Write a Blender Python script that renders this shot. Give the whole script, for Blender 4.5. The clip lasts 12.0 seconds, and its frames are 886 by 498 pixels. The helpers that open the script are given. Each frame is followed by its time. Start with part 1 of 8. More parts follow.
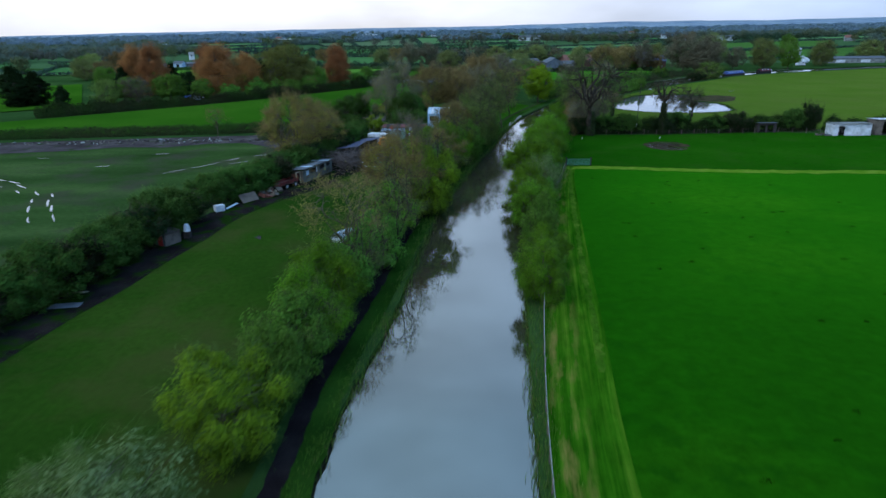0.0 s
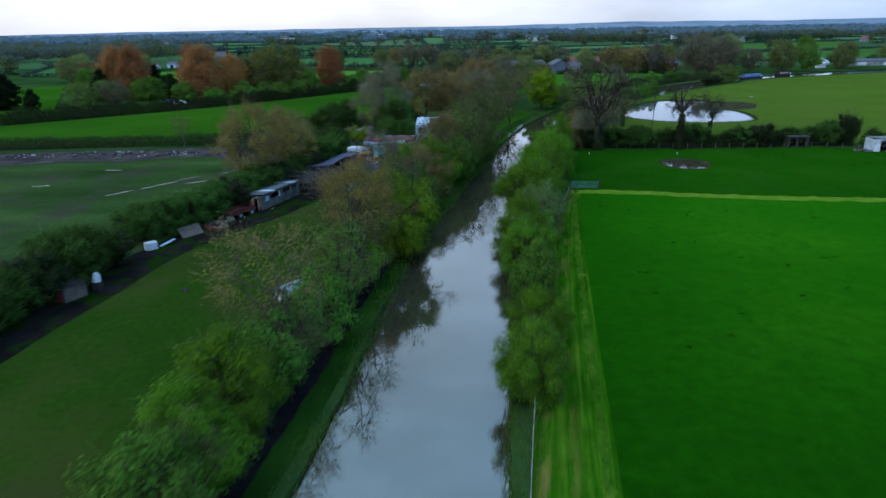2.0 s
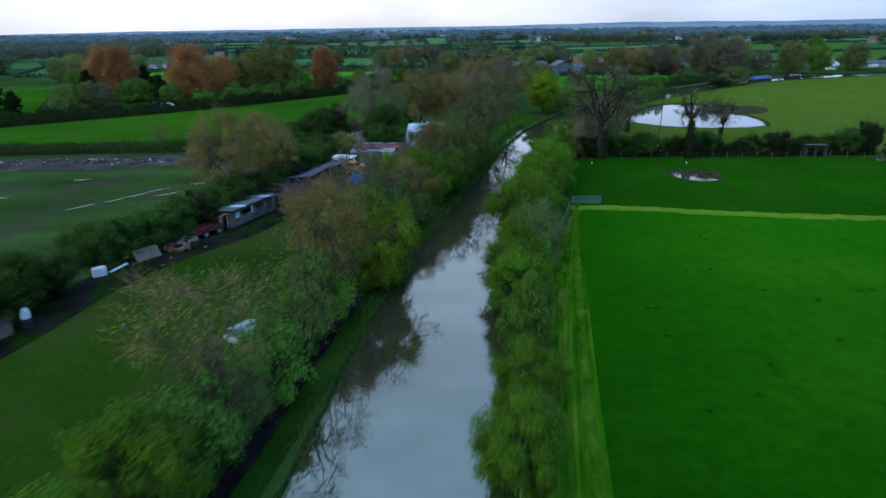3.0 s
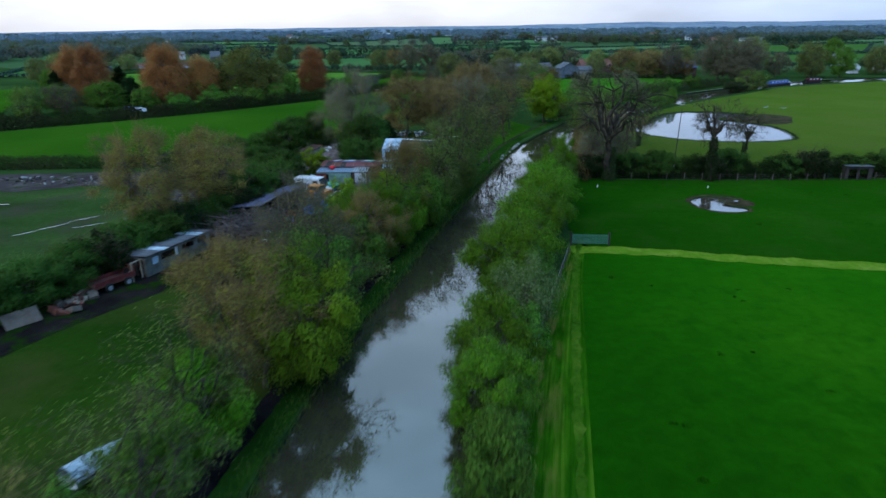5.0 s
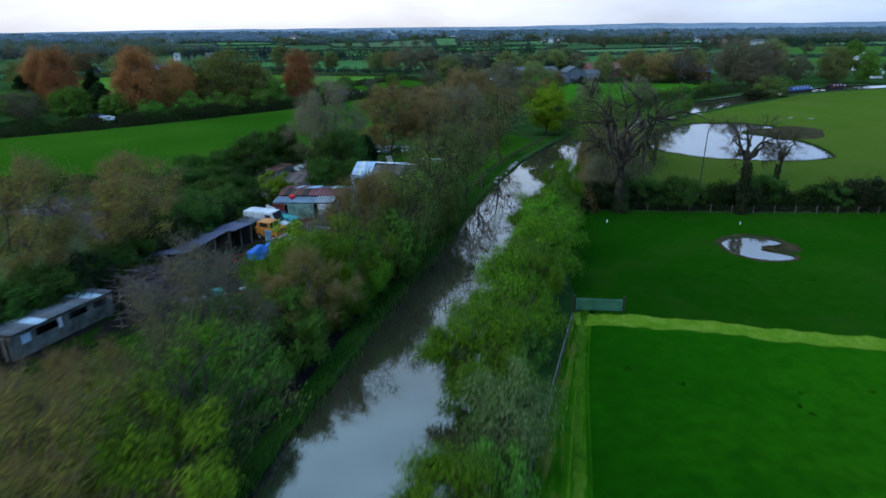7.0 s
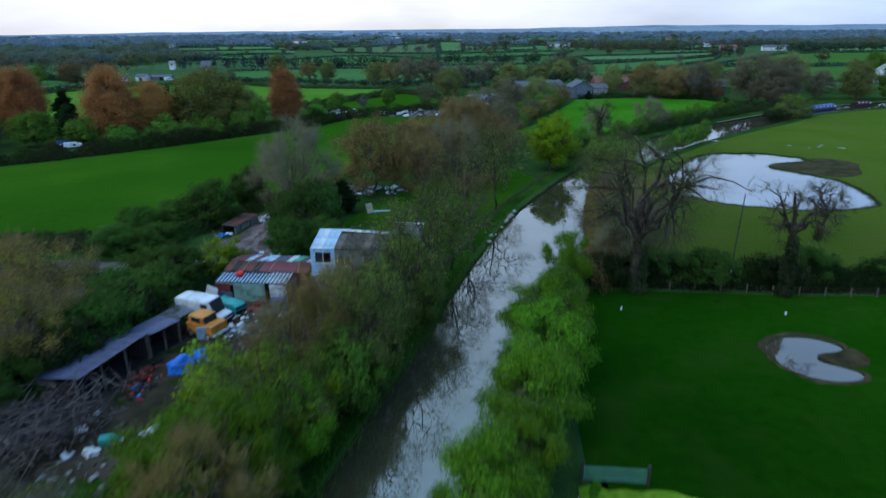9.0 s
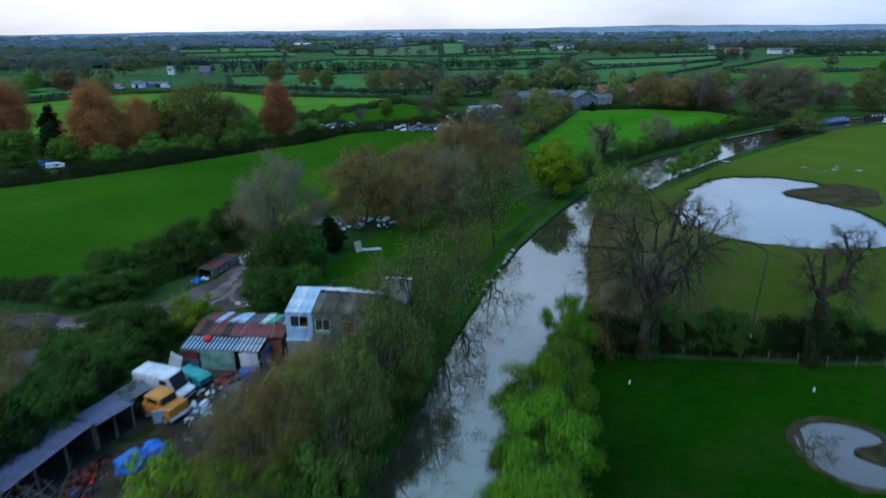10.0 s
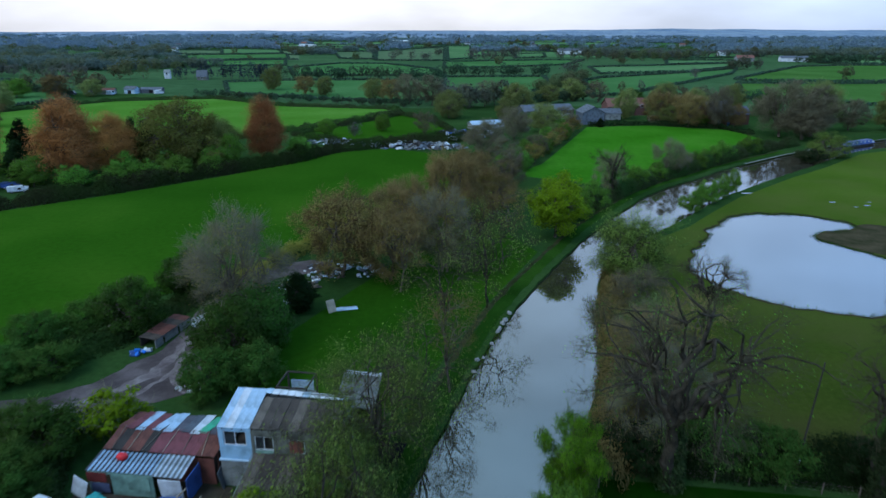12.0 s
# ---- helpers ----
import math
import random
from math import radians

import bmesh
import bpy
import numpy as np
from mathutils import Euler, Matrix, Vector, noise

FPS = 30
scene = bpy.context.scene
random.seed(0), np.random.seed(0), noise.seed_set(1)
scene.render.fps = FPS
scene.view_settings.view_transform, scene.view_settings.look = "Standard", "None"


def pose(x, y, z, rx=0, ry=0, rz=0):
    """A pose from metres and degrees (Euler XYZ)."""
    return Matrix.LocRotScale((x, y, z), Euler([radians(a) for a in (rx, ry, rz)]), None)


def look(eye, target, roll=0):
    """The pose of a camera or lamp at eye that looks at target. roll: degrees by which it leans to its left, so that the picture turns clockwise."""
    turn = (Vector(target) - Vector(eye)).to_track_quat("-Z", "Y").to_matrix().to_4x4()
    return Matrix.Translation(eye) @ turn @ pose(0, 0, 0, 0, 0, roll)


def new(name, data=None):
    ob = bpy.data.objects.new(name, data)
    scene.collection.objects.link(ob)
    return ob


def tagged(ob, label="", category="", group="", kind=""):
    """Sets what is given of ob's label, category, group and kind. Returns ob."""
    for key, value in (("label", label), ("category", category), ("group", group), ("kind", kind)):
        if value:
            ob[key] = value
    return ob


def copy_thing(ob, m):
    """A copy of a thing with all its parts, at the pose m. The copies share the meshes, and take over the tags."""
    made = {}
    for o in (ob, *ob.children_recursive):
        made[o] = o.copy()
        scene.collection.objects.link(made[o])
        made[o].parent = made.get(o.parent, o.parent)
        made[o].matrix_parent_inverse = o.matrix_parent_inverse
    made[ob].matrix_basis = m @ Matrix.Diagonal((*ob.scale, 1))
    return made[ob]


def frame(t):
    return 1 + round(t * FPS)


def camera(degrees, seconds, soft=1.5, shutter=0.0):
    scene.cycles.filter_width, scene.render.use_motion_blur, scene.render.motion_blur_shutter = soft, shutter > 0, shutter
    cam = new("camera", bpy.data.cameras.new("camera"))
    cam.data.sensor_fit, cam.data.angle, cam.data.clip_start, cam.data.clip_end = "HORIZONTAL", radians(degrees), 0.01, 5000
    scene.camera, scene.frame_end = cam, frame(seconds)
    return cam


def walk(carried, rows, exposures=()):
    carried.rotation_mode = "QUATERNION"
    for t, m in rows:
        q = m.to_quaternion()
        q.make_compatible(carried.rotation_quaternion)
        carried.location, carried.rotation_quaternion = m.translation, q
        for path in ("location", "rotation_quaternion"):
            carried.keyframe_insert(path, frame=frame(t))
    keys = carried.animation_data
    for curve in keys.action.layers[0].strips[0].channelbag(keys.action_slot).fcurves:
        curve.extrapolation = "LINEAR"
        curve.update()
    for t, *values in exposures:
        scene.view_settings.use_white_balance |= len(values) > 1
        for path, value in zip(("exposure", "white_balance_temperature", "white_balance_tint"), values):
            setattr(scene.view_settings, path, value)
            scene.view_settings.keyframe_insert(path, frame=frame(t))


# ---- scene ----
SKY_STRENGTH = 1.51
cam = camera(70.4, 12.0, soft=1.5, shutter=1.0)
PATH = [
    (0, (1.138, 1.846, 24.143), (1.098, 3.73, 23.475), -1.0),
    (0.5, (1.885, 5.803, 24.217), (1.839, 7.688, 23.549), -0.9),
    (1, (2.673, 9.825, 24.263), (2.622, 11.71, 23.595), -0.9),
    (1.5, (3.517, 14.0, 24.268), (3.46, 15.885, 23.6), -0.9),
    (2, (4.369, 18.237, 24.281), (4.308, 20.121, 23.612), -0.9),
    (2.5, (5.291, 22.529, 24.287), (5.225, 24.413, 23.618), -0.8),
    (3, (6.185, 26.905, 24.26), (6.114, 28.789, 23.591), -0.8),
    (5, (9.606, 44.206, 24.323), (9.517, 46.088, 23.653), -0.6),
    (5.5, (10.358, 48.502, 24.271), (10.263, 50.384, 23.601), -0.6),
    (6, (11.025, 52.866, 24.209), (10.926, 54.748, 23.539), -0.6),
    (6.5, (11.658, 57.234, 24.261), (11.556, 59.116, 23.593), -0.5),
    (7, (12.325, 61.526, 24.592), (12.218, 63.408, 23.924), -0.5),
    (9, (14.44, 79.078, 28.897), (14.315, 80.96, 28.233), -0.5),
    (9.5, (14.874, 83.385, 30.745), (14.744, 85.267, 30.08), -0.5),
    (10, (15.362, 87.779, 32.743), (15.227, 89.66, 32.077), -0.5),
    (10.5, (15.9, 92.057, 34.687), (15.76, 93.938, 34.021), -0.5),
    (11, (16.333, 96.047, 35.748), (16.189, 97.927, 35.081), -0.4),
    (11.5, (16.665, 99.695, 36.049), (16.517, 101.575, 35.382), -0.2),
    (12, (16.812, 102.721, 36.172), (16.663, 104.602, 35.508), 0.1),
]
walk(cam, [(t, look(eye, target, roll)) for t, eye, target, roll in PATH])

# ---- sky and light: an overcast spring evening ----
TAU = 2 * math.pi
world = bpy.data.worlds.new("overcast_evening")
scene.world = world
world.use_nodes = True
wn, wl = world.node_tree.nodes, world.node_tree.links
wn.clear()
w_out = wn.new("ShaderNodeOutputWorld")
w_add = wn.new("ShaderNodeAddShader")
w_sky = wn.new("ShaderNodeTexSky")
w_sky.sky_type, w_sky.sun_disc = "NISHITA", False
w_sky.sun_elevation, w_sky.sun_rotation = radians(54), radians(-129)
w_bg1 = wn.new("ShaderNodeBackground")
w_bg1.inputs["Strength"].default_value = 0.012
w_bg2 = wn.new("ShaderNodeBackground")
w_bg2.inputs["Strength"].default_value = SKY_STRENGTH
w_tc = wn.new("ShaderNodeTexCoord")
w_sep = wn.new("ShaderNodeSeparateXYZ")
w_ramp = wn.new("ShaderNodeValToRGB")
SKY = [(0.0, (0.565, 0.585, 0.65)), (0.03, (0.65, 0.675, 0.76)), (0.09, (0.98, 1.10, 1.32)), (0.30, (0.78, 1.04, 1.36)), (0.58, (0.37, 0.62, 0.86)), (1.0, (0.26, 0.50, 0.72))]
while len(w_ramp.color_ramp.elements) < len(SKY):
    w_ramp.color_ramp.elements.new(0.5)
for el, (pos, col) in zip(w_ramp.color_ramp.elements, SKY):
    el.position, el.color = pos, (*col, 1)
w_noise = wn.new("ShaderNodeTexNoise")
w_noise.inputs["Scale"].default_value, w_noise.inputs["Detail"].default_value = 3.0, 5.0
w_map = wn.new("ShaderNodeMapping")
w_map.inputs["Scale"].default_value = (1, 1, 3.0)
w_mix = wn.new("ShaderNodeMix")
w_mix.data_type, w_mix.blend_type = "RGBA", "MULTIPLY"
w_mix.inputs["Factor"].default_value = 0.7
w_cl = wn.new("ShaderNodeMapRange")
w_cl.inputs["From Min"].default_value, w_cl.inputs["From Max"].default_value = 0.3, 0.7
w_cl.inputs["To Min"].default_value, w_cl.inputs["To Max"].default_value = 0.62, 1.28
wl.new(w_tc.outputs["Generated"], w_sep.inputs[0])
wl.new(w_sep.outputs["Z"], w_ramp.inputs["Fac"])
wl.new(w_tc.outputs["Generated"], w_map.inputs["Vector"])
wl.new(w_map.outputs["Vector"], w_noise.inputs["Vector"])
wl.new(w_noise.outputs["Fac"], w_cl.inputs["Value"])
wl.new(w_ramp.outputs["Color"], w_mix.inputs["A"])
wl.new(w_cl.outputs["Result"], w_mix.inputs["B"])
# the sky is paler where the light lingers, bluer away from it
w_side = wn.new("ShaderNodeMapRange")
w_side.inputs["From Min"].default_value, w_side.inputs["From Max"].default_value = -0.05, 0.65
w_blue = wn.new("ShaderNodeMix")
w_blue.data_type, w_blue.blend_type = "RGBA", "MULTIPLY"
w_blue.inputs["B"].default_value = (0.47, 0.66, 0.93, 1)
wl.new(w_sep.outputs["X"], w_side.inputs["Value"])
wl.new(w_side.outputs["Result"], w_blue.inputs["Factor"])
wl.new(w_mix.outputs["Result"], w_blue.inputs["A"])
wl.new(w_blue.outputs["Result"], w_bg2.inputs["Color"])
wl.new(w_sky.outputs["Color"], w_bg1.inputs["Color"])
wl.new(w_bg1.outputs[0], w_add.inputs[0])
wl.new(w_bg2.outputs[0], w_add.inputs[1])
wl.new(w_add.outputs[0], w_out.inputs["Surface"])

sun_data = bpy.data.lights.new("sun", "SUN")
sun_data.energy, sun_data.angle, sun_data.color = 1.10, radians(25), (0.90, 0.955, 1.0)
sun = new("sun", sun_data)
sun.matrix_world = look((-50, -40, 90), (0, 0, 0))


# ---- materials ----
def shader(name, rough=0.9, spec=0.2, metal=0.0):
    m = bpy.data.materials.new(name)
    m.use_nodes = True
    b = m.node_tree.nodes["Principled BSDF"]
    b.inputs["Roughness"].default_value, b.inputs["Metallic"].default_value = rough, metal
    b.inputs["Specular IOR Level"].default_value = spec
    return m, m.node_tree.nodes, m.node_tree.links, b


def ramp_node(nodes, stops):
    r = nodes.new("ShaderNodeValToRGB")
    while len(r.color_ramp.elements) < len(stops):
        r.color_ramp.elements.new(0.5)
    for el, (pos, col) in zip(r.color_ramp.elements, stops):
        el.position, el.color = pos, (*col, 1)
    return r


def noise_node(nodes, links, vec, scale, detail=4.0, rough=0.55, stretch=None):
    n = nodes.new("ShaderNodeTexNoise")
    n.inputs["Scale"].default_value, n.inputs["Detail"].default_value, n.inputs["Roughness"].default_value = scale, detail, rough
    if stretch:
        mp = nodes.new("ShaderNodeMapping")
        mp.inputs["Scale"].default_value = stretch
        links.new(vec, mp.inputs["Vector"])
        vec = mp.outputs["Vector"]
    links.new(vec, n.inputs["Vector"])
    return n


def blended(nodes, links, a, b, fac, mode="MIX"):
    x = nodes.new("ShaderNodeMix")
    x.data_type, x.blend_type = "RGBA", mode
    links.new(a, x.inputs["A"])
    links.new(b, x.inputs["B"])
    if isinstance(fac, float):
        x.inputs["Factor"].default_value = fac
    else:
        links.new(fac, x.inputs["Factor"])
    return x.outputs["Result"]


def mottled(name, dark, mid, light, scale=0.08, fine=1.5, rough=1.0, spec=0.0, bump=0.0, metal=0.0, stretch=None, patch=None, patch_scale=0.25, patch_at=(0.6, 0.68), speckle=0.5, sheen=None):
    """Colour that varies at two scales (a broad one and a fine one), with optional patches of another colour."""
    m, n, l, b = shader(name, rough, spec, metal)
    tc = n.new("ShaderNodeTexCoord").outputs["Object"]
    broad = noise_node(n, l, tc, scale, 3, 0.5, stretch)
    r1 = ramp_node(n, [(0.3, dark), (0.5, mid), (0.7, light)])
    l.new(broad.outputs["Fac"], r1.inputs["Fac"])
    grain = noise_node(n, l, tc, fine, 6, 0.7, stretch)
    r2 = ramp_node(n, [(0.25, (0.45, 0.45, 0.45)), (0.5, (1, 1, 1)), (0.75, (1.5, 1.5, 1.5))])
    l.new(grain.outputs["Fac"], r2.inputs["Fac"])
    col = blended(n, l, r1.outputs["Color"], r2.outputs["Color"], speckle, "MULTIPLY")
    if patch:
        pn = noise_node(n, l, tc, patch_scale, 5, 0.6)
        r3 = ramp_node(n, [(patch_at[0], (0, 0, 0)), (patch_at[1], (1, 1, 1))])
        l.new(pn.outputs["Fac"], r3.inputs["Fac"])
        pc = n.new("ShaderNodeRGB")
        pc.outputs[0].default_value = (*patch, 1)
        col = blended(n, l, col, pc.outputs[0], r3.outputs["Color"])
    l.new(col, b.inputs["Base Color"])
    if sheen:
        b.inputs["Sheen Weight"].default_value, b.inputs["Sheen Roughness"].default_value = sheen[0], 0.5
        b.inputs["Sheen Tint"].default_value = (*sheen[1:], 1)
    if bump:
        bp = n.new("ShaderNodeBump")
        bp.inputs["Strength"].default_value, bp.inputs["Distance"].default_value = bump, 0.1
        l.new(grain.outputs["Fac"], bp.inputs["Height"])
        l.new(bp.outputs["Normal"], b.inputs["Normal"])
    return m


def leafy(name, dark, light, odd=None, tint=None, tint_scale=0.05, through_light=0.4):
    """Foliage: each leaf and each plant takes its own tone; tint: another tone that drifts through a large mass."""
    m, n, l, b = shader(name, 1.0, 0.0)
    geo = n.new("ShaderNodeNewGeometry")
    info = n.new("ShaderNodeObjectInfo")
    dark, light = (tuple(1.22 * c for c in col) for col in (dark, light))
    stops = [(0.0, dark), (0.88, light)] + ([(0.95, odd)] if odd else [])
    r = ramp_node(n, stops)
    l.new(geo.outputs["Random Per Island"], r.inputs["Fac"])
    hs = n.new("ShaderNodeHueSaturation")
    for sock, lo, hi in (("Hue", 0.485, 0.512), ("Value", 0.68, 1.32)):
        mr = n.new("ShaderNodeMapRange")
        mr.inputs["To Min"].default_value, mr.inputs["To Max"].default_value = lo, hi
        l.new(info.outputs["Random"], mr.inputs["Value"])
        l.new(mr.outputs["Result"], hs.inputs[sock])
    col = r.outputs["Color"]
    if tint:
        tc = n.new("ShaderNodeTexCoord").outputs["Object"]
        tn = noise_node(n, l, tc, tint_scale, 2, 0.5)
        tr = ramp_node(n, [(0.42, (0, 0, 0)), (0.60, (1, 1, 1))])
        l.new(tn.outputs["Fac"], tr.inputs["Fac"])
        pc = n.new("ShaderNodeRGB")
        pc.outputs[0].default_value = (*tint, 1)
        col = blended(n, l, col, pc.outputs[0], tr.outputs["Color"])
    l.new(col, hs.inputs["Color"])
    l.new(hs.outputs["Color"], b.inputs["Base Color"])
    thin, mix = n.new("ShaderNodeBsdfTranslucent"), n.new("ShaderNodeMixShader")
    l.new(hs.outputs["Color"], thin.inputs["Color"])
    mix.inputs["Fac"].default_value = through_light
    l.new(b.outputs[0], mix.inputs[1])
    l.new(thin.outputs[0], mix.inputs[2])
    l.new(mix.outputs[0], n["Material Output"].inputs["Surface"])
    return m


def water(name, mud, ior, ripple=0.02, scale=1.2):
    """Murky still water: brown body, sky and trees mirrored on it."""
    m = bpy.data.materials.new(name)
    m.use_nodes = True
    n, l = m.node_tree.nodes, m.node_tree.links
    n.clear()
    out = n.new("ShaderNodeOutputMaterial")
    dif, glo, mix, fre = n.new("ShaderNodeBsdfDiffuse"), n.new("ShaderNodeBsdfGlossy"), n.new("ShaderNodeMixShader"), n.new("ShaderNodeFresnel")
    tc = n.new("ShaderNodeTexCoord").outputs["Object"]
    broad = noise_node(n, l, tc, 0.05, 4)
    r = ramp_node(n, [(0.35, tuple(0.8 * c for c in mud)), (0.65, tuple(1.15 * c for c in mud))])
    l.new(broad.outputs["Fac"], r.inputs["Fac"])
    l.new(r.outputs["Color"], dif.inputs["Color"])
    glo.inputs["Roughness"].default_value = 0.012
    fre.inputs["IOR"].default_value = ior
    wave = noise_node(n, l, tc, scale, 3, 0.5)
    bp = n.new("ShaderNodeBump")
    bp.inputs["Strength"].default_value, bp.inputs["Distance"].default_value = ripple, 0.1
    l.new(wave.outputs["Fac"], bp.inputs["Height"])
    l.new(bp.outputs["Normal"], glo.inputs["Normal"])
    l.new(fre.outputs["Fac"], mix.inputs["Fac"])
    l.new(dif.outputs[0], mix.inputs[1])
    l.new(glo.outputs[0], mix.inputs[2])
    l.new(mix.outputs[0], out.inputs["Surface"])
    return m


def swath(name):
    """A mown margin: pale, yellowish and green bands that run along it."""
    m, n, l, b = shader(name, 1.0, 0.0)
    uv = n.new("ShaderNodeUVMap").outputs["UV"]
    bands = noise_node(n, l, uv, 1.0, 4, 0.6, (9, 0.05, 1))
    r1 = ramp_node(n, [(0.32, (0.009, 0.062, 0.002)), (0.50, (0.022, 0.096, 0.004)), (0.64, (0.054, 0.134, 0.009)), (0.76, (0.105, 0.150, 0.020))])
    l.new(bands.outputs["Fac"], r1.inputs["Fac"])
    blot = noise_node(n, l, uv, 1.0, 5, 0.65, (5, 0.35, 1))
    r2 = ramp_node(n, [(0.3, (0.5, 0.55, 0.5)), (0.7, (1.25, 1.2, 1.1))])
    l.new(blot.outputs["Fac"], r2.inputs["Fac"])
    col = blended(n, l, r1.outputs["Color"], r2.outputs["Color"], 0.8, "MULTIPLY")
    # dry cut grass lies in the swaths nearest the fence
    dry = noise_node(n, l, uv, 1.0, 5, 0.6, (4.5, 0.16, 1))
    sep = n.new("ShaderNodeSeparateXYZ")
    l.new(uv, sep.inputs[0])
    side = ramp_node(n, [(0.02, (0.2, 0.2, 0.2)), (0.16, (1, 1, 1)), (0.45, (0.55, 0.55, 0.55)), (0.62, (0, 0, 0))])
    l.new(sep.outputs["X"], side.inputs["Fac"])
    spots = ramp_node(n, [(0.50, (0, 0, 0)), (0.66, (1, 1, 1))])
    l.new(dry.outputs["Fac"], spots.inputs["Fac"])
    gate = blended(n, l, spots.outputs["Color"], side.outputs["Color"], 1.0, "MULTIPLY")
    straw = n.new("ShaderNodeRGB")
    straw.outputs[0].default_value = (0.165, 0.135, 0.034, 1)
    l.new(blended(n, l, col, straw.outputs[0], gate), b.inputs["Base Color"])
    return m


GRASS_ROUGH = mottled("rough_grass", (0.008, 0.026, 0.004), (0.014, 0.048, 0.006), (0.026, 0.072, 0.010), 0.10, 2.5, bump=0.6)
GRASS_LUSH = mottled("lush_pasture", (0.0026, 0.026, 0.0008), (0.0042, 0.039, 0.0010), (0.012, 0.058, 0.0018), 0.035, 0.7, bump=0.5, patch=(0.0024, 0.026, 0.001), patch_scale=0.4, patch_at=(0.52, 0.72), speckle=0.85, sheen=(0.235, 0.09, 0.75, 0.02))
GRASS_MEADOW = mottled("green_meadow", (0.009, 0.038, 0.0026), (0.014, 0.051, 0.0036), (0.026, 0.070, 0.006), 0.03, 0.9, bump=0.4, speckle=0.5, sheen=(0.10, 0.20, 0.75, 0.05))
# darker than the lush pasture, with brown patches
GRASS_DULL = mottled("darker_pasture", (0.0021, 0.0135, 0.0010), (0.0036, 0.020, 0.0012), (0.0085, 0.029, 0.0026), 0.05, 0.8, bump=0.5, patch=(0.010, 0.019, 0.004), patch_scale=0.14, patch_at=(0.50, 0.72), speckle=0.85, sheen=(0.15, 0.09, 0.75, 0.02))
GRASS_HORSE = mottled("grazed_pasture", (0.008, 0.028, 0.003), (0.014, 0.041, 0.004), (0.025, 0.054, 0.007), 0.05, 1.6, bump=0.4, patch=(0.038, 0.043, 0.012), patch_scale=0.08, patch_at=(0.46, 0.70), speckle=0.65, sheen=(0.05, 0.3, 0.7, 0.15))
GRASS_MUDDY = mottled("trampled_pasture", (0.018, 0.040, 0.011), (0.030, 0.062, 0.017), (0.050, 0.086, 0.026), 0.045, 1.2, bump=0.5, patch=(0.044, 0.046, 0.030), patch_scale=0.10, patch_at=(0.48, 0.70), stretch=(1, 2.5, 1), speckle=0.7)
GRASS_OLIVE = mottled("flooded_meadow", (0.020, 0.025, 0.006), (0.030, 0.034, 0.008), (0.040, 0.043, 0.012), 0.05, 1.4, bump=0.4, patch=(0.042, 0.033, 0.014), patch_scale=0.06, patch_at=(0.45, 0.70), speckle=0.7, sheen=(0.20, 0.32, 0.75, 0.06))
# two far greens, lightened and blued in the base colour to imitate haze
GRASS_HAZED = mottled("hazed_far_pasture", (0.038, 0.112, 0.034), (0.048, 0.130, 0.042), (0.062, 0.148, 0.052), 0.02, 0.3, speckle=0.4)
GRASS_HAZED_PALE = mottled("hazed_pale_pasture", (0.058, 0.134, 0.054), (0.074, 0.156, 0.064), (0.096, 0.176, 0.075), 0.012, 0.2, speckle=0.3)
GRASS_WARM = mottled("sheep_pasture", (0.036, 0.098, 0.020), (0.046, 0.116, 0.026), (0.060, 0.134, 0.034), 0.02, 0.3, speckle=0.4)
GROUND = mottled("country_ground", (0.016, 0.042, 0.011), (0.024, 0.058, 0.016), (0.038, 0.078, 0.022), 0.03, 1.2, bump=0.5)
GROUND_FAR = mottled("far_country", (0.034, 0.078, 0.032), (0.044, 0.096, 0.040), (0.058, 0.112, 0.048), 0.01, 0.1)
PATH_MUD = mottled("towpath_mud", (0.007, 0.006, 0.007), (0.012, 0.010, 0.012), (0.020, 0.017, 0.018), 0.4, 4.0, bump=0.5)
MUD = mottled("churned_mud", (0.042, 0.031, 0.033), (0.070, 0.054, 0.057), (0.125, 0.100, 0.104), 0.30, 2.0, bump=0.6, rough=0.85, spec=0.2)
MUD_GREY = mottled("grey_spoil", (0.034, 0.028, 0.030), (0.054, 0.046, 0.049), (0.090, 0.079, 0.080), 0.2, 2.2, bump=0.6, patch=(0.026, 0.044, 0.016), patch_scale=0.25, patch_at=(0.56, 0.66))
SWATH = swath("mown_margin")
TRACK_GRASS = mottled("worn_grass", (0.060, 0.150, 0.008), (0.090, 0.180, 0.014), (0.125, 0.21, 0.025), 0.5, 2.0)
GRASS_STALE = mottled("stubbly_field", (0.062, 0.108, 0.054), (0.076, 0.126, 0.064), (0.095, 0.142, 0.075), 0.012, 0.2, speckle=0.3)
GRASS_BRIGHT = mottled("bright_meadow", (0.046, 0.124, 0.014), (0.058, 0.148, 0.020), (0.078, 0.170, 0.030), 0.04, 0.6, speckle=0.45, sheen=(0.06, 0.2, 0.75, 0.05))
GRASS_SPRING = mottled("spring_meadow", (0.020, 0.100, 0.005), (0.028, 0.122, 0.008), (0.042, 0.144, 0.013), 0.04, 0.6, speckle=0.45, sheen=(0.06, 0.2, 0.75, 0.05))
MUD_DARK = mottled("wet_dark_mud", (0.024, 0.022, 0.012), (0.042, 0.036, 0.020), (0.066, 0.054, 0.030), 0.6, 3.0, bump=0.5)
CANAL = water("canal_water", (0.036, 0.033, 0.023), 3.3, 0.010)
POND = water("flood_water", (0.07, 0.07, 0.075), 2.8, 0.015)
PUDDLE = water("puddle_water", (0.060, 0.048, 0.036), 2.1, 0.02)
BARK = mottled("grey_bark", (0.05, 0.04, 0.033), (0.09, 0.075, 0.06), (0.15, 0.125, 0.10), 1.5, 9.0, bump=0.6)
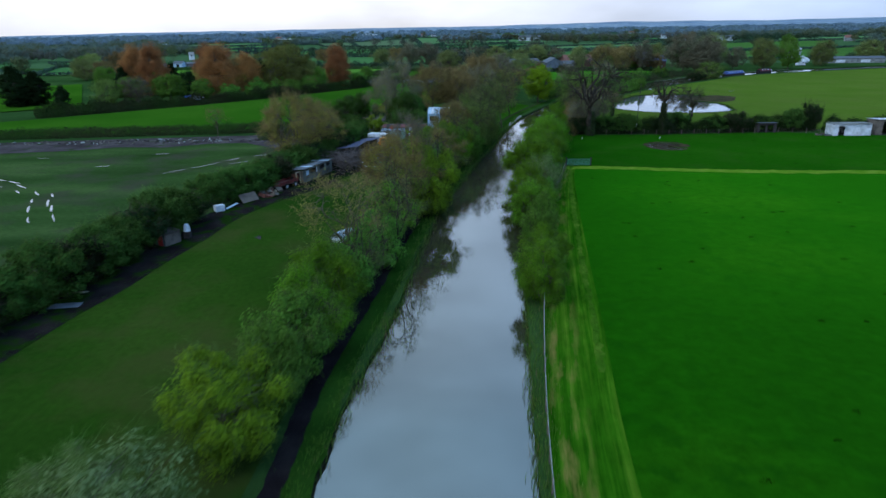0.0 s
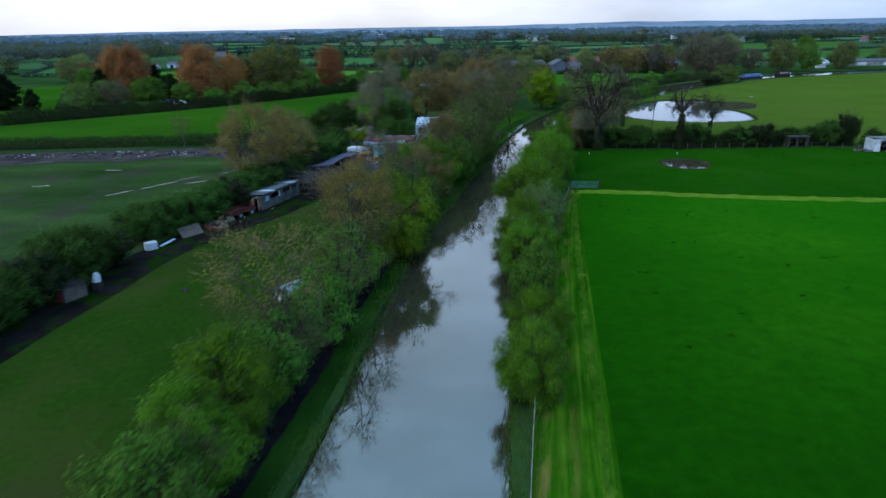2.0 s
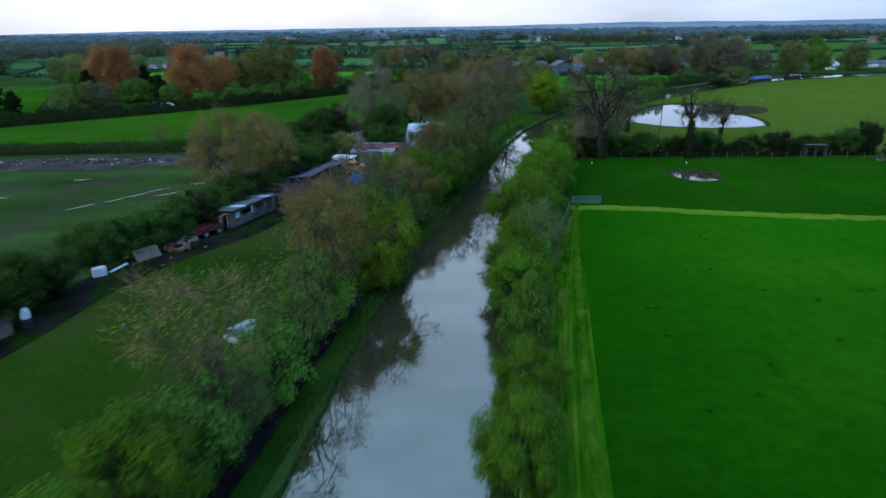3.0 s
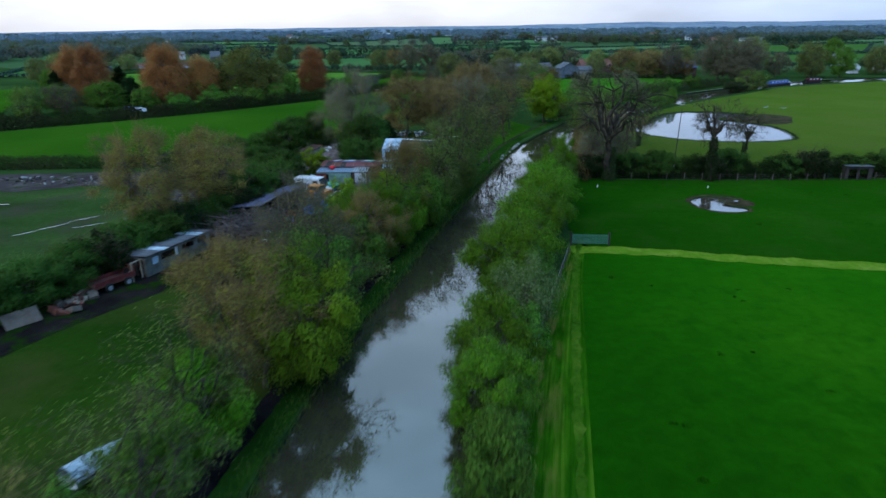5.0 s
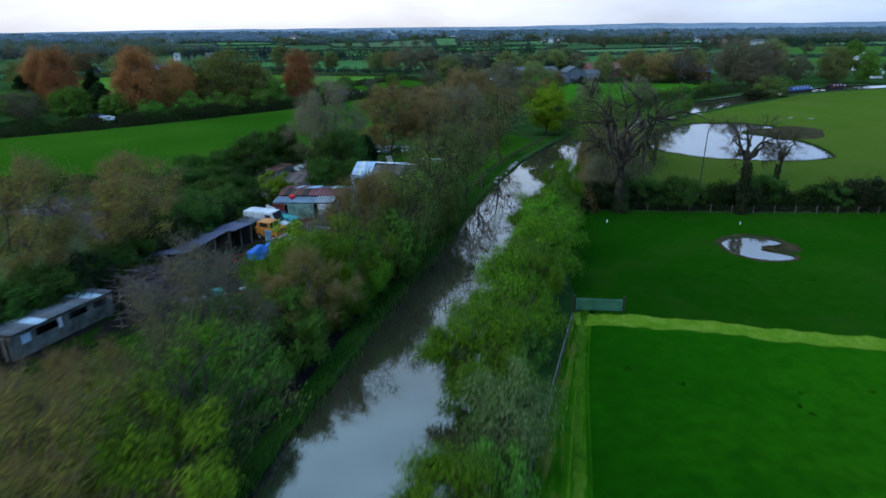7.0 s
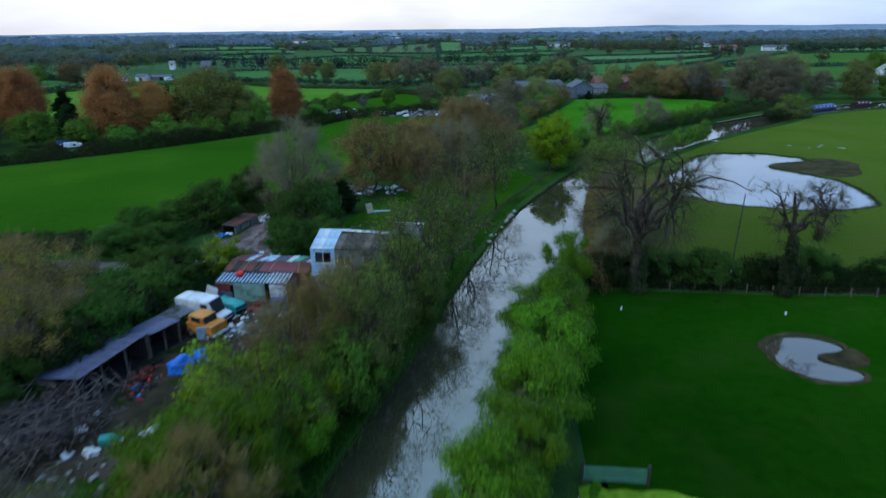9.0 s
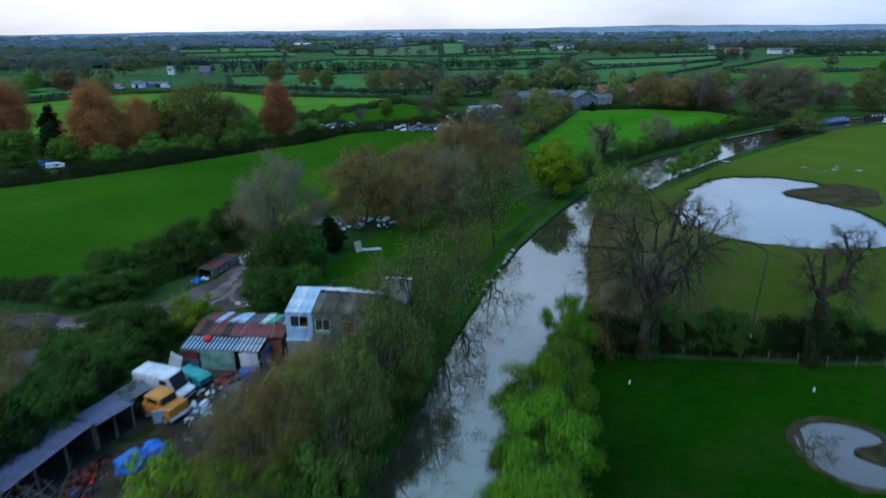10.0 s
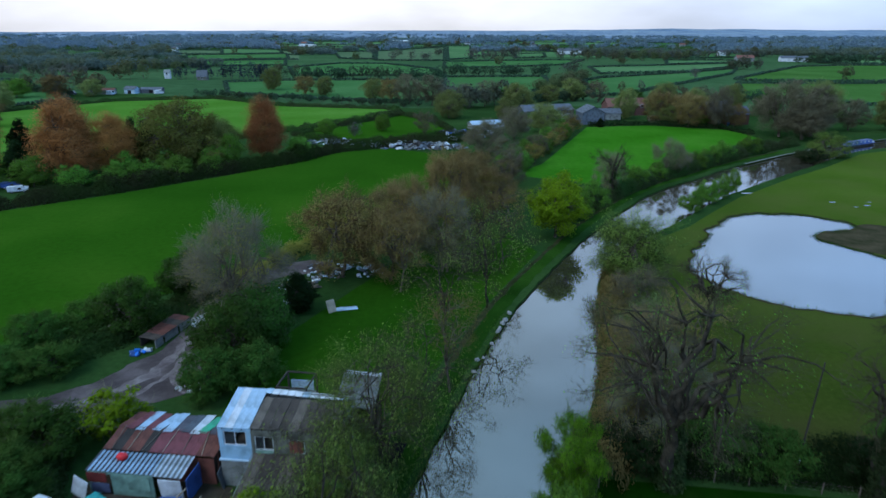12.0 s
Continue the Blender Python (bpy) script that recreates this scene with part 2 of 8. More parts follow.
BARK_DARK = mottled("dark_bark", (0.022, 0.019, 0.015), (0.042, 0.037, 0.030), (0.075, 0.066, 0.052), 1.5, 9.0, bump=0.6)
TWIG_GREY = leafy("grey_twigs", (0.070, 0.068, 0.046), (0.118, 0.110, 0.078), through_light=0.0)
TWIG_BROWN = leafy("brown_twigs", (0.094, 0.068, 0.032), (0.146, 0.104, 0.048), through_light=0.0)
TWIG_GREEN = leafy("green_twigs", (0.034, 0.066, 0.014), (0.064, 0.106, 0.026), through_light=0.0)
TWIG_DARK = leafy("dark_twigs", (0.026, 0.026, 0.015), (0.056, 0.052, 0.032), through_light=0.0)
LEAF_WILLOW = leafy("willow_leaves", (0.050, 0.136, 0.008), (0.098, 0.228, 0.016), odd=(0.14, 0.25, 0.035))
LEAF_PALE = leafy("pale_leaves", (0.094, 0.138, 0.054), (0.142, 0.190, 0.082))
LEAF_HAW = leafy("hawthorn_leaves", (0.053, 0.130, 0.018), (0.092, 0.202, 0.030))
LEAF_THORN = leafy("dark_hawthorn_leaves", (0.024, 0.062, 0.012), (0.042, 0.096, 0.019))
LEAF_DARK = leafy("dark_leaves", (0.011, 0.025, 0.009), (0.019, 0.038, 0.014), through_light=0.55)
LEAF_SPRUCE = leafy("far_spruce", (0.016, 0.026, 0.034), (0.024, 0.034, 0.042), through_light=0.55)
LEAF_LIME = leafy("lime_leaves", (0.094, 0.170, 0.008), (0.146, 0.242, 0.014))
LEAF_GOLD = leafy("golden_leaves", (0.092, 0.166, 0.010), (0.142, 0.236, 0.018))
LEAF_OLIVE = leafy("budding_leaves", (0.148, 0.138, 0.030), (0.192, 0.178, 0.041))
LEAF_RUST = leafy("copper_leaves", (0.250, 0.112, 0.042), (0.315, 0.146, 0.056), through_light=0.55)
LEAF_BROWN = leafy("brown_buds", (0.124, 0.096, 0.036), (0.160, 0.124, 0.047))
LEAF_BRONZE = leafy("bronze_olive_leaves", (0.090, 0.102, 0.026), (0.122, 0.132, 0.036))
LEAF_ASHEN = leafy("grey_brown_buds", (0.086, 0.080, 0.050), (0.116, 0.106, 0.066))
LEAF_BROAD = leafy("olive_leaves", (0.108, 0.138, 0.046), (0.150, 0.184, 0.060))
LEAF_HEDGE = leafy("hedge_leaves", (0.020, 0.046, 0.012), (0.032, 0.066, 0.018), tint=(0.042, 0.054, 0.024), tint_scale=0.08)
# far trees and hedges: some distance haze is mixed into these leaf tones
LEAF_FAR_HAZED = leafy("hazed_far_leaves", (0.066, 0.094, 0.042), (0.088, 0.118, 0.052), tint=(0.094, 0.092, 0.052), tint_scale=0.03, through_light=0.55)
LEAF_FARHEDGE_HAZED = leafy("hazed_far_hedge_leaves", (0.024, 0.052, 0.034), (0.034, 0.066, 0.042), tint=(0.040, 0.064, 0.044), tint_scale=0.02)
# skyline woods: the blue of distance haze is put into the leaf colour
LEAF_WOOD_HAZED = leafy("hazed_distant_wood", (0.104, 0.156, 0.214), (0.126, 0.180, 0.240), tint=(0.132, 0.190, 0.208), tint_scale=0.006)
# bare woods, greyed and blued in the leaf colour to imitate haze
LEAF_MIDWOOD_HAZED = leafy("hazed_bare_wood", (0.066, 0.098, 0.092), (0.086, 0.122, 0.112), tint=(0.096, 0.118, 0.074), tint_scale=0.012, through_light=0.55)
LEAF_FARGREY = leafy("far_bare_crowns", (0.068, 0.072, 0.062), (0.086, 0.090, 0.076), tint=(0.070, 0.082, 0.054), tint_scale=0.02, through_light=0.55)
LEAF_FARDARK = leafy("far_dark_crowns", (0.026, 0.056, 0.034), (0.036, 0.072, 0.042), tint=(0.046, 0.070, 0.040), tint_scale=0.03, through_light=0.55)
IVY = leafy("ivy_leaves", (0.018, 0.034, 0.014), (0.042, 0.066, 0.026))
REED = leafy("bank_grass", (0.030, 0.075, 0.010), (0.075, 0.145, 0.022), odd=(0.17, 0.13, 0.065))
TUSSOCK = leafy("field_grass", (0.004, 0.034, 0.0015), (0.009, 0.050, 0.002))
LEAF_WEEP = leafy("weeping_leaves", (0.112, 0.168, 0.036), (0.160, 0.226, 0.052), through_light=0.5)
BRUSH = leafy("dead_brushwood", (0.040, 0.034, 0.036), (0.110, 0.094, 0.094), through_light=0.0)

def plain(name, col, rough=0.6, metal=0.0, spec=0.3, fine=3.0, wear=0.35, bump=0.0):
    return mottled(name, tuple(c * (1 - wear) for c in col), col, tuple(min(1, c * (1 + 0.5 * wear)) for c in col), 0.9, fine, rough, spec, bump, metal, speckle=0.35)


WHITE = plain("white_paint", (0.52, 0.56, 0.62), 0.55)
WHITE_DIRTY = plain("weathered_white_render", (0.19, 0.205, 0.21), 0.85, wear=0.5)
BLUE_WHITE = plain("pale_blue_sheet", (0.34, 0.47, 0.60), 0.5)
BLUE_WALL = plain("pale_blue_render", (0.23, 0.40, 0.57), 0.8, wear=0.35, fine=2.0)
BLUE_PAINT = plain("blue_paint", (0.04, 0.10, 0.32), 0.45)
TARP = plain("blue_tarpaulin", (0.015, 0.16, 0.62), 0.4, wear=0.25)
RUST = plain("rusted_iron", (0.13, 0.045, 0.035), 0.75, wear=0.5)
MAROON = plain("faded_maroon_sheet", (0.165, 0.048, 0.058), 0.7, wear=0.35)
DARK_RED = plain("dull_red_paint", (0.13, 0.022, 0.020), 0.7, wear=0.5)
RED = plain("bright_red_plastic", (0.55, 0.02, 0.03), 0.5)
TEAL = plain("teal_paint", (0.02, 0.30, 0.30), 0.4)
GREEN_SHEET = plain("green_sheet", (0.04, 0.36, 0.22), 0.5)
ORANGE = plain("orange_paint", (0.50, 0.19, 0.03), 0.5)
GREY_SHEET = plain("grey_fibre_cement", (0.085, 0.10, 0.125), 0.8, wear=0.4)
DULL_BLUE = plain("dull_blue_boarding", (0.085, 0.11, 0.145), 0.75, wear=0.4)
PURPLE_SHEET = plain("slate_blue_felt", (0.075, 0.088, 0.165), 0.6, wear=0.35)
ZINC = plain("galvanised_iron", (0.42, 0.45, 0.50), 0.4, metal=0.5, wear=0.4)
WOOD = plain("weathered_wood", (0.12, 0.10, 0.085), 0.85, wear=0.5, fine=8.0)
WOOD_DARK = plain("dark_wood", (0.035, 0.030, 0.028), 0.85, wear=0.4, fine=8.0)
WOOD_RAW = plain("bare_timber", (0.30, 0.26, 0.20), 0.8, wear=0.4, fine=8.0)
GATE_GREEN = plain("painted_gate_metal", (0.045, 0.16, 0.11), 0.55)
# near-black paint, also used as the shade inside sheds and doorways
DARK = plain("black_and_inside_shade", (0.010, 0.010, 0.012), 0.9)
RUBBER = plain("tyre_rubber", (0.018, 0.018, 0.018), 0.85)
BRICK = plain("red_brick", (0.115, 0.052, 0.044), 0.85, fine=10)
SLATE = plain("roof_slate", (0.075, 0.075, 0.095), 0.7, fine=8)
TILE = plain("roof_tile", (0.17, 0.075, 0.060), 0.8, fine=8)
STONE = plain("pale_stone", (0.30, 0.30, 0.30), 0.8)
PALE_GREEN = plain("faded_green_paint", (0.16, 0.28, 0.25), 0.7, wear=0.45)
GLASS, _n, _l, _b = shader("dark_window_glass", 0.08, 0.6)
_b.inputs["Base Color"].default_value = (0.02, 0.025, 0.03, 1)


# ---- mesh helpers ----
def link_mesh(name, verts, faces, material, parent=None, label="", smooth=False):
    me = bpy.data.meshes.new(name)
    me.from_pydata([tuple(v) for v in verts], [], [tuple(f) for f in faces])
    me.materials.append(material)
    if smooth:
        me.shade_smooth()
    ob = new(name, me)
    if parent is not None:
        ob.parent = parent
    if label:
        ob["label"] = label
    return ob


def part(name, bm, material, parent=None, label="", bevel=0.0):
    """Links a bmesh as one mesh object, under a thing or a part."""
    if bevel:
        bmesh.ops.bevel(bm, geom=bm.edges[:], offset=bevel, segments=2, affect="EDGES", profile=0.6)
    me = bpy.data.meshes.new(name)
    bm.to_mesh(me)
    bm.free()
    me.materials.append(material)
    ob = new(name, me)
    if parent is not None:
        ob.parent = parent
    if label:
        ob["label"] = label
    return ob


def thing(name, x, y, z=0.0, turn=0.0, label="", category="", group="", kind=""):
    ob = new(name)
    ob.matrix_basis = pose(x, y, z, 0, 0, turn)
    return tagged(ob, label, category, group, kind)


def add_box(bm, size, at, rot=(0, 0, 0)):
    m = pose(*at, *rot) @ Matrix.Diagonal((*size, 1))
    return bmesh.ops.create_cube(bm, size=1, matrix=m)["verts"]


def add_tube(bm, a, b, r0, r1=None, sides=8):
    a, b = Vector(a), Vector(b)
    d = b - a
    m = Matrix.Translation((a + b) / 2) @ d.to_track_quat("Z", "Y").to_matrix().to_4x4()
    bmesh.ops.create_cone(bm, cap_ends=True, segments=sides, radius1=r0, radius2=r0 if r1 is None else r1, depth=d.length, matrix=m)


def box(name, size, at, material, parent=None, rot=(0, 0, 0), label="", bevel=0.02):
    bm = bmesh.new()
    add_box(bm, size, at, rot)
    return part(name, bm, material, parent, label, bevel)


def corrugated(name, width, length, at, rot, material, parent, label="", pitch=0.15, depth=0.03, thick=0.012):
    """A sheet with waves across its width; its length lies along y."""
    n = max(8, int(width / pitch * 4))
    verts, faces = [], []
    for side in (0, 1):
        for k in (0, 1):
            for i in range(n + 1):
                x = width * (i / n - 0.5)
                verts.append((x, length * (k - 0.5), depth * math.sin(TAU * x / pitch) - side * thick))
    row = n + 1
    for i in range(n):
        faces.append((i, i + 1, row + i + 1, row + i))
        faces.append((2 * row + i, 3 * row + i, 3 * row + i + 1, 2 * row + i + 1))
        faces.append((i, 2 * row + i, 2 * row + i + 1, i + 1))
        faces.append((row + i, row + i + 1, 3 * row + i + 1, 3 * row + i))
    ob = link_mesh(name, verts, faces, material, parent, label)
    ob.matrix_basis = pose(*at, *rot)
    return ob


def softened(pts, rounds=2, closed=False):
    """Corners cut off a line, twice."""
    for _ in range(rounds):
        out = [] if closed else [pts[0]]
        for i in range(len(pts) if closed else len(pts) - 1):
            (ax, ay), (bx, by) = pts[i], pts[(i + 1) % len(pts)]
            out += [(0.75 * ax + 0.25 * bx, 0.75 * ay + 0.25 * by), (0.25 * ax + 0.75 * bx, 0.25 * ay + 0.75 * by)]
        pts = out if closed else out + [pts[-1]]
    return pts


def along(pts, step):
    """Points every step metres along a line, with the direction there."""
    out, left = [], 0.0
    for (ax, ay), (bx, by) in zip(pts, pts[1:]):
        d = math.hypot(bx - ax, by - ay)
        if d < 1e-6:
            continue
        s = left
        while s < d:
            out.append((ax + (bx - ax) * s / d, ay + (by - ay) * s / d, (bx - ax) / d, (by - ay) / d))
            s += step
        left = s - d
    return out


def ribbon(name, pts, width, z, material, label="", kind="structure", wobble=0.0, seed=0, step=1.5):
    """A strip along a line, with u across it and v in metres along it."""
    rng = np.random.default_rng(seed)
    row = along(pts, step)
    verts, faces = [], []
    for x, y, dx, dy in row:
        w0, w1 = width / 2 + rng.normal(0, wobble), width / 2 + rng.normal(0, wobble)
        verts += [(x - dy * w0, y + dx * w0, z), (x + dy * w1, y - dx * w1, z)]
    faces = [(2 * i, 2 * i + 1, 2 * i + 3, 2 * i + 2) for i in range(len(row) - 1)]
    ob = link_mesh(name, verts, faces, material)
    uv = ob.data.uv_layers.new(name="uv")
    for poly in ob.data.polygons:
        for li in poly.loop_indices:
            vi = ob.data.loops[li].vertex_index
            uv.data[li].uv = (1 - vi % 2, (vi // 2) * step)
    return tagged(ob, label, "", "", kind)


def sheet(name, pts, z, material, label="", category="field", holes=()):
    """A level piece of land inside an outline."""
    bm = bmesh.new()
    vs = [bm.verts.new((x, y, z)) for x, y in pts]
    es = [bm.edges.new((a, b)) for a, b in zip(vs, vs[1:] + vs[:1])]
    for hole in holes:
        hv = [bm.verts.new((x, y, z)) for x, y in hole]
        es += [bm.edges.new((a, b)) for a, b in zip(hv, hv[1:] + hv[:1])]
    bmesh.ops.triangle_fill(bm, edges=es, use_beauty=True)
    bmesh.ops.recalc_face_normals(bm, faces=bm.faces[:])
    for f in bm.faces:
        if f.normal.z < 0:
            f.normal_flip()
    return tagged(part(name, bm, material), label, category, "", "structure")
ROOF_OLD = plain("weathered_brown_sheet", (0.062, 0.050, 0.044), 0.85, wear=0.5, fine=6.0)
WALL_OLD = plain("stained_render", (0.105, 0.112, 0.10), 0.9, wear=0.6, fine=2.0)


# ---- the land: canal, pond, fields ----
BANK_L = softened([(-12, -80), (-9.5, 0), (-7.6, 30), (-6.5, 40), (-4.3, 53), (-3.0, 71), (-1.4, 85), (-0.2, 93), (1.5, 100), (3.2, 109), (4.8, 118), (7.3, 128), (9.3, 136), (11.8, 150), (14.9, 163), (19.6, 180), (29.5, 204), (38, 222), (55, 251), (71, 267), (80, 278), (109, 304), (136, 324), (180, 348), (260, 372), (420, 400)])
BANK_R = softened([(1, -80), (3.8, 0), (5.65, 30), (6.5, 41), (7.65, 54), (9.65, 75), (13, 100), (17.5, 125), (22.5, 145), (28.2, 159), (30.7, 174), (33, 193), (38, 207), (54, 225), (62, 236.5), (72, 249), (93, 271), (107, 284), (128, 307), (150, 319), (185, 334), (262, 357), (420, 384)])
POND_EDGE = softened([(48.3, 200), (53.5, 211), (59.5, 222), (66, 231), (75, 233.5), (82, 232), (88.3, 226.5), (85.5, 222), (79, 221), (75.5, 217), (78.5, 213), (83, 208), (85, 202), (83.5, 193), (82, 186), (73, 182.5), (63, 183.5), (57, 186), (51, 190.5)], 2, True)
PUDDLE_EDGE = softened([(41.4, 134.6), (41.2, 131.6), (42.2, 129.2), (44.5, 128), (47.2, 128.3), (48.4, 130), (46.2, 131.5), (45.6, 133), (47.6, 133.3), (49.2, 134.6), (47.4, 136.6), (44, 136.9)], 2, True)


def ragged(pts, size, scale):
    """Shift the points of an outline a little, as a worn edge."""
    return [(x + size * noise.noise(Vector((x * scale, y * scale, 1.3))), y + size * noise.noise(Vector((x * scale, y * scale, 8.1)))) for x, y in pts]


BANK_L = [(BANK_L[0])] + ragged([(x, y) for x, y, _, _ in along(BANK_L, 1.6)][1:-1], 0.35, 0.45) + [BANK_L[-1]]
BANK_R = [(BANK_R[0])] + ragged([(x, y) for x, y, _, _ in along(BANK_R, 1.6)][1:-1], 0.35, 0.45) + [BANK_R[-1]]
POND_EDGE = ragged([(x, y) for x, y, _, _ in along(POND_EDGE + POND_EDGE[:1], 0.8)][:-1], 1.1, 0.35)
POND_EDGE = ragged(POND_EDGE, 0.5, 1.1)
WATER_Z, POND_Z = -0.35, -0.12


def loop_edges(bm, pts, z=0.0):
    vs = [bm.verts.new((x, y, z)) for x, y in pts]
    return vs, [bm.edges.new((a, b)) for a, b in zip(vs, vs[1:] + vs[:1])]


bm = bmesh.new()
rim = [(-4700 + 9400 * i / 12, -2500) for i in range(12)] + [(4700, -2500 + 7100 * i / 12) for i in range(12)]
rim += [(4700 - 9400 * i / 12, 4600) for i in range(12)] + [(-4700, 4600 - 7100 * i / 12) for i in range(12)]
edges = loop_edges(bm, rim)[1]
skirts = []
for outline, depth in ((BANK_L + BANK_R[::-1], 0.9), (POND_EDGE, 0.3), (PUDDLE_EDGE, 0.3)):
    vs, es = loop_edges(bm, outline)
    edges += es
    skirts.append((vs, depth))
bmesh.ops.triangle_fill(bm, edges=edges, use_beauty=True)
bmesh.ops.recalc_face_normals(bm, faces=bm.faces[:])
for f in bm.faces:
    if f.normal.z < 0:
        f.normal_flip()
for vs, depth in skirts:
    low = [bm.verts.new((v.co.x, v.co.y, -depth)) for v in vs]
    for i in range(len(vs)):
        j = (i + 1) % len(vs)
        bm.faces.new((vs[i], vs[j], low[j], low[i]))
ground = tagged(part("ground", bm, GROUND), "rough green country ground with scrub and grass", "ground", "", "structure")


def water_sheet(name, outline, z, material, label):
    bm = bmesh.new()
    bmesh.ops.triangle_fill(bm, edges=loop_edges(bm, outline, z)[1], use_beauty=True)
    for f in bm.faces:
        f.normal_update()
        if f.normal.z < 0:
            f.normal_flip()
    return tagged(part(name, bm, material), label, "water", "", "structure")


water_sheet("canal_water", BANK_L + BANK_R[::-1], WATER_Z, CANAL, "still muddy canal water mirroring sky and trees")
water_sheet("pond_water", POND_EDGE, POND_Z, POND, "shallow flood water lying in the meadow")
water_sheet("puddle_water", PUDDLE_EDGE, POND_Z, PUDDLE, "horseshoe shaped puddle in the pasture")
# trodden mud round the puddle and the pond
for nm, outline, k, lab in (("puddle_mud", PUDDLE_EDGE, 1.14, "bare brown mud round the puddle"), ("pond_margin", POND_EDGE, 1.022, "wet brown margin of the pond")):
    cx, cy = sum(p[0] for p in outline) / len(outline), sum(p[1] for p in outline) / len(outline)
    rng = np.random.default_rng(3)
    verts, n = [], len(outline)
    for x, y in outline:
        verts.append((x, y, 0.03))
    for x, y in outline:
        kk = k + rng.normal(0, 0.16 * (k - 1))
        verts.append((cx + (x - cx) * kk, cy + (y - cy) * kk, 0.03))
    link = tagged(link_mesh(nm, verts, [(i, (i + 1) % n, n + (i + 1) % n, n + i) for i in range(n)], MUD_DARK), lab, "mud", "", "structure")

sheet("puddle_mud", softened([(45.3, 132.3), (46.1, 131.5), (48.2, 130.3), (49.9, 131.6), (49.9, 133.9), (49.0, 134.4), (47.7, 133.3), (45.7, 133.0)], 2, True), 0.036, MUD_DARK, "bare brown mud inside the puddle's bend", "mud")

# fields
FENCE = softened([(1.5, -40), (4.4, 5), (6.2, 29.4), (7.2, 39.5), (8.8, 52), (11.2, 68), (14.6, 88), (18.5, 103), (21.2, 113.6)])
STRIP = softened([(6.5, -40), (8.9, 5), (11.1, 30.4), (11.9, 38), (13.6, 49.7), (15.8, 67.7), (18.6, 88), (21.3, 107), (23.5, 116)])
sheet("pasture_right", STRIP[:-1] + [(21.8, 113.0), (27, 113.0), (39, 109.8), (54, 107.4), (75, 105.8), (140, 99), (235, 62), (220, -60)], 0.02, GRASS_LUSH, "lush saturated green pasture")
sheet("pasture_beyond", [(21.8, 113.0), (22.0, 122), (23.6, 134), (26.6, 147.6), (50, 146.5), (75, 148), (98, 140), (160, 132), (260, 60), (235, 62), (140, 99), (75, 105.8), (54, 107.4), (39, 109.8), (27, 113.0)], 0.02, GRASS_DULL, "duller green pasture with brown patches", holes=[PUDDLE_EDGE])
verts = []
rows_f, rows_s = along(FENCE, 2.0), along(STRIP, 2.0)
count = min(len(rows_f), len(rows_s))
for i in range(count):
    (ax, ay, _, _), (bx, by, _, _) = rows_f[i], rows_s[i]
    for k in range(6):
        f = k / 5
        verts.append((ax + (bx - ax) * f, ay + (by - ay) * f, 0.035))
faces = [(6 * i + k, 6 * i + k + 1, 6 * i + k + 7, 6 * i + k + 6) for i in range(count - 1) for k in range(5)]
strip_ob = tagged(link_mesh("mown_strip", verts, faces, SWATH), "mown grass margin with yellowish swaths", "grass strip", "", "structure")
uv = strip_ob.data.uv_layers.new(name="uv")
for poly in strip_ob.data.polygons:
    for li in poly.loop_indices:
        vi = strip_ob.data.loops[li].vertex_index
        uv.data[li].uv = (vi % 6 / 5, vi // 6 * 2.0)
ribbon("grass_track", softened([(21, 112.5), (27, 112.6), (39, 109.6), (54, 107.3), (75, 105.8), (140, 99), (240, 60)]), 2.4, 0.05, TRACK_GRASS, "pale worn grass track across the pasture", wobble=0.18, seed=4, step=1.0)
ribbon("strip_edge_track", [(x - 0.75, y) for x, y in STRIP if y > 40], 0.6, 0.055, mottled("margin_line", (0.018, 0.070, 0.004), (0.034, 0.096, 0.007), (0.060, 0.122, 0.012), 0.4, 2.5, speckle=0.8), "pale worn line along the margin", wobble=0.12, seed=5, step=0.7)

PATH_LINE = softened([(-12.5, -60), (-10.6, 10), (-9.1, 29.5), (-9.2, 39.6), (-8.3, 48), (-6.8, 58.7), (-6.2, 64.8), (-5.6, 71), (-3.6, 85), (-1.0, 100), (2.2, 118), (5.9, 133), (8.8, 150), (11.8, 163), (16.4, 181), (26.2, 205), (35, 224.5), (52, 253), (68, 269), (77, 280), (106, 306)])
NEAR_PATH = [p for p in PATH_LINE if p[1] < 152]
ribbon("towpath", NEAR_PATH, 1.3, 0.03, PATH_MUD, "narrow dark muddy towpath beside the canal", wobble=0.05, seed=6, step=0.8)
ribbon("towpath_far", [p for p in PATH_LINE if p[1] > 150.5], 0.7, 0.03, mottled("trodden_grass", (0.020, 0.028, 0.010), (0.032, 0.038, 0.016), (0.052, 0.052, 0.026), 0.5, 2.5, bump=0.4), "narrow trodden towpath in the grass", wobble=0.1, seed=8, step=1.0)
ribbon("towpath_verge", [(x + 1.4, y) for x, y in PATH_LINE], 1.9, 0.02, GRASS_ROUGH, "grass verge between towpath and water", wobble=0.1, seed=7)

HEDGE_L = [(-40, -10), (-38.5, 30), (-37, 47), (-35.5, 53), (-33.5, 64), (-32.5, 72), (-31, 85), (-27.5, 96), (-25.5, 103), (-22.5, 113), (-19.5, 122), (-18.5, 131), (-17.5, 140)]
sheet("pasture_left", [(-12.6, -40), (-11.2, 20), (-10.2, 40), (-8.6, 55), (-7.2, 65), (-4.6, 78), (-2.2, 95), (-1, 108), (-8, 112), (-18, 114)] + HEDGE_L[8::-1], 0.02, GRASS_HORSE, "grazed dull green pony paddock")
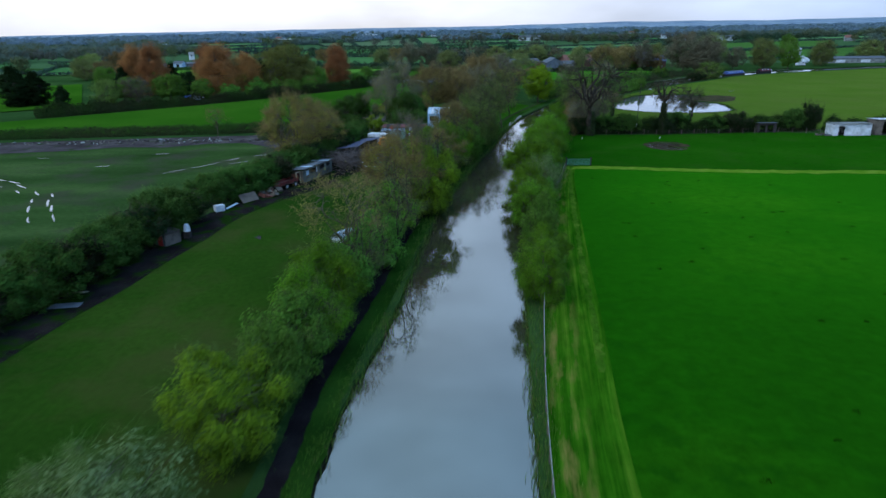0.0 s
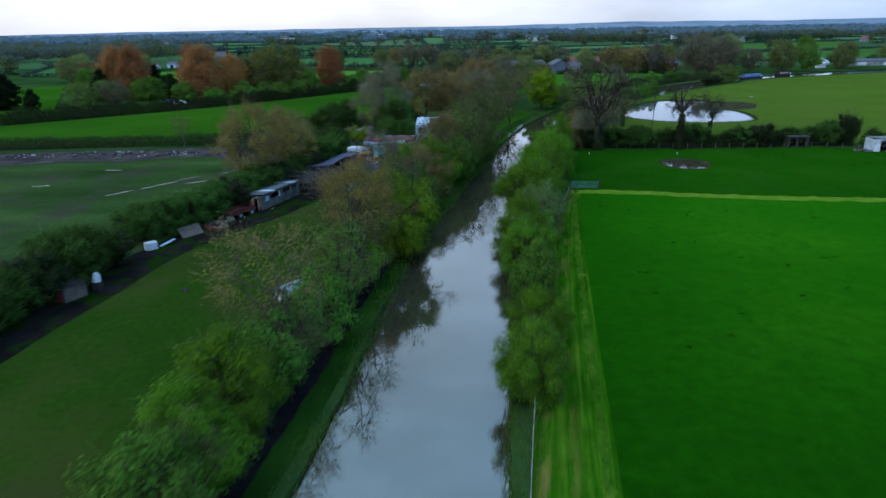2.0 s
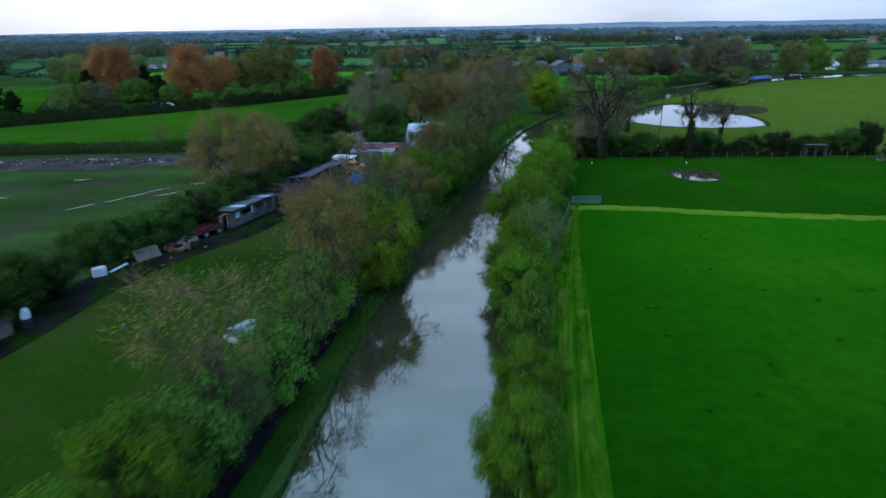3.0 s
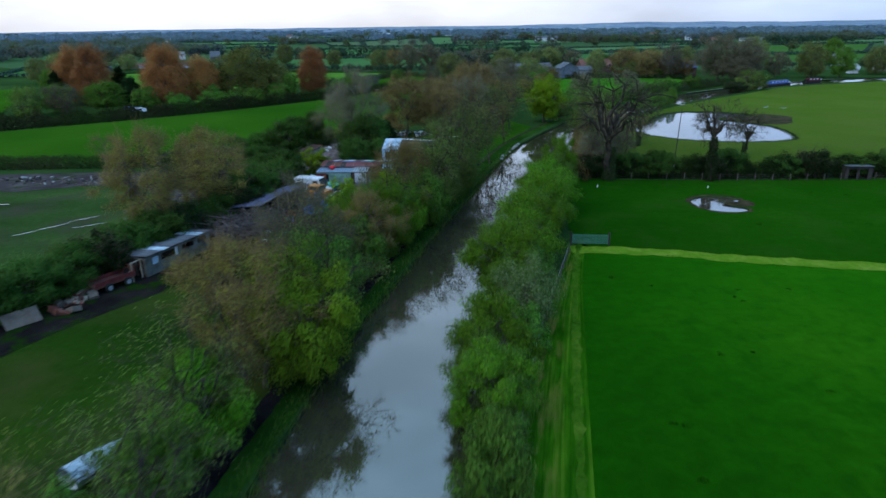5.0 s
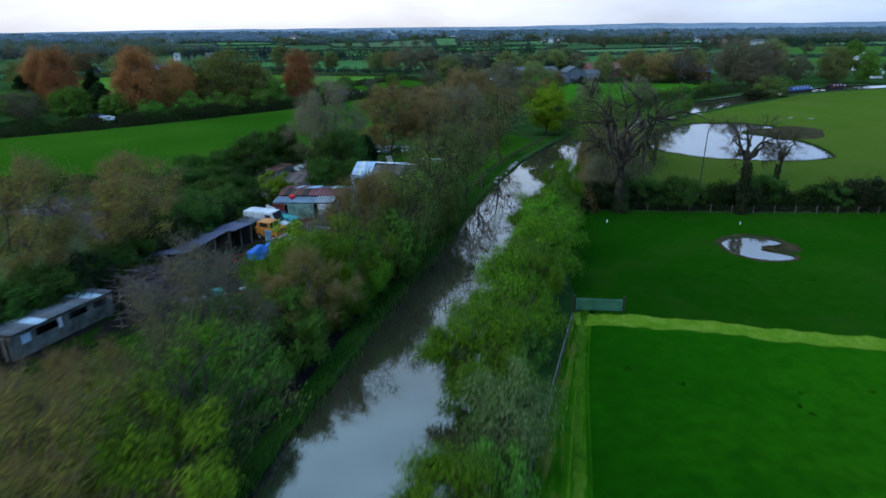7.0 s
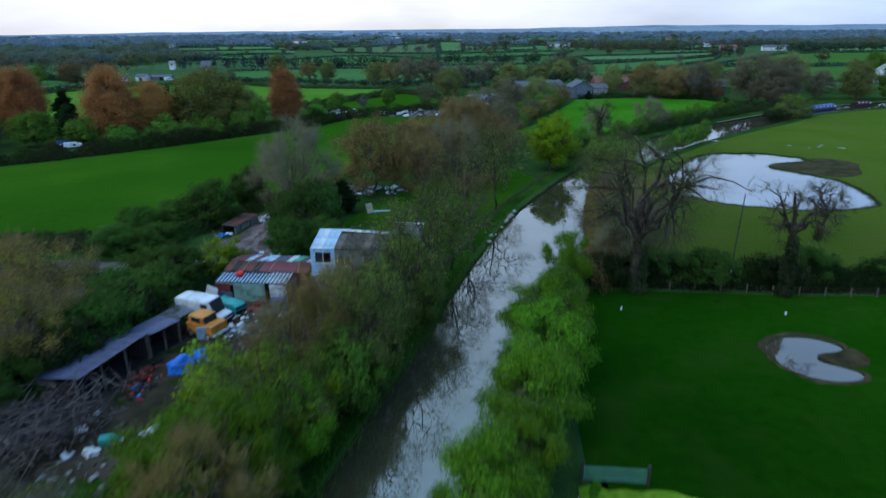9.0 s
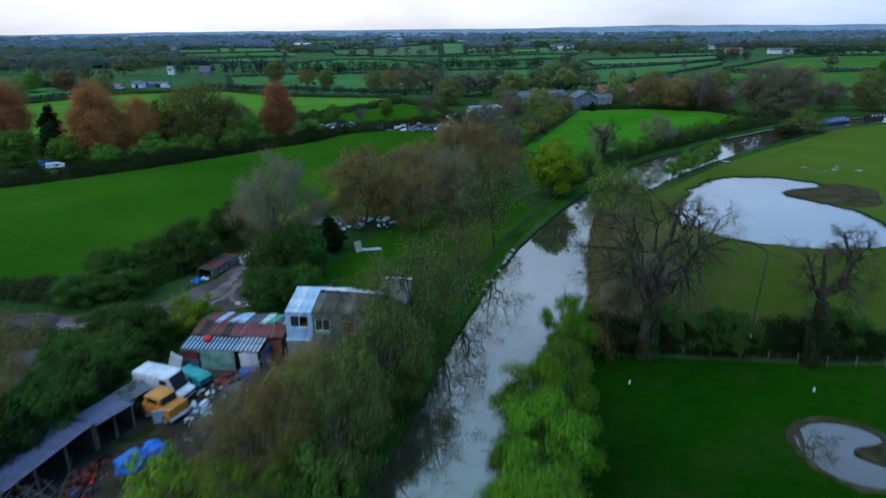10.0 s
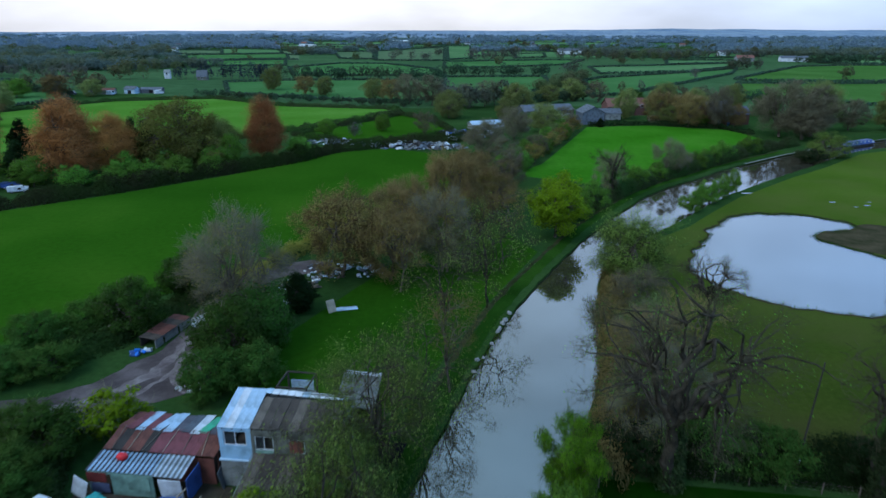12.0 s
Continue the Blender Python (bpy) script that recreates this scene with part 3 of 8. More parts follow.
sheet("pasture_trampled", [(x - 3, y) for x, y in HEDGE_L[1:10]] + [(-31, 130), (-45, 149.5), (-63, 144), (-85, 141), (-100, 138), (-170, 120), (-190, 0)], 0.02, GRASS_MUDDY, "trampled wet pasture with tyre marks")
sheet("spoil_band", [(-26, 128), (-36, 154), (-57, 152.5), (-83, 150), (-110, 147), (-150, 138), (-150, 119), (-112, 130), (-100, 133), (-84, 135.5), (-74, 139.5), (-63, 138.5), (-54, 142.5), (-46, 143), (-36, 134)], 0.06, MUD_GREY, "band of grey spoil and rubble by the hedge")
sheet("pasture_far_left", [(-16, 300), (-30, 292), (-52, 257), (-70, 236), (-85, 221), (-122, 190), (-160, 165), (-150, 155), (-111, 157), (-84, 159), (-57, 163), (-40, 166), (-33, 180), (-24, 186), (-18, 200), (-10, 225), (4, 240), (10, 262), (4, 290)], 0.02, GRASS_MEADOW, "bright green pasture behind the hedge")
sheet("meadow_right", [(30, 152), (50, 152), (75, 154), (100, 148), (170, 140), (330, 120), (420, 380), (262, 354), (185, 330), (150, 315), (129, 303), (108, 281), (94, 268), (73, 246), (63, 233), (55, 222), (39.5, 206), (35, 193), (33, 174), (31, 159)], 0.015, GRASS_OLIVE, "olive green wet meadow round a flood pond", holes=[POND_EDGE])
YARD_MUD = [(-31, 154.5), (-45, 153.4), (-45, 149.4), (-30, 149.0), (-25, 150.6), (-19.5, 155), (-14.5, 156.5), (-13.5, 160), (-15.5, 163), (-16.6, 168), (-17.6, 173), (-18.4, 180), (-16, 190), (-8, 194), (-9, 198), (-19, 196), (-22.5, 186), (-22, 178), (-21.8, 168), (-23.2, 162.5), (-25.4, 159), (-28, 156)]
sheet("yard_mud", ragged([(x, y) for x, y, _, _ in along(softened(YARD_MUD, 1, True), 1.2)], 1.3, 0.35), 0.03, MUD, "rutted brown mud track with puddles")
MUD_PALE = mottled("dried_mud", (0.105, 0.084, 0.088), (0.155, 0.128, 0.134), (0.22, 0.19, 0.195), 0.5, 2.5, bump=0.5)
# bare earth, with the shade beside the hedge painted into its dark colour
HEDGE_EARTH_SHADE = mottled("earth_with_hedge_shade", (0.008, 0.007, 0.008), (0.014, 0.012, 0.013), (0.023, 0.020, 0.019), 0.3, 2.0, bump=0.6, patch=(0.009, 0.026, 0.004), patch_scale=0.35, patch_at=(0.48, 0.58))
sheet("hedge_shade_earth", [(x - 2.5, y) for x, y in HEDGE_L[:11]] + softened([(-15.5, 112.5), (-18.0, 106), (-20.6, 99), (-24.6, 93), (-27.6, 86), (-28.9, 80), (-29.4, 74), (-31.0, 66), (-31.6, 59), (-33.2, 53), (-34.4, 44), (-35.6, 30), (-37, -10)]), 0.04, HEDGE_EARTH_SHADE, "bare earth along the paddock hedge, darkened by painted hedge shade", "mud")
for i, (pts, w) in enumerate((([(-44, 151.4), (-30, 151.4), (-24, 155), (-20.5, 159), (-19.4, 166), (-20.2, 176), (-20, 186)], 1.4), ([(-40, 150.6), (-28, 151), (-22, 154), (-18.4, 158.5), (-17.6, 165), (-18.8, 174)], 0.8), ([(-14.5, 157.5), (-17.6, 160), (-18.6, 166)], 0.6))):
    ribbon("wheel_rut", softened(pts), w, 0.042 + 0.005 * i, MUD_PALE, "pale dried wheel rut in the mud", wobble=0.22 * w, seed=9 + i, step=0.9)
sheet("pond_tongue", softened([(88.5, 226.6), (85.5, 222.4), (79.4, 221.2), (75.8, 217), (78.8, 212.8), (83.3, 208), (87, 207), (92, 210), (94, 216), (97, 221), (93, 226.5)], 2, True), 0.045, mottled("bare_spit", (0.026, 0.030, 0.014), (0.048, 0.042, 0.024), (0.070, 0.056, 0.034), 0.3, 2.0, bump=0.4), "bare brown mud spit in the pond", "mud")
sheet("yard_ground", [(-20, 112), (-9, 113), (-4, 124), (-3, 140), (-4, 144), (-16, 146), (-18, 133)], 0.03, mottled("yard_earth", (0.022, 0.020, 0.014), (0.040, 0.033, 0.025), (0.066, 0.054, 0.045), 0.3, 2.0, bump=0.5, patch=(0.014, 0.030, 0.006), patch_scale=0.25, patch_at=(0.54, 0.64)), "trodden earth and weeds of the smallholding yard")
sheet("orchard_grass", [(-9, 152), (8, 156), (11, 164), (16, 181), (25, 205), (20, 215), (6, 205), (1, 196), (-3, 186), (-8, 172), (-10, 160)], 0.02, GRASS_MEADOW, "green grass plot behind the ruined house")
sheet("pasture_small", [(22, 265), (31, 280), (53, 352), (78, 358), (106, 349), (109, 331), (92, 311), (66, 284), (43, 255)], 0.02, GRASS_SPRING, "bright green field between canal and farm")
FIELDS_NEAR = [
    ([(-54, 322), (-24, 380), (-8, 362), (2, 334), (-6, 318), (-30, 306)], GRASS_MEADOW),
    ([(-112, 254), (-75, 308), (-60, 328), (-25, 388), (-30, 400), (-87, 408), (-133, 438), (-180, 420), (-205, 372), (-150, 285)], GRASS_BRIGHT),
    ([(-170, 540), (-132, 561), (-47, 574), (-20, 565), (-11, 449), (-35, 425), (-99, 448), (-135, 460)], GRASS_HAZED),
    ([(-22, 603), (15, 610), (55, 618), (55, 548), (41, 490), (16, 469), (-11, 461)], GRASS_HAZED),
    ([(81, 578), (97, 607), (189, 683), (246, 743), (213, 662), (105, 500), (89, 478), (71, 465)], GRASS_HAZED),
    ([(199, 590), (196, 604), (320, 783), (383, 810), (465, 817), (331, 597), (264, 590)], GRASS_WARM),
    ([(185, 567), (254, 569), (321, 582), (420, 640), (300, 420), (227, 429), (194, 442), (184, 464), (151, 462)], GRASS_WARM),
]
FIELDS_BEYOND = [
    ([(108, 750), (175, 781), (273, 838), (248, 762), (193, 695), (104, 652)], GRASS_HAZED_PALE),
    ([(-90, 1487), (-36, 1485), (-13, 918), (-44, 888)], GRASS_HAZED_PALE),
    ([(-40, 835), (74, 889), (121, 889), (91, 790), (26, 738), (-31, 719)], GRASS_HAZED),
    ([(46, 1082), (90, 1104), (81, 966), (42, 934)], GRASS_HAZED_PALE),
    ([(374, 864), (446, 934), (517, 982), (640, 1010), (560, 870), (483, 846), (398, 839)], GRASS_HAZED_PALE),
    ([(220, 904), (296, 904), (277, 850), (195, 802)], GRASS_HAZED_PALE),
    ([(-178, 707), (-148, 787), (-99, 787), (-44, 710), (-26, 648), (-23, 615), (-143, 612)], GRASS_HAZED),
] + [([(-471, 1247), (-359, 1215), (-300, 1064), (-369, 1004)], GRASS_HAZED_PALE),
    ([(-407, 976), (-285, 1033), (-235, 887), (-338, 832)], GRASS_HAZED),
    ([(-336, 813), (-230, 859), (-193, 744), (-292, 723)], GRASS_HAZED),
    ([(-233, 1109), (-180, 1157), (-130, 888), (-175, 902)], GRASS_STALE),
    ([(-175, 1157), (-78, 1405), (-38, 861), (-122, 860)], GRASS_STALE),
    ([(-336, 543), (-317, 544), (-282, 496), (-296, 491)], GRASS_HAZED),
    ([(-288, 476), (-266, 477), (-230, 452), (-205, 423), (-216, 393), (-250, 388)], GRASS_HAZED),
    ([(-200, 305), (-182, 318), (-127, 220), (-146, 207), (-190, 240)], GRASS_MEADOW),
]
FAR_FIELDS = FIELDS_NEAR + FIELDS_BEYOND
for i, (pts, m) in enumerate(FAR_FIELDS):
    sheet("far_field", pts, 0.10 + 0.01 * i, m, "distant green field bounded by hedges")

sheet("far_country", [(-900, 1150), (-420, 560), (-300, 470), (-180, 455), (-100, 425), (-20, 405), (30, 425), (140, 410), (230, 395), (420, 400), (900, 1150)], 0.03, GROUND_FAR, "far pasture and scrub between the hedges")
sheet("far_field", [(-1230, 1760), (-700, 1040), (-820, 1000), (-1600, 1700)], 0.35, mottled("fleece_field", (0.24, 0.27, 0.30), (0.32, 0.35, 0.38), (0.40, 0.43, 0.45), 0.01, 0.1, speckle=0.3), "pale far field under crop fleece")

# a patchwork of more fields out to the skyline, with shared corners
patch_rng = np.random.default_rng(77)
ROWS_F, COLS_F = 13, 17
corner = {}
for i in range(ROWS_F + 1):
    yy = 400 * 1.165 ** i
    for j in range(COLS_F + 1):
        a = -0.95 + 1.9 * j / COLS_F
        corner[i, j] = (yy * math.tan(a) * 0.95 + patch_rng.normal(0, 0.03 * yy), yy + patch_rng.normal(0, 0.022 * yy))


def within(x, y, pts):
    inside = False
    for (ax, ay), (bx, by) in zip(pts, pts[1:] + pts[:1]):
        if (ay > y) != (by > y) and x < (bx - ax) * (y - ay) / (by - ay) + ax:
            inside = not inside
    return inside


def in_far_field(x, y):
    return any(within(x, y, pts) for pts, _ in FAR_FIELDS)


PATCHES, WOODED = [], []
for i in range(ROWS_F):
    for j in range(COLS_F):
        pts = [corner[i, j], corner[i, j + 1], corner[i + 1, j + 1], corner[i + 1, j]]
        cx, cy = sum(p[0] for p in pts) / 4, sum(p[1] for p in pts) / 4
        side = cx / cy
        chance = (0.60 if side < -0.33 else 0.35 if side > 0.45 else 0.12) + (0.45 if cy > 1050 else 0.18 if cy > 700 else 0.0)
        wooded = patch_rng.random() < chance
        pick = int(patch_rng.integers(0, 5))
        if cy < 1000 and -0.62 * cy < cx < 0.72 * cy and not (cy > 620 and side < -0.33):
            continue
        if wooded and not in_far_field(cx, cy):
            WOODED.append(pts)
            continue
        PATCHES.append(pts)
        sheet("far_field", pts, 0.07, (GRASS_HAZED, GRASS_HAZED_PALE, GRASS_HAZED, GRASS_STALE, GRASS_HAZED_PALE)[pick], "distant green field bounded by hedges")

# water lying in the ruts of the trampled pasture
RUTS = [(-78.4, 108.4, -25, 2.0), (-74.6, 106.4, -30, 2.2), (-75.8, 103.8, -30, 1.6), (-71.5, 103.4, -38, 2.6), (-69.6, 99.6, -45, 1.6), (-65.7, 98.4, -50, 2.0), (-62.3, 97.0, -55, 1.4), (-63.4, 93.6, -58, 1.6), (-60.2, 92.4, -60, 2.6), (-57.8, 89.4, -60, 2.6), (-61.0, 89.0, -60, 2.4), (-54.6, 84.6, -56, 5.0)] + [(-57.4, 83.4, -56, 3.6), (-45, 120.4, 52, 4.6), (-42.9, 124, 48, 4.0), (-38, 128.3, 30, 3.4), (-50.0, 113.8, 54, 5.0), (-38.8, 91.5, 55, 3.4), (-37.6, 95.0, 55, 2.6), (-66, 119, 15, 1.6), (-83, 128, 5, 3.0), (-60, 131, 8, 1.8), (-47, 117.4, 52, 3.4), (-40.5, 121, 40, 4.0), (-36, 124.5, 30, 3.5)]
for i, (x, y, turn, length) in enumerate(RUTS):
    rng = np.random.default_rng(40 + i)
    n = 18
    pts = []
    for k in range(n):
        a = TAU * k / n
        rr = 1 + rng.normal(0, 0.07)
        lx = (0.85 if length < 3 else 0.48) * length * rr * math.cos(a)
        ly = (0.16 if length < 3 else 0.10) * rr * math.sin(a) + (0.03 if length < 3 else 0.06) * math.cos(2 * a)
        c, s = math.cos(radians(turn)), math.sin(radians(turn))
        pts.append((x + lx * c - ly * s, y + lx * s + ly * c))
    sheet("rut_water", pts, 0.05, POND, "narrow puddle in a wheel rut", "puddle")
for i, (x, y, r) in enumerate([(-23, 155.2, 0.7), (84, 119, 0.9), (76, 250, 0.8), (92, 243.4, 0.5), (98, 241, 0.45), (103, 240, 0.55), (100, 244, 0.35), (95, 239.6, 0.3)]):
    rng = np.random.default_rng(70 + i)
    pts = [(x + r * 1.6 * math.cos(TAU * k / 14) * (1 + rng.normal(0, 0.26)), y + 0.6 * r * math.sin(TAU * k / 14) * (1 + rng.normal(0, 0.26))) for k in range(14)]
    sheet("puddle", pts, 0.05, POND, "small shallow puddle", "puddle")


# ---- plants ----
def tube(verts, faces, pts, r0, r1, sides=5):
    base = len(verts)
    n = len(pts)
    for i, p in enumerate(pts):
        p = Vector(p)
        d = Vector(pts[min(i + 1, n - 1)]) - Vector(pts[max(i - 1, 0)])
        q = d.to_track_quat("Z", "Y")
        r = r0 + (r1 - r0) * i / (n - 1)
        for k in range(sides):
            a = TAU * k / sides
            verts.append(p + q @ Vector((r * math.cos(a), r * math.sin(a), 0)))
    for i in range(n - 1):
        for k in range(sides):
            a, b = base + i * sides + k, base + i * sides + (k + 1) % sides
            faces.append((a, b, b + sides, a + sides))


def bent(a, b, rng, sag=0.0, wild=0.12, steps=4):
    a, b = np.array(a, float), np.array(b, float)
    d = np.linalg.norm(b - a)
    pts = [a]
    for i in range(1, steps):
        f = i / steps
        p = a + (b - a) * f + rng.normal(0, wild * d * 0.5, 3) * (1 - abs(2 * f - 1))
        p[2] += sag * d * math.sin(math.pi * f)
        pts.append(p)
    return pts + [b]


def leaf_quads(centers, size, rng, long=1.6, out=None, bias=1.1):
    """Leaves as small bent blades, each turned its own way, but leaning outwards from the crown."""
    n = len(centers)
    w = rng.normal(size=(n, 3))
    w /= np.linalg.norm(w, axis=1, keepdims=True)
    if out is not None:
        w = w + bias * out / (np.linalg.norm(out, axis=1, keepdims=True) + 1e-6)
    u = np.cross(w, rng.normal(size=(n, 3)))
    u /= np.linalg.norm(u, axis=1, keepdims=True) + 1e-9
    v = np.cross(w, u)
    v /= np.linalg.norm(v, axis=1, keepdims=True) + 1e-9
    s = (size * rng.uniform(0.6, 1.4, n))[:, None]
    fold = np.cross(u, v) * s * 0.25
    verts = np.empty((n, 4, 3))
    verts[:, 0], verts[:, 1] = centers - u * s * long / 2, centers + v * s / 2 + fold
    verts[:, 2], verts[:, 3] = centers + u * s * long / 2, centers - v * s / 2 + fold
    return verts.reshape(-1, 3)


def quad_mesh(name, verts, material, parent=None, label="", per=4):
    me = bpy.data.meshes.new(name)
    n = len(verts) // per
    me.vertices.add(len(verts))
    me.vertices.foreach_set("co", np.asarray(verts, np.float32).ravel())
    me.loops.add(n * per)
    me.loops.foreach_set("vertex_index", np.arange(n * per, dtype=np.int32))
    me.polygons.add(n)
    me.polygons.foreach_set("loop_start", np.arange(0, n * per, per, dtype=np.int32))
    me.polygons.foreach_set("loop_total", np.full(n, per, np.int32))
    me.update(calc_edges=True)
    me.materials.append(material)
    ob = new(name, me)
    if parent is not None:
        ob.parent = parent
    if label:
        ob["label"] = label
    return ob


def twig_mesh(name, starts, ends, width, material, parent=None, label=""):
    """Thin three-sided twigs, as one mesh."""
    n = len(starts)
    d = ends - starts
    a = np.cross(d, np.array([0.31, 0.52, 0.79]))
    a /= np.linalg.norm(a, axis=1, keepdims=True) + 1e-9
    b = np.cross(d, a)
    b /= np.linalg.norm(b, axis=1, keepdims=True) + 1e-9
    w = np.asarray(width).reshape(-1, 1) * np.ones((n, 1))
    p = [starts + w * (a * math.cos(t) + b * math.sin(t)) for t in (0, TAU / 3, 2 * TAU / 3)]
    verts = np.stack(p + [ends], 1).reshape(-1, 3)
    idx = np.arange(n)[:, None, None] * 4 + np.array([[0, 1, 3], [1, 2, 3], [2, 0, 3]])[None]
    loops = idx.reshape(-1).astype(np.int32)
    me = bpy.data.meshes.new(name)
    me.vertices.add(len(verts))
    me.vertices.foreach_set("co", verts.astype(np.float32).ravel())
    me.loops.add(len(loops))
    me.loops.foreach_set("vertex_index", loops)
    me.polygons.add(len(loops) // 3)
    me.polygons.foreach_set("loop_start", np.arange(0, len(loops), 3, dtype=np.int32))
    me.polygons.foreach_set("loop_total", np.full(len(loops) // 3, 3, np.int32))
    me.update(calc_edges=True)
    me.materials.append(material)
    ob = new(name, me)
    if parent is not None:
        ob.parent = parent
    if label:
        ob["label"] = label
    return ob


def build_tree(name, h, r, low, trunk_r, clumps, leaves, leaf, clump_r, twigs, bark, leaf_mat, twig_mat, seed, stems=1, droop=0.0, top=1.0, hubs=7, twig_len=0.9, ivy=0.0, twig_w=0.022, fork=0.35, limbs=False, leaf_long=1.5):
    """A tapered trunk or several stems, limbs to uneven clumps, twigs and small leaves. low: where the crown begins, as a share of h."""
    rng = np.random.default_rng(seed)
    root = new(name)
    z0 = h * low
    zc, rz = (z0 + h) / 2, (h - z0) / 2
    # clump centres inside a lumpy ellipsoid
    cs = []
    while len(cs) < clumps:
        d = rng.normal(size=3)
        d /= np.linalg.norm(d)
        lump = 0.92 + 0.5 * noise.noise(Vector(d * 1.9) + Vector((seed * 3.7, 0, 0))) + 0.22 * noise.noise(Vector(d * 4.5) + Vector((0, seed * 2.1, 0)))
        rad = lump * rng.uniform(0.35, 1.0) ** 0.45
        taper = 1.0 if d[2] < 0 else 1 - (1 - top) * d[2]
        p = np.array([d[0] * r * rad * taper, d[1] * r * rad * taper, zc + d[2] * rz * min(rad * 1.12, 1.05)])
        if p[2] > z0 * 0.9 + 0.1:
            cs.append(p)
    cs = np.array(cs)
    # wood
    verts, faces = [], []
    hub_pts = []
    bases = [np.array([rng.normal(0, 0.25 * (stems > 1) * r * 0.5), rng.normal(0, 0.25 * (stems > 1) * r * 0.5), -0.15]) for _ in range(stems)]
    crotch = []
    for b in bases:
        t = np.array([b[0] * 1.8 + rng.normal(0, 0.04 * h), b[1] * 1.8 + rng.normal(0, 0.04 * h), h * fork * rng.uniform(0.85, 1.1)])
        tube(verts, faces, bent(b, t, rng, 0, 0.06, 4), trunk_r, trunk_r * 0.72, 7)
        crotch.append(t)
    for k in range(hubs):
        a = TAU * (k + rng.uniform(-0.25, 0.25)) / hubs
        rr = r * rng.uniform(0.25, 0.55)
        hp = np.array([rr * math.cos(a), rr * math.sin(a), zc + rz * rng.uniform(-0.35, 0.45)])
        src = crotch[k % stems]
        if limbs:
            lv, lf = [], []
            tube(lv, lf, bent(src, hp, rng, 0.06, 0.2, 5), trunk_r * 0.5, trunk_r * 0.22, 7)
            link_mesh("limb", lv, lf, bark, root, smooth=True)
        else:
            tube(verts, faces, bent(src, hp, rng, 0.06, 0.2, 4), trunk_r * 0.55, trunk_r * 0.25, 5)
        hub_pts.append((hp, trunk_r * 0.25))
    lead = np.array([rng.normal(0, 0.1 * r), rng.normal(0, 0.1 * r), zc + 0.55 * rz])
    tube(verts, faces, bent(crotch[0], lead, rng, 0, 0.1, 4), trunk_r * 0.65, trunk_r * 0.25, 5)
    hub_pts.append((lead, trunk_r * 0.25))
    hp = np.array([p for p, _ in hub_pts])
    if limbs:
        link_mesh("trunk", verts, faces, bark, root, smooth=True)
        verts, faces = [], []
    for c in cs:
        i = int(np.argmin(np.linalg.norm(hp - c, axis=1) + rng.uniform(0, 0.25 * r, len(hp))))
        tube(verts, faces, bent(hp[i], c, rng, 0.08, 0.22, 3), trunk_r * 0.2, trunk_r * 0.05, 4)
    ob = link_mesh("branchwood" if limbs else "trunk", verts, faces, bark, root, smooth=True)
    if limbs:
        ob["kind"] = "stuff"
    if twigs:
        s = np.repeat(cs, twigs, 0)
        s = s + rng.normal(0, clump_r * 0.35, s.shape)
        out = s - np.array([0, 0, zc - rz * 0.4])
        out /= np.linalg.norm(out, axis=1, keepdims=True) + 1e-6
        d = out * 0.8 + rng.normal(0, 0.6, s.shape)
        d[:, 2] -= droop
        d /= np.linalg.norm(d, axis=1, keepdims=True)
        ln = rng.uniform(0.4, 1.2, (len(s), 1)) * twig_len
        mid = s + d * ln * 0.5 + rng.normal(0, 0.06, s.shape) * ln
        e1 = s + d * ln
        side = d + rng.normal(0, 0.55, s.shape)
        side[:, 2] -= droop
        e2 = mid + side * ln * 0.5
        st, en = np.concatenate([s, mid]), np.concatenate([e1, e2])
        twig_mesh("twig_canopy", st, en, np.concatenate([np.full(len(s), twig_w), np.full(len(s), twig_w * 0.7)]), twig_mat, root)
        tips = np.concatenate([e1, e2, mid])
    if leaves:
        ball = rng.normal(size=(clumps * leaves, 3))
        ball /= np.linalg.norm(ball, axis=1, keepdims=True)
        big = np.repeat(rng.uniform(0.7, 1.45, clumps), leaves)[:, None]
        c = np.repeat(cs, leaves, 0) + ball * clump_r * 1.35 * big * rng.uniform(0.35, 1.15, (len(ball), 1)) * np.array([1, 1, 0.8])
        if twigs:
            k = len(c) // 2
            if leaves < 60:
                c[:k] = tips[rng.integers(0, len(tips), k)] + rng.normal(0, 0.1, (k, 3))
        if droop:
            c[:, 2] -= droop * np.abs(rng.normal(0, clump_r, len(c)))
        c[:, 2] = np.maximum(c[:, 2], 0.06 * h * rng.uniform(0, 1, len(c)))
        quad_mesh("crown", leaf_quads(c, leaf, rng, leaf_long, ball + 0.8 * (c - np.array([0, 0, zc - 0.3 * rz])) / np.array([r, r, rz]) + np.array([0, 0, 0.3]), 2.2), leaf_mat, root)
    if ivy:
        n = int(2600)
        zz = rng.uniform(0, h * ivy, n)
        a = rng.uniform(0, TAU, n)
        rr = (trunk_r * 1.2 + 0.24 * np.abs(rng.normal(0, 1, n)) * (0.6 + 0.8 * np.sin(zz * 2.1) ** 2)) * (1 - 0.3 * zz / (h * ivy))
        quad_mesh("ivy", leaf_quads(np.stack([rr * np.cos(a), rr * np.sin(a), zz], 1), 0.18, rng, 1.1), IVY, root, "dark ivy climbing the trunk")
    return root


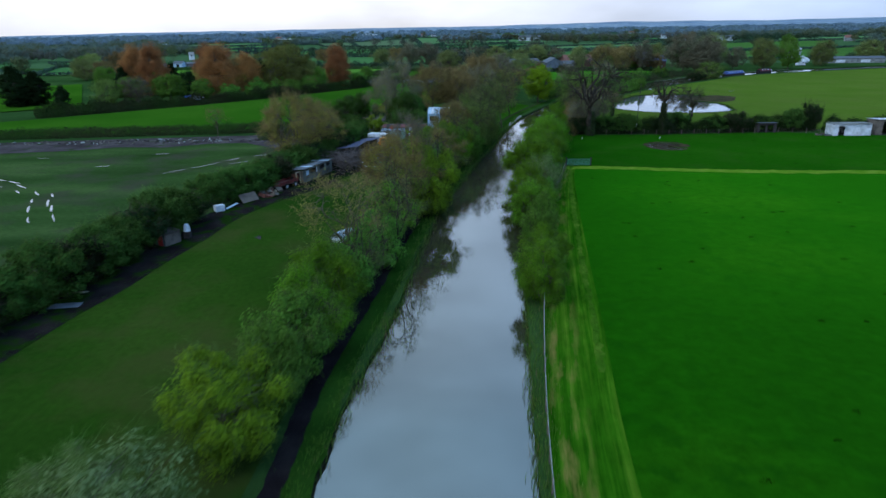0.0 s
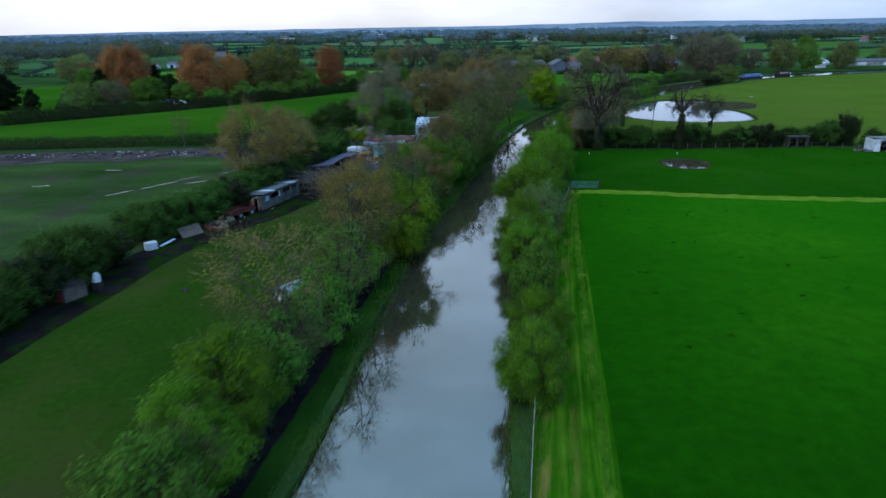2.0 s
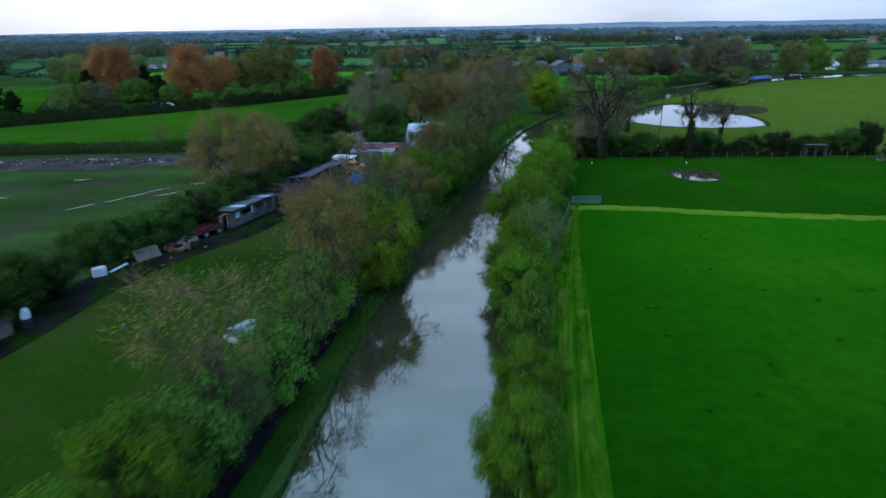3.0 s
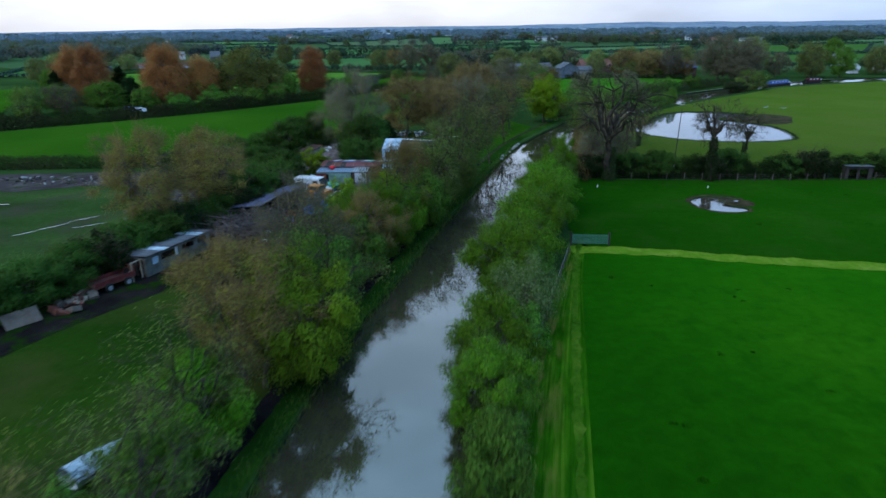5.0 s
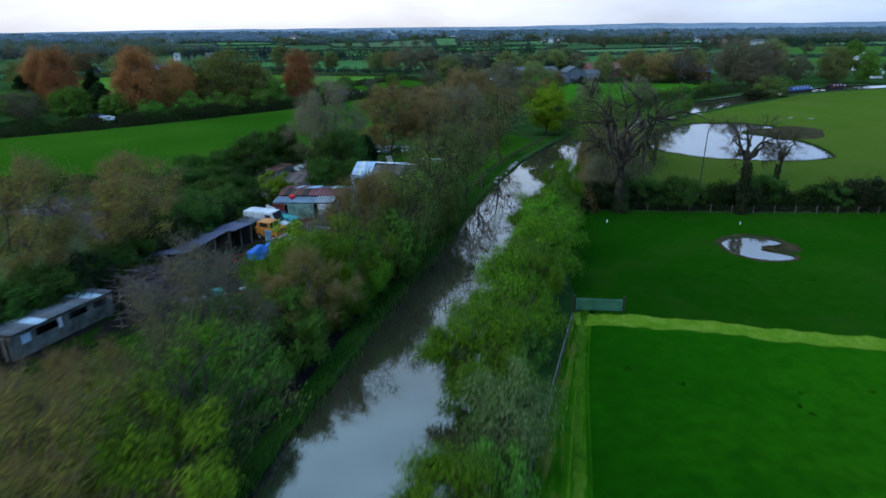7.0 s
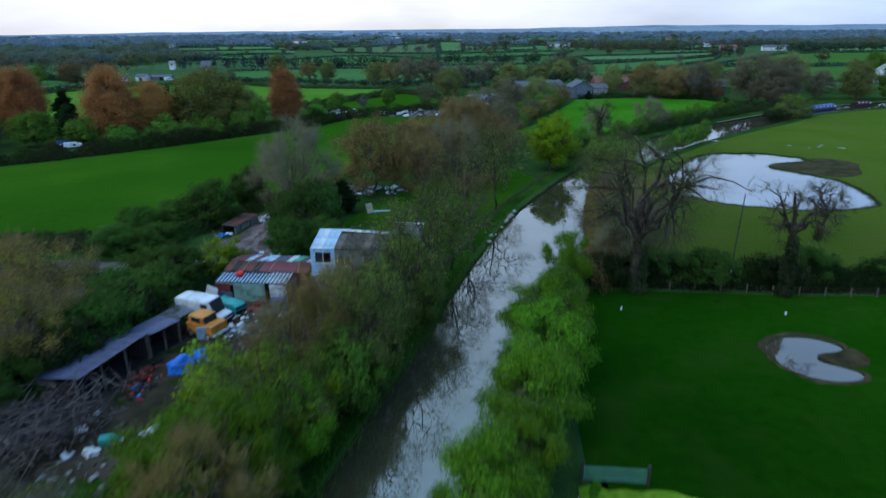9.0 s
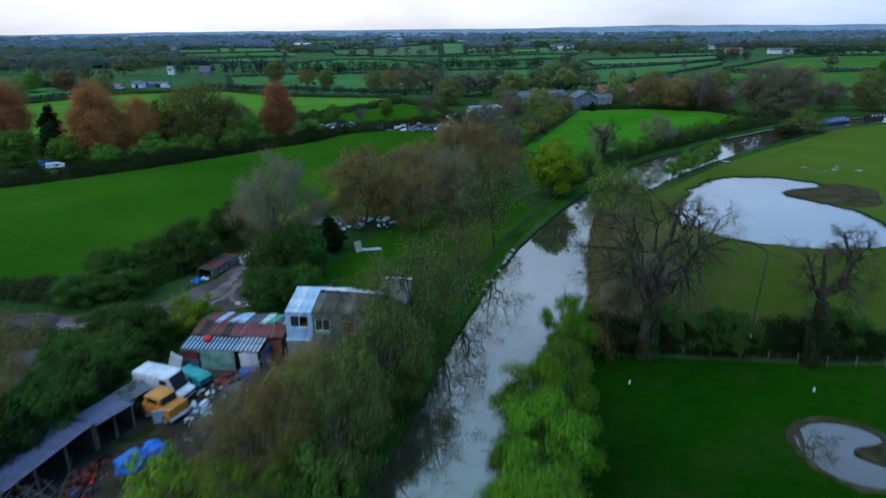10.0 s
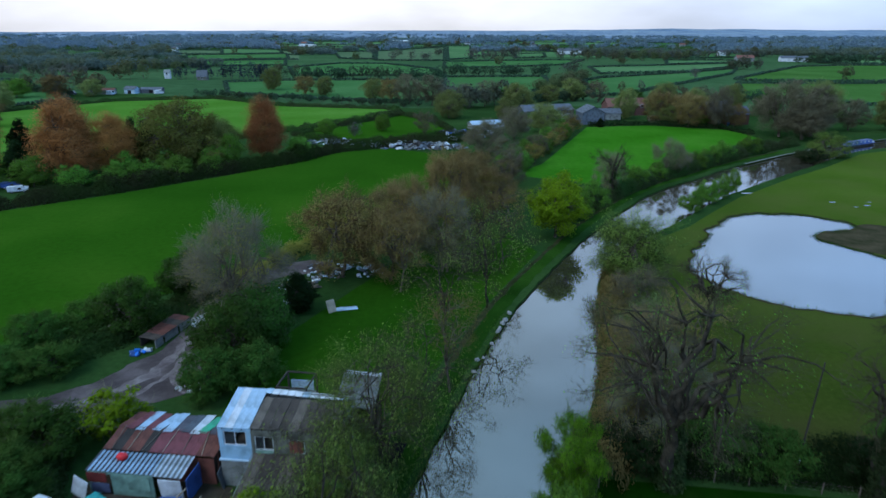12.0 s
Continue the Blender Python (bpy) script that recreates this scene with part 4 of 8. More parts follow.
SPECIES = {
    # name, canonical height and radius, then the maker's arguments
    "willow": dict(name="willow_bush", h=6, r=3.4, low=0.04, trunk_r=0.12, clumps=84, leaves=330, leaf=0.080, leaf_long=2.4, clump_r=0.55, twigs=12, bark=BARK, leaf_mat=LEAF_WILLOW, twig_mat=TWIG_GREEN, stems=4, droop=0.35, twig_len=1.1),
    "willow_b": dict(name="willow_bush", h=6, r=3.2, low=0.03, trunk_r=0.11, clumps=86, leaves=340, leaf=0.074, leaf_long=2.5, clump_r=0.48, twigs=14, bark=BARK, leaf_mat=LEAF_WILLOW, twig_mat=TWIG_GREEN, stems=5, droop=0.45, twig_len=1.2),
    "sallow": dict(name="sallow_bush", h=7, r=3.0, low=0.05, trunk_r=0.12, clumps=75, leaves=75, leaf=0.12, clump_r=0.55, twigs=24, bark=BARK, leaf_mat=LEAF_PALE, twig_mat=TWIG_GREEN, stems=4, droop=0.2, twig_len=1.2, twig_w=0.016),
    "hawthorn": dict(name="hawthorn_bush", h=4.5, r=2.8, low=0.02, trunk_r=0.12, clumps=70, leaves=140, leaf=0.13, clump_r=0.5, twigs=8, bark=BARK_DARK, leaf_mat=LEAF_HAW, twig_mat=TWIG_DARK, stems=3),
    "hawthorn_b": dict(name="hawthorn_bush", h=4.5, r=2.9, low=0.02, trunk_r=0.11, clumps=80, leaves=110, leaf=0.125, clump_r=0.45, twigs=12, bark=BARK_DARK, leaf_mat=LEAF_HAW, twig_mat=TWIG_GREEN, stems=4),
    "dark": dict(name="thorn_bush", h=3, r=2.2, low=0.0, trunk_r=0.09, clumps=50, leaves=90, leaf=0.15, clump_r=0.42, twigs=16, bark=BARK_DARK, leaf_mat=LEAF_DARK, twig_mat=TWIG_DARK, stems=4),
    "lime": dict(name="field_maple", h=11, r=5.0, low=0.12, trunk_r=0.26, clumps=130, leaves=120, leaf=0.22, clump_r=0.8, twigs=4, bark=BARK, leaf_mat=LEAF_LIME, twig_mat=TWIG_GREY, fork=0.25),
    "limebush": dict(name="elder_bush", h=4, r=1.9, low=0.04, trunk_r=0.08, clumps=55, leaves=60, leaf=0.16, clump_r=0.36, twigs=6, bark=BARK, leaf_mat=LEAF_LIME, twig_mat=TWIG_GREY, stems=3),
    "brown": dict(name="budding_tree", h=10, r=4.6, low=0.18, trunk_r=0.22, clumps=85, leaves=160, leaf=0.085, clump_r=0.72, twigs=26, bark=BARK, leaf_mat=LEAF_OLIVE, twig_mat=TWIG_BROWN, stems=2, twig_len=1.3, fork=0.22),
    "brown_b": dict(name="budding_tree", h=13, r=6.0, low=0.15, trunk_r=0.30, clumps=110, leaves=140, leaf=0.14, clump_r=0.98, twigs=24, bark=BARK, leaf_mat=LEAF_BROWN, twig_mat=TWIG_BROWN, twig_len=1.5, twig_w=0.03, fork=0.25),
    "grey": dict(name="bare_tree", h=13, r=5.2, low=0.12, trunk_r=0.20, clumps=80, leaves=26, leaf=0.10, clump_r=0.9, twigs=46, bark=BARK, leaf_mat=LEAF_OLIVE, twig_mat=TWIG_GREY, stems=2, twig_len=1.6, twig_w=0.019, fork=0.22),
    "sparse": dict(name="young_ash_tree", h=11, r=4.2, low=0.42, trunk_r=0.15, clumps=50, leaves=16, leaf=0.08, clump_r=0.75, twigs=10, bark=BARK, leaf_mat=LEAF_OLIVE, twig_mat=TWIG_BROWN, stems=1, twig_len=1.5, twig_w=0.015, fork=0.3, limbs=True),
    "bankash": dict(name="bare_ash_tree", h=13, r=5.0, low=0.30, trunk_r=0.17, clumps=56, leaves=26, leaf=0.09, clump_r=0.8, twigs=10, bark=BARK_DARK, leaf_mat=LEAF_WEEP, twig_mat=TWIG_DARK, stems=1, twig_len=1.6, twig_w=0.018, fork=0.3, limbs=True),
    "withy": dict(name="withy_willow", h=9, r=3.6, low=0.12, trunk_r=0.13, clumps=60, leaves=40, leaf=0.07, leaf_long=2.6, clump_r=0.6, twigs=30, bark=BARK, leaf_mat=LEAF_WEEP, twig_mat=TWIG_GREEN, stems=3, twig_len=1.7, twig_w=0.014, fork=0.2, limbs=True),
    "oak": dict(name="gnarled_oak", h=17, r=7.5, low=0.30, trunk_r=0.62, clumps=100, leaves=16, leaf=0.10, clump_r=1.0, twigs=22, bark=BARK_DARK, leaf_mat=LEAF_HAW, twig_mat=TWIG_DARK, twig_len=1.8, twig_w=0.016, hubs=9, fork=0.33, limbs=True, ivy=0.3),
    "ivied": dict(name="ivied_tree", h=12, r=4.6, low=0.45, trunk_r=0.45, clumps=30, leaves=0, leaf=0.12, clump_r=0.6, twigs=14, bark=BARK_DARK, leaf_mat=LEAF_DARK, twig_mat=TWIG_DARK, twig_len=1.4, twig_w=0.03, ivy=0.52, fork=0.5, limbs=True),
    "poplar": dict(name="copper_poplar", h=17, r=5.6, low=0.03, trunk_r=0.30, clumps=250, leaves=120, leaf=0.18, clump_r=1.25, twigs=8, bark=BARK, leaf_mat=LEAF_RUST, twig_mat=TWIG_BROWN, top=0.62, twig_len=1.6),
    "broad": dict(name="broadleaf_tree", h=16, r=9.5, low=0.05, trunk_r=0.45, clumps=170, leaves=120, leaf=0.27, clump_r=1.25, twigs=6, bark=BARK, leaf_mat=LEAF_BROAD, twig_mat=TWIG_BROWN),
    "green": dict(name="hedgerow_tree", h=9, r=4.6, low=0.06, trunk_r=0.22, clumps=120, leaves=110, leaf=0.21, clump_r=0.8, twigs=6, bark=BARK, leaf_mat=LEAF_HAW, twig_mat=TWIG_GREY),
    "conifer": dict(name="cypress", h=12, r=3.0, low=0.01, trunk_r=0.22, clumps=150, leaves=90, leaf=0.24, clump_r=0.55, twigs=0, bark=BARK_DARK, leaf_mat=LEAF_DARK, twig_mat=TWIG_DARK, top=0.25),
    "pale": dict(name="weeping_willow", h=9, r=4.8, low=0.06, trunk_r=0.24, clumps=105, leaves=75, leaf=0.14, clump_r=0.7, twigs=22, bark=BARK, leaf_mat=LEAF_WEEP, twig_mat=TWIG_GREEN, droop=0.6, twig_len=1.6, stems=2),
}
SPECIES["ashen"] = dict(SPECIES["brown_b"], name="grey_budding_tree", leaf_mat=LEAF_ASHEN, twig_mat=TWIG_GREY)
SPECIES["bronze"] = dict(SPECIES["broad"], leaf_mat=LEAF_BRONZE)
SPECIES["thorn"] = dict(SPECIES["hawthorn_b"], leaf_mat=LEAF_THORN)
SPECIES["deepgreen"] = dict(SPECIES["green"], leaf_mat=LEAF_THORN)
SPECIES["golden"] = dict(SPECIES["willow_b"], name="golden_willow", leaf_mat=LEAF_GOLD)
SOURCE = {}
plant_rng = np.random.default_rng(11)


def plant(kind, x, y, h, r, label, group="", category="tree", turn=None, lean=(0, 0)):
    args = dict(SPECIES[kind])
    ch, cr = args["h"], args["r"]
    m = pose(x, y, 0, lean[0], lean[1], plant_rng.uniform(0, 360) if turn is None else turn) @ Matrix.Diagonal((r / cr, r / cr, h / ch, 1))
    if kind not in SOURCE:
        ob = SOURCE[kind] = build_tree(seed=len(SOURCE) + 5, **args)
    else:
        ob = copy_thing(SOURCE[kind], m)
    ob.matrix_basis = m
    return tagged(ob, label, category, group)


def hedge(name, pts, h, w, leaf, label, material=LEAF_HEDGE, seed=0, density=1.0, twig=TWIG_DARK, lumps=0.3):
    """A continuous hedge: stems, twigs and leaves along a line, uneven in height and width."""
    rng = np.random.default_rng(seed)
    row = along(pts, 0.5)
    centers, outs, st, en = [], [], [], []
    for x, y, dx, dy in row:
        k = 1 + lumps * 1.6 * noise.noise(Vector((x * 0.22, y * 0.22, seed))) + 0.5 * lumps * noise.noise(Vector((x * 0.9, y * 0.9, seed)))
        hh, ww = h * k, w * (0.8 + 0.4 * k) / 2
        n = int(density * 1.1 * hh * (w + 1.2) / (leaf * leaf) / 2.8) + 3
        a = rng.uniform(0, math.pi, n)
        rad = rng.uniform(0.45, 1.0, n) ** 0.5 * rng.uniform(0.85, 1.12, n)
        off, zz = np.cos(a) * ww * rad, np.maximum(0.05, np.sin(a) * hh * rad)
        s = rng.uniform(-0.4, 0.4, n)
        centers.append(np.stack([x + dx * s - dy * off, y + dy * s + dx * off, zz], 1))
        outs.append(np.stack([-dy * np.cos(a), dx * np.cos(a), np.sin(a)], 1))
        for _ in range(2):
            o = rng.normal(0, 0.2 * w)
            st.append((x - dy * o, y + dx * o, 0))
            en.append((x - dy * o + rng.normal(0, 0.5), y + dx * o + rng.normal(0, 0.5), hh * rng.uniform(0.85, 1.15)))
    root = thing(name, 0, 0, 0, 0, label, "hedge", "", "stuff")
    quad_mesh("foliage", leaf_quads(np.concatenate(centers), leaf, rng, 1.5, np.concatenate(outs), 2.4), material, root)
    twig_mesh("stemwood", np.array(st), np.array(en), 0.035, twig, root)
    return root


def blades(name, pts, spread, h, material, label, seed=0, step=0.12, width=0.03):
    """Grass and reed blades scattered along a line."""
    rng = np.random.default_rng(seed)
    row = np.array(along(pts, step))
    n = len(row)
    clump = np.array([0.5 + 0.9 * noise.noise(Vector((p[0] * 0.5, p[1] * 0.5, seed))) for p in row])
    base = np.stack([row[:, 0] + rng.normal(0, spread, n), row[:, 1] + rng.normal(0, spread, n), np.full(n, -0.3)], 1)
    tip = base + np.stack([rng.normal(0, 0.18, n), rng.normal(0, 0.18, n), 0.3 + h * np.clip(clump + rng.normal(0.3, 0.25, n), 0.15, 1.6)], 1)
    return tagged(twig_mesh(name, base, tip, width, material), label, "grass", "", "stuff")


def wood(name, spots, quads, material, label, seed=0, leaf_k=0.3, category="wood"):
    """Far trees as loose lumpy heads of leaves, joined: too many to count."""
    rng = np.random.default_rng(seed)
    out, st, en = [], [], []
    for x, y, h, r in spots:
        n = int(quads * (0.7 + 0.6 * rng.random()))
        d = rng.normal(size=(n, 3))
        d /= np.linalg.norm(d, axis=1, keepdims=True)
        ph = rng.uniform(0, 6, 3)
        lump = 0.8 + 0.22 * np.sin(3 * d[:, 0] + ph[0]) + 0.2 * np.sin(4 * d[:, 1] + ph[1]) + 0.15 * np.sin(5 * d[:, 2] + ph[2])
        rad = lump * rng.uniform(0.3, 1, n) ** 0.4
        c = np.stack([x + d[:, 0] * r * rad, y + d[:, 1] * r * rad, h * 0.54 + d[:, 2] * 0.46 * h * np.minimum(rad * 1.1, 1.05)], 1)
        c[:, 2] = np.maximum(c[:, 2], 0.2)
        out.append(leaf_quads(c, r * leaf_k, rng, 1.2, d + np.array([0, 0, 0.2]), 2.2))
        st.append((x, y, 0))
        en.append((x, y, h * 0.8))
    root = thing(name, 0, 0, 0, 0, label, category, "", "stuff")
    quad_mesh("canopy", np.concatenate(out), material, root)
    twig_mesh("timber", np.array(st, float), np.array(en, float), 0.22, BARK, root)
    return root


# ---- towpath side: bushes and trees on the far side of the path ----
for kind, x, y, h, r, lab in [
    ("sallow", -14.8, 24.5, 6.8, 3.8, "pale grey-green sallow bush beside the towpath"),
    ("sallow", -18.5, 27, 4.6, 2.6, "pale grey-green sallow bush at the paddock edge"),
    ("golden", -12.6, 33.4, 6.6, 3.4, "yellow-green willow bush beside the towpath"),
    ("hawthorn_b", -11.2, 38.5, 6.0, 2.6, "green hawthorn bush beside the towpath"),
    ("hawthorn_b", -11.0, 42.5, 6.4, 3.0, "green hawthorn bush beside the towpath"),
    ("willow_b", -10.4, 51.5, 7.0, 3.2, "fresh green willow bush beside the towpath"),
    ("hawthorn", -9.2, 57, 5.4, 2.8, "green hawthorn bush beside the towpath"),
    ("willow", -10.6, 47, 6.6, 2.9, "green willow bush beside the towpath"),
    ("hawthorn", -10.4, 54.2, 6.0, 2.8, "green hawthorn bush beside the towpath"),
    ("sallow", -8.8, 60, 4.6, 2.6, "pale twiggy sallow beside the towpath"),
    ("willow_b", -7.2, 77.0, 6.0, 2.8, "green willow bush beside the towpath"),
] + [("willow", -5.3, 96, 7.0, 3.2, "green willow bush beside the towpath"),
    ("sparse", -9.6, 59.5, 11.6, 4.6, "thin budding ash tree with brown crown"),
    ("hawthorn", -7.0, 64.5, 6.0, 3.0, "green hawthorn bush under the ash trees"),
    ("hawthorn_b", -7.2, 70.5, 5.2, 2.6, "green hawthorn bush beside the towpath"),
    ("willow", -6.4, 74.8, 6.4, 2.8, "green willow bush beside the towpath"),
    ("brown", -5.9, 83.0, 11.0, 4.8, "round budding tree with olive-brown crown"),
    ("golden", -2.5, 84.5, 9.4, 3.8, "bright green willow leaning towards the canal"),
    ("brown", -8.5, 90, 8.6, 3.8, "round budding tree with olive-brown crown"),
    ("thorn", -3.5, 91, 6.4, 3.0, "dark green hawthorn above the towpath"),
    ("grey", -6.1, 98.5, 11.6, 4.0, "tall bare grey tree above the towpath"),
    ("hawthorn_b", -2.9, 97, 6.2, 3.0, "tall green hawthorn beside the towpath"),
    ("hawthorn_b", -1.7, 103.5, 5.8, 3.0, "green hawthorn beside the towpath"),
    ("willow_b", -3.7, 109, 7.8, 3.4, "green willow at the paddock corner"),
    ("willow_b", -0.5, 111.5, 8.0, 3.4, "green willow hanging over the towpath"),
    ("golden", 0.8, 117.5, 7.8, 3.4, "bright yellow-green willow bush beside the towpath"),
] + [("thorn", -7.7, 105, 5.0, 3.0, "dark green thorn bush by the yard"),
    ("limebush", -6.0, 120.4, 6.0, 2.7, "bright lime-green elder bush in the yard"),
    ("limebush", -4.6, 116.0, 5.4, 2.4, "bright lime-green elder bush in the yard"),
    ("pale", 4.6, 125.5, 9.5, 3.2, "grey-green sallow beside the towpath"),
    ("pale", 5.0, 130.5, 9.0, 3.0, "drooping olive willow by the ruined house"),
    ("limebush", -1.0, 134.5, 4.6, 2.1, "bright lime-green elder bush by the yard"),
    ("brown", 0.4, 123.5, 10.4, 4.2, "budding tree with thin brown crown by the yard"),
    ("brown", 1.6, 130.5, 9.4, 3.8, "budding tree with thin brown crown by the yard"),
    ("grey", -4.2, 130, 5.2, 3.0, "low bare thorn tree by the yard"),
    ("pale", 7.0, 138.8, 9.0, 3.2, "drooping olive willow by the ruined house"),
    ("withy", 5.6, 152.0, 9.4, 3.8, "thin yellow-green willow behind the ruined house"),
    ("pale", 5.6, 142.5, 7.4, 3.2, "drooping olive willow by the ruined house"),
    ("sparse", 13.0, 160.0, 11.0, 4.2, "thin olive ash overhanging the towpath"),
    ("withy", 8.0, 147.0, 12.6, 4.6, "thin yellow-green willow beside the towpath"),
    ("pale", 7.4, 137.5, 8.0, 3.4, "drooping olive willow over the towpath"),
    ("bankash", 11.8, 170.6, 14.0, 5.6, "tall bare ash beside the towpath"),
    ("bankash", 16.6, 181.5, 14.6, 5.8, "tall bare ash beside the towpath"),
    ("withy", 14.0, 195, 11.4, 4.8, "thin yellow-green tree beside the towpath"),
    ("sparse", 19.0, 200, 12.2, 4.8, "bare young ash beside the towpath"),
    ("grey", 9.5, 194, 13.4, 5.2, "bare brown-grey tree behind the towpath"),
    ("brown_b", -5.6, 191, 14.2, 6.6, "round budding tree with brown crown"),
] + [("brown_b", 3.2, 205, 12.8, 6.0, "round budding tree with brown crown"),
    ("brown_b", 9.6, 216, 15.8, 6.0, "tall budding tree with brown crown"),
    ("grey", -13.6, 171, 16.4, 5.6, "wide bare grey tree over the mud track"),
    ("grey", -18.0, 177, 12.0, 4.6, "wide bare grey tree over the mud track"),
    ("brown_b", 12.5, 232, 12.5, 5.4, "round budding tree with brown crown"),
    ("grey", 19.5, 238, 11.0, 4.8, "bare grey thorn tree by the field corner"),
    ("lime", 28.6, 213.5, 11.8, 5.2, "bright lime-green field maple beside the towpath"),
    ("hawthorn", 34.5, 226, 5.2, 3.0, "dark hawthorn bush beside the towpath"),
    ("hawthorn_b", 38.5, 234, 5.6, 3.2, "dark hawthorn bush beside the towpath"),
    ("hawthorn_b", 58, 262, 4.4, 3.0, "green hawthorn bush beside the towpath"),
    ("grey", 66, 271, 6.4, 3.4, "bare brown thorn beside the towpath"),
    ("hawthorn", 78, 284, 4.6, 3.2, "green hawthorn bush beside the towpath"),
    ("ivied", 43.8, 243, 11.6, 4.6, "bare ivy-clad tree by the canal field"),
    ("grey", 43.2, 244.5, 10.2, 3.8, "bare twiggy tree by the canal field"),
    ("grey", 62, 267, 9.6, 4.4, "bare twiggy tree by the canal field"),
    ("hawthorn", 52, 256, 4.6, 3.2, "dark hawthorn bush on the canal bank"),
    ("hawthorn", 72, 277, 4.4, 3.4, "dark hawthorn bush on the canal bank"),
    ("hawthorn_b", 84, 291, 5.0, 3.6, "dark hawthorn bush on the canal bank"),
    ("hawthorn", 96, 302, 5.0, 3.8, "dark hawthorn bush on the canal bank"),
]:
    plant(kind, x, y, h, r, lab, "trees along the towpath", "tree" if h > 6.5 else "bush")

for x, y, h, r in [
    (-9.8, 44, 6.6, 2.8), (-8.0, 58, 8.0, 3.4), (-5.2, 66, 10.0, 4.2), (-5.8, 74, 10.6, 4.2), (-1.9, 88, 11.6, 5.0),
    (0.5, 114.5, 10.8, 4.2), (5.0, 124, 11.6, 4.6), (6.8, 134, 13.4, 5.4), (8.6, 144.5, 13.4, 5.4), (10.6, 153.0, 12.0, 4.8),
]:
    plant("bankash", x, y, h, r, "tall bare ash overhanging the towpath", "bare ashes along the towpath", "tree")

# ---- far bank of the canal: willow bushes in a row ----
for kind, x, y, h, r in [
    ("willow_b", 9.1, 55.5, 5.9, 2.4), ("hawthorn", 10.2, 60, 3.0, 1.9), ("willow", 10.4, 64.5, 4.6, 2.3), ("hawthorn_b", 10.7, 70.5, 5.9, 2.3), ("hawthorn", 11.4, 75, 3.4, 2.0),
    ("willow_b", 10.8, 79, 5.6, 2.9), ("willow", 11.5, 84.5, 6.4, 3.4), ("hawthorn", 13.8, 89, 4.0, 2.2), ("sallow", 14.2, 93.2, 6.2, 3.1), ("willow_b", 12.9, 98.5, 7.6, 3.8),
    ("hawthorn_b", 15.6, 103, 4.6, 2.2), ("willow", 15.2, 108, 7.8, 3.7), ("willow_b", 16.9, 113.5, 6.4, 3.0), ("willow", 17.8, 119, 7.6, 3.9), ("hawthorn", 19.4, 123, 4.6, 2.2),
    ("willow_b", 19.8, 127.5, 7.2, 3.8), ("willow", 20.6, 134, 6.4, 3.6), ("hawthorn_b", 22.4, 138.5, 5.6, 2.8), ("willow_b", 24.0, 145, 7.6, 2.6),
]:
    plant(kind, x, y, h, r, "green willow bush on the canal bank" if kind != "sallow" else "grey-green sallow bush on the canal bank", "bushes on the canal bank", "bush")
for kind, x, y, h, r, lab in [
    ("oak", 32.2, 147, 18.0, 8.0, "large bare gnarled oak in the hedge"),
    ("ivied", 48.4, 146.5, 13.6, 4.6, "bare ivy-clad tree in the hedge"),
    ("grey", 33.5, 157, 8.0, 4.4, "bare brown thicket on the canal bank"),
    ("grey", 30.6, 152, 6.4, 3.6, "bare brown thicket on the canal bank"),
    ("sparse", 34.2, 162.5, 9.4, 4.4, "thin olive tree on the canal bank"),
    ("sallow", 36.6, 172.5, 6.4, 3.6, "grey-green sallow on the canal bank"),
    ("sparse", 39.6, 168, 8.6, 4.4, "thin olive tree in the wet meadow"),
    ("withy", 39.0, 195, 11.6, 5.6, "bright yellow-green willow between canal and pond"),
    ("grey", 34.8, 167, 7.4, 4.2, "bare brown thicket on the canal bank"),
    ("grey", 36.0, 178, 7.8, 3.6, "bare brown thicket on the canal bank"),
    ("pale", 37.4, 191.5, 9.8, 5.2, "hazy green willow between canal and pond"),
    ("sallow", 41, 203, 6.2, 3.4, "pale green sallow between canal and pond"),
    ("oak", 44.6, 178, 9.6, 4.2, "small bare gnarled tree by the pond"),
    ("oak", 62, 167, 8.8, 3.6, "small bare gnarled tree in the meadow"),
    ("hawthorn_b", 58.5, 233.5, 4.0, 2.4, "green hawthorn bush on the canal bank"),
    ("hawthorn", 64.2, 241, 4.6, 2.8, "green hawthorn bush on the canal bank"),
    ("hawthorn_b", 68, 245.5, 4.2, 2.4, "green hawthorn bush on the canal bank"),
    ("hawthorn_b", 72.6, 251, 5.2, 2.2, "green hawthorn bush on the canal bank"),
    ("pale", 117, 297.5, 7.0, 6.2, "grey-green willow mound on the canal bank"),
    ("dark", 108, 290, 3.6, 4.0, "dark thorn bush on the canal bank"),
    ("dark", 84, 151, 6.2, 2.6, "dark holly bush in the hedge"),
]:
    plant(kind, x, y, h, r, lab, "", "tree" if h > 6.5 else "bush")

for i in range(9):
    plant(("dark", "thorn", "thorn")[i % 3], 30 + 6.1 * i + 1.5 * math.sin(i * 2.7), 149.8 + 0.8 * math.sin(i * 1.9), 4.0 + 0.9 * math.sin(i * 3.3), 3.0, "dark bramble thicket in the hedge", "brambles of the boundary hedge", "bush")

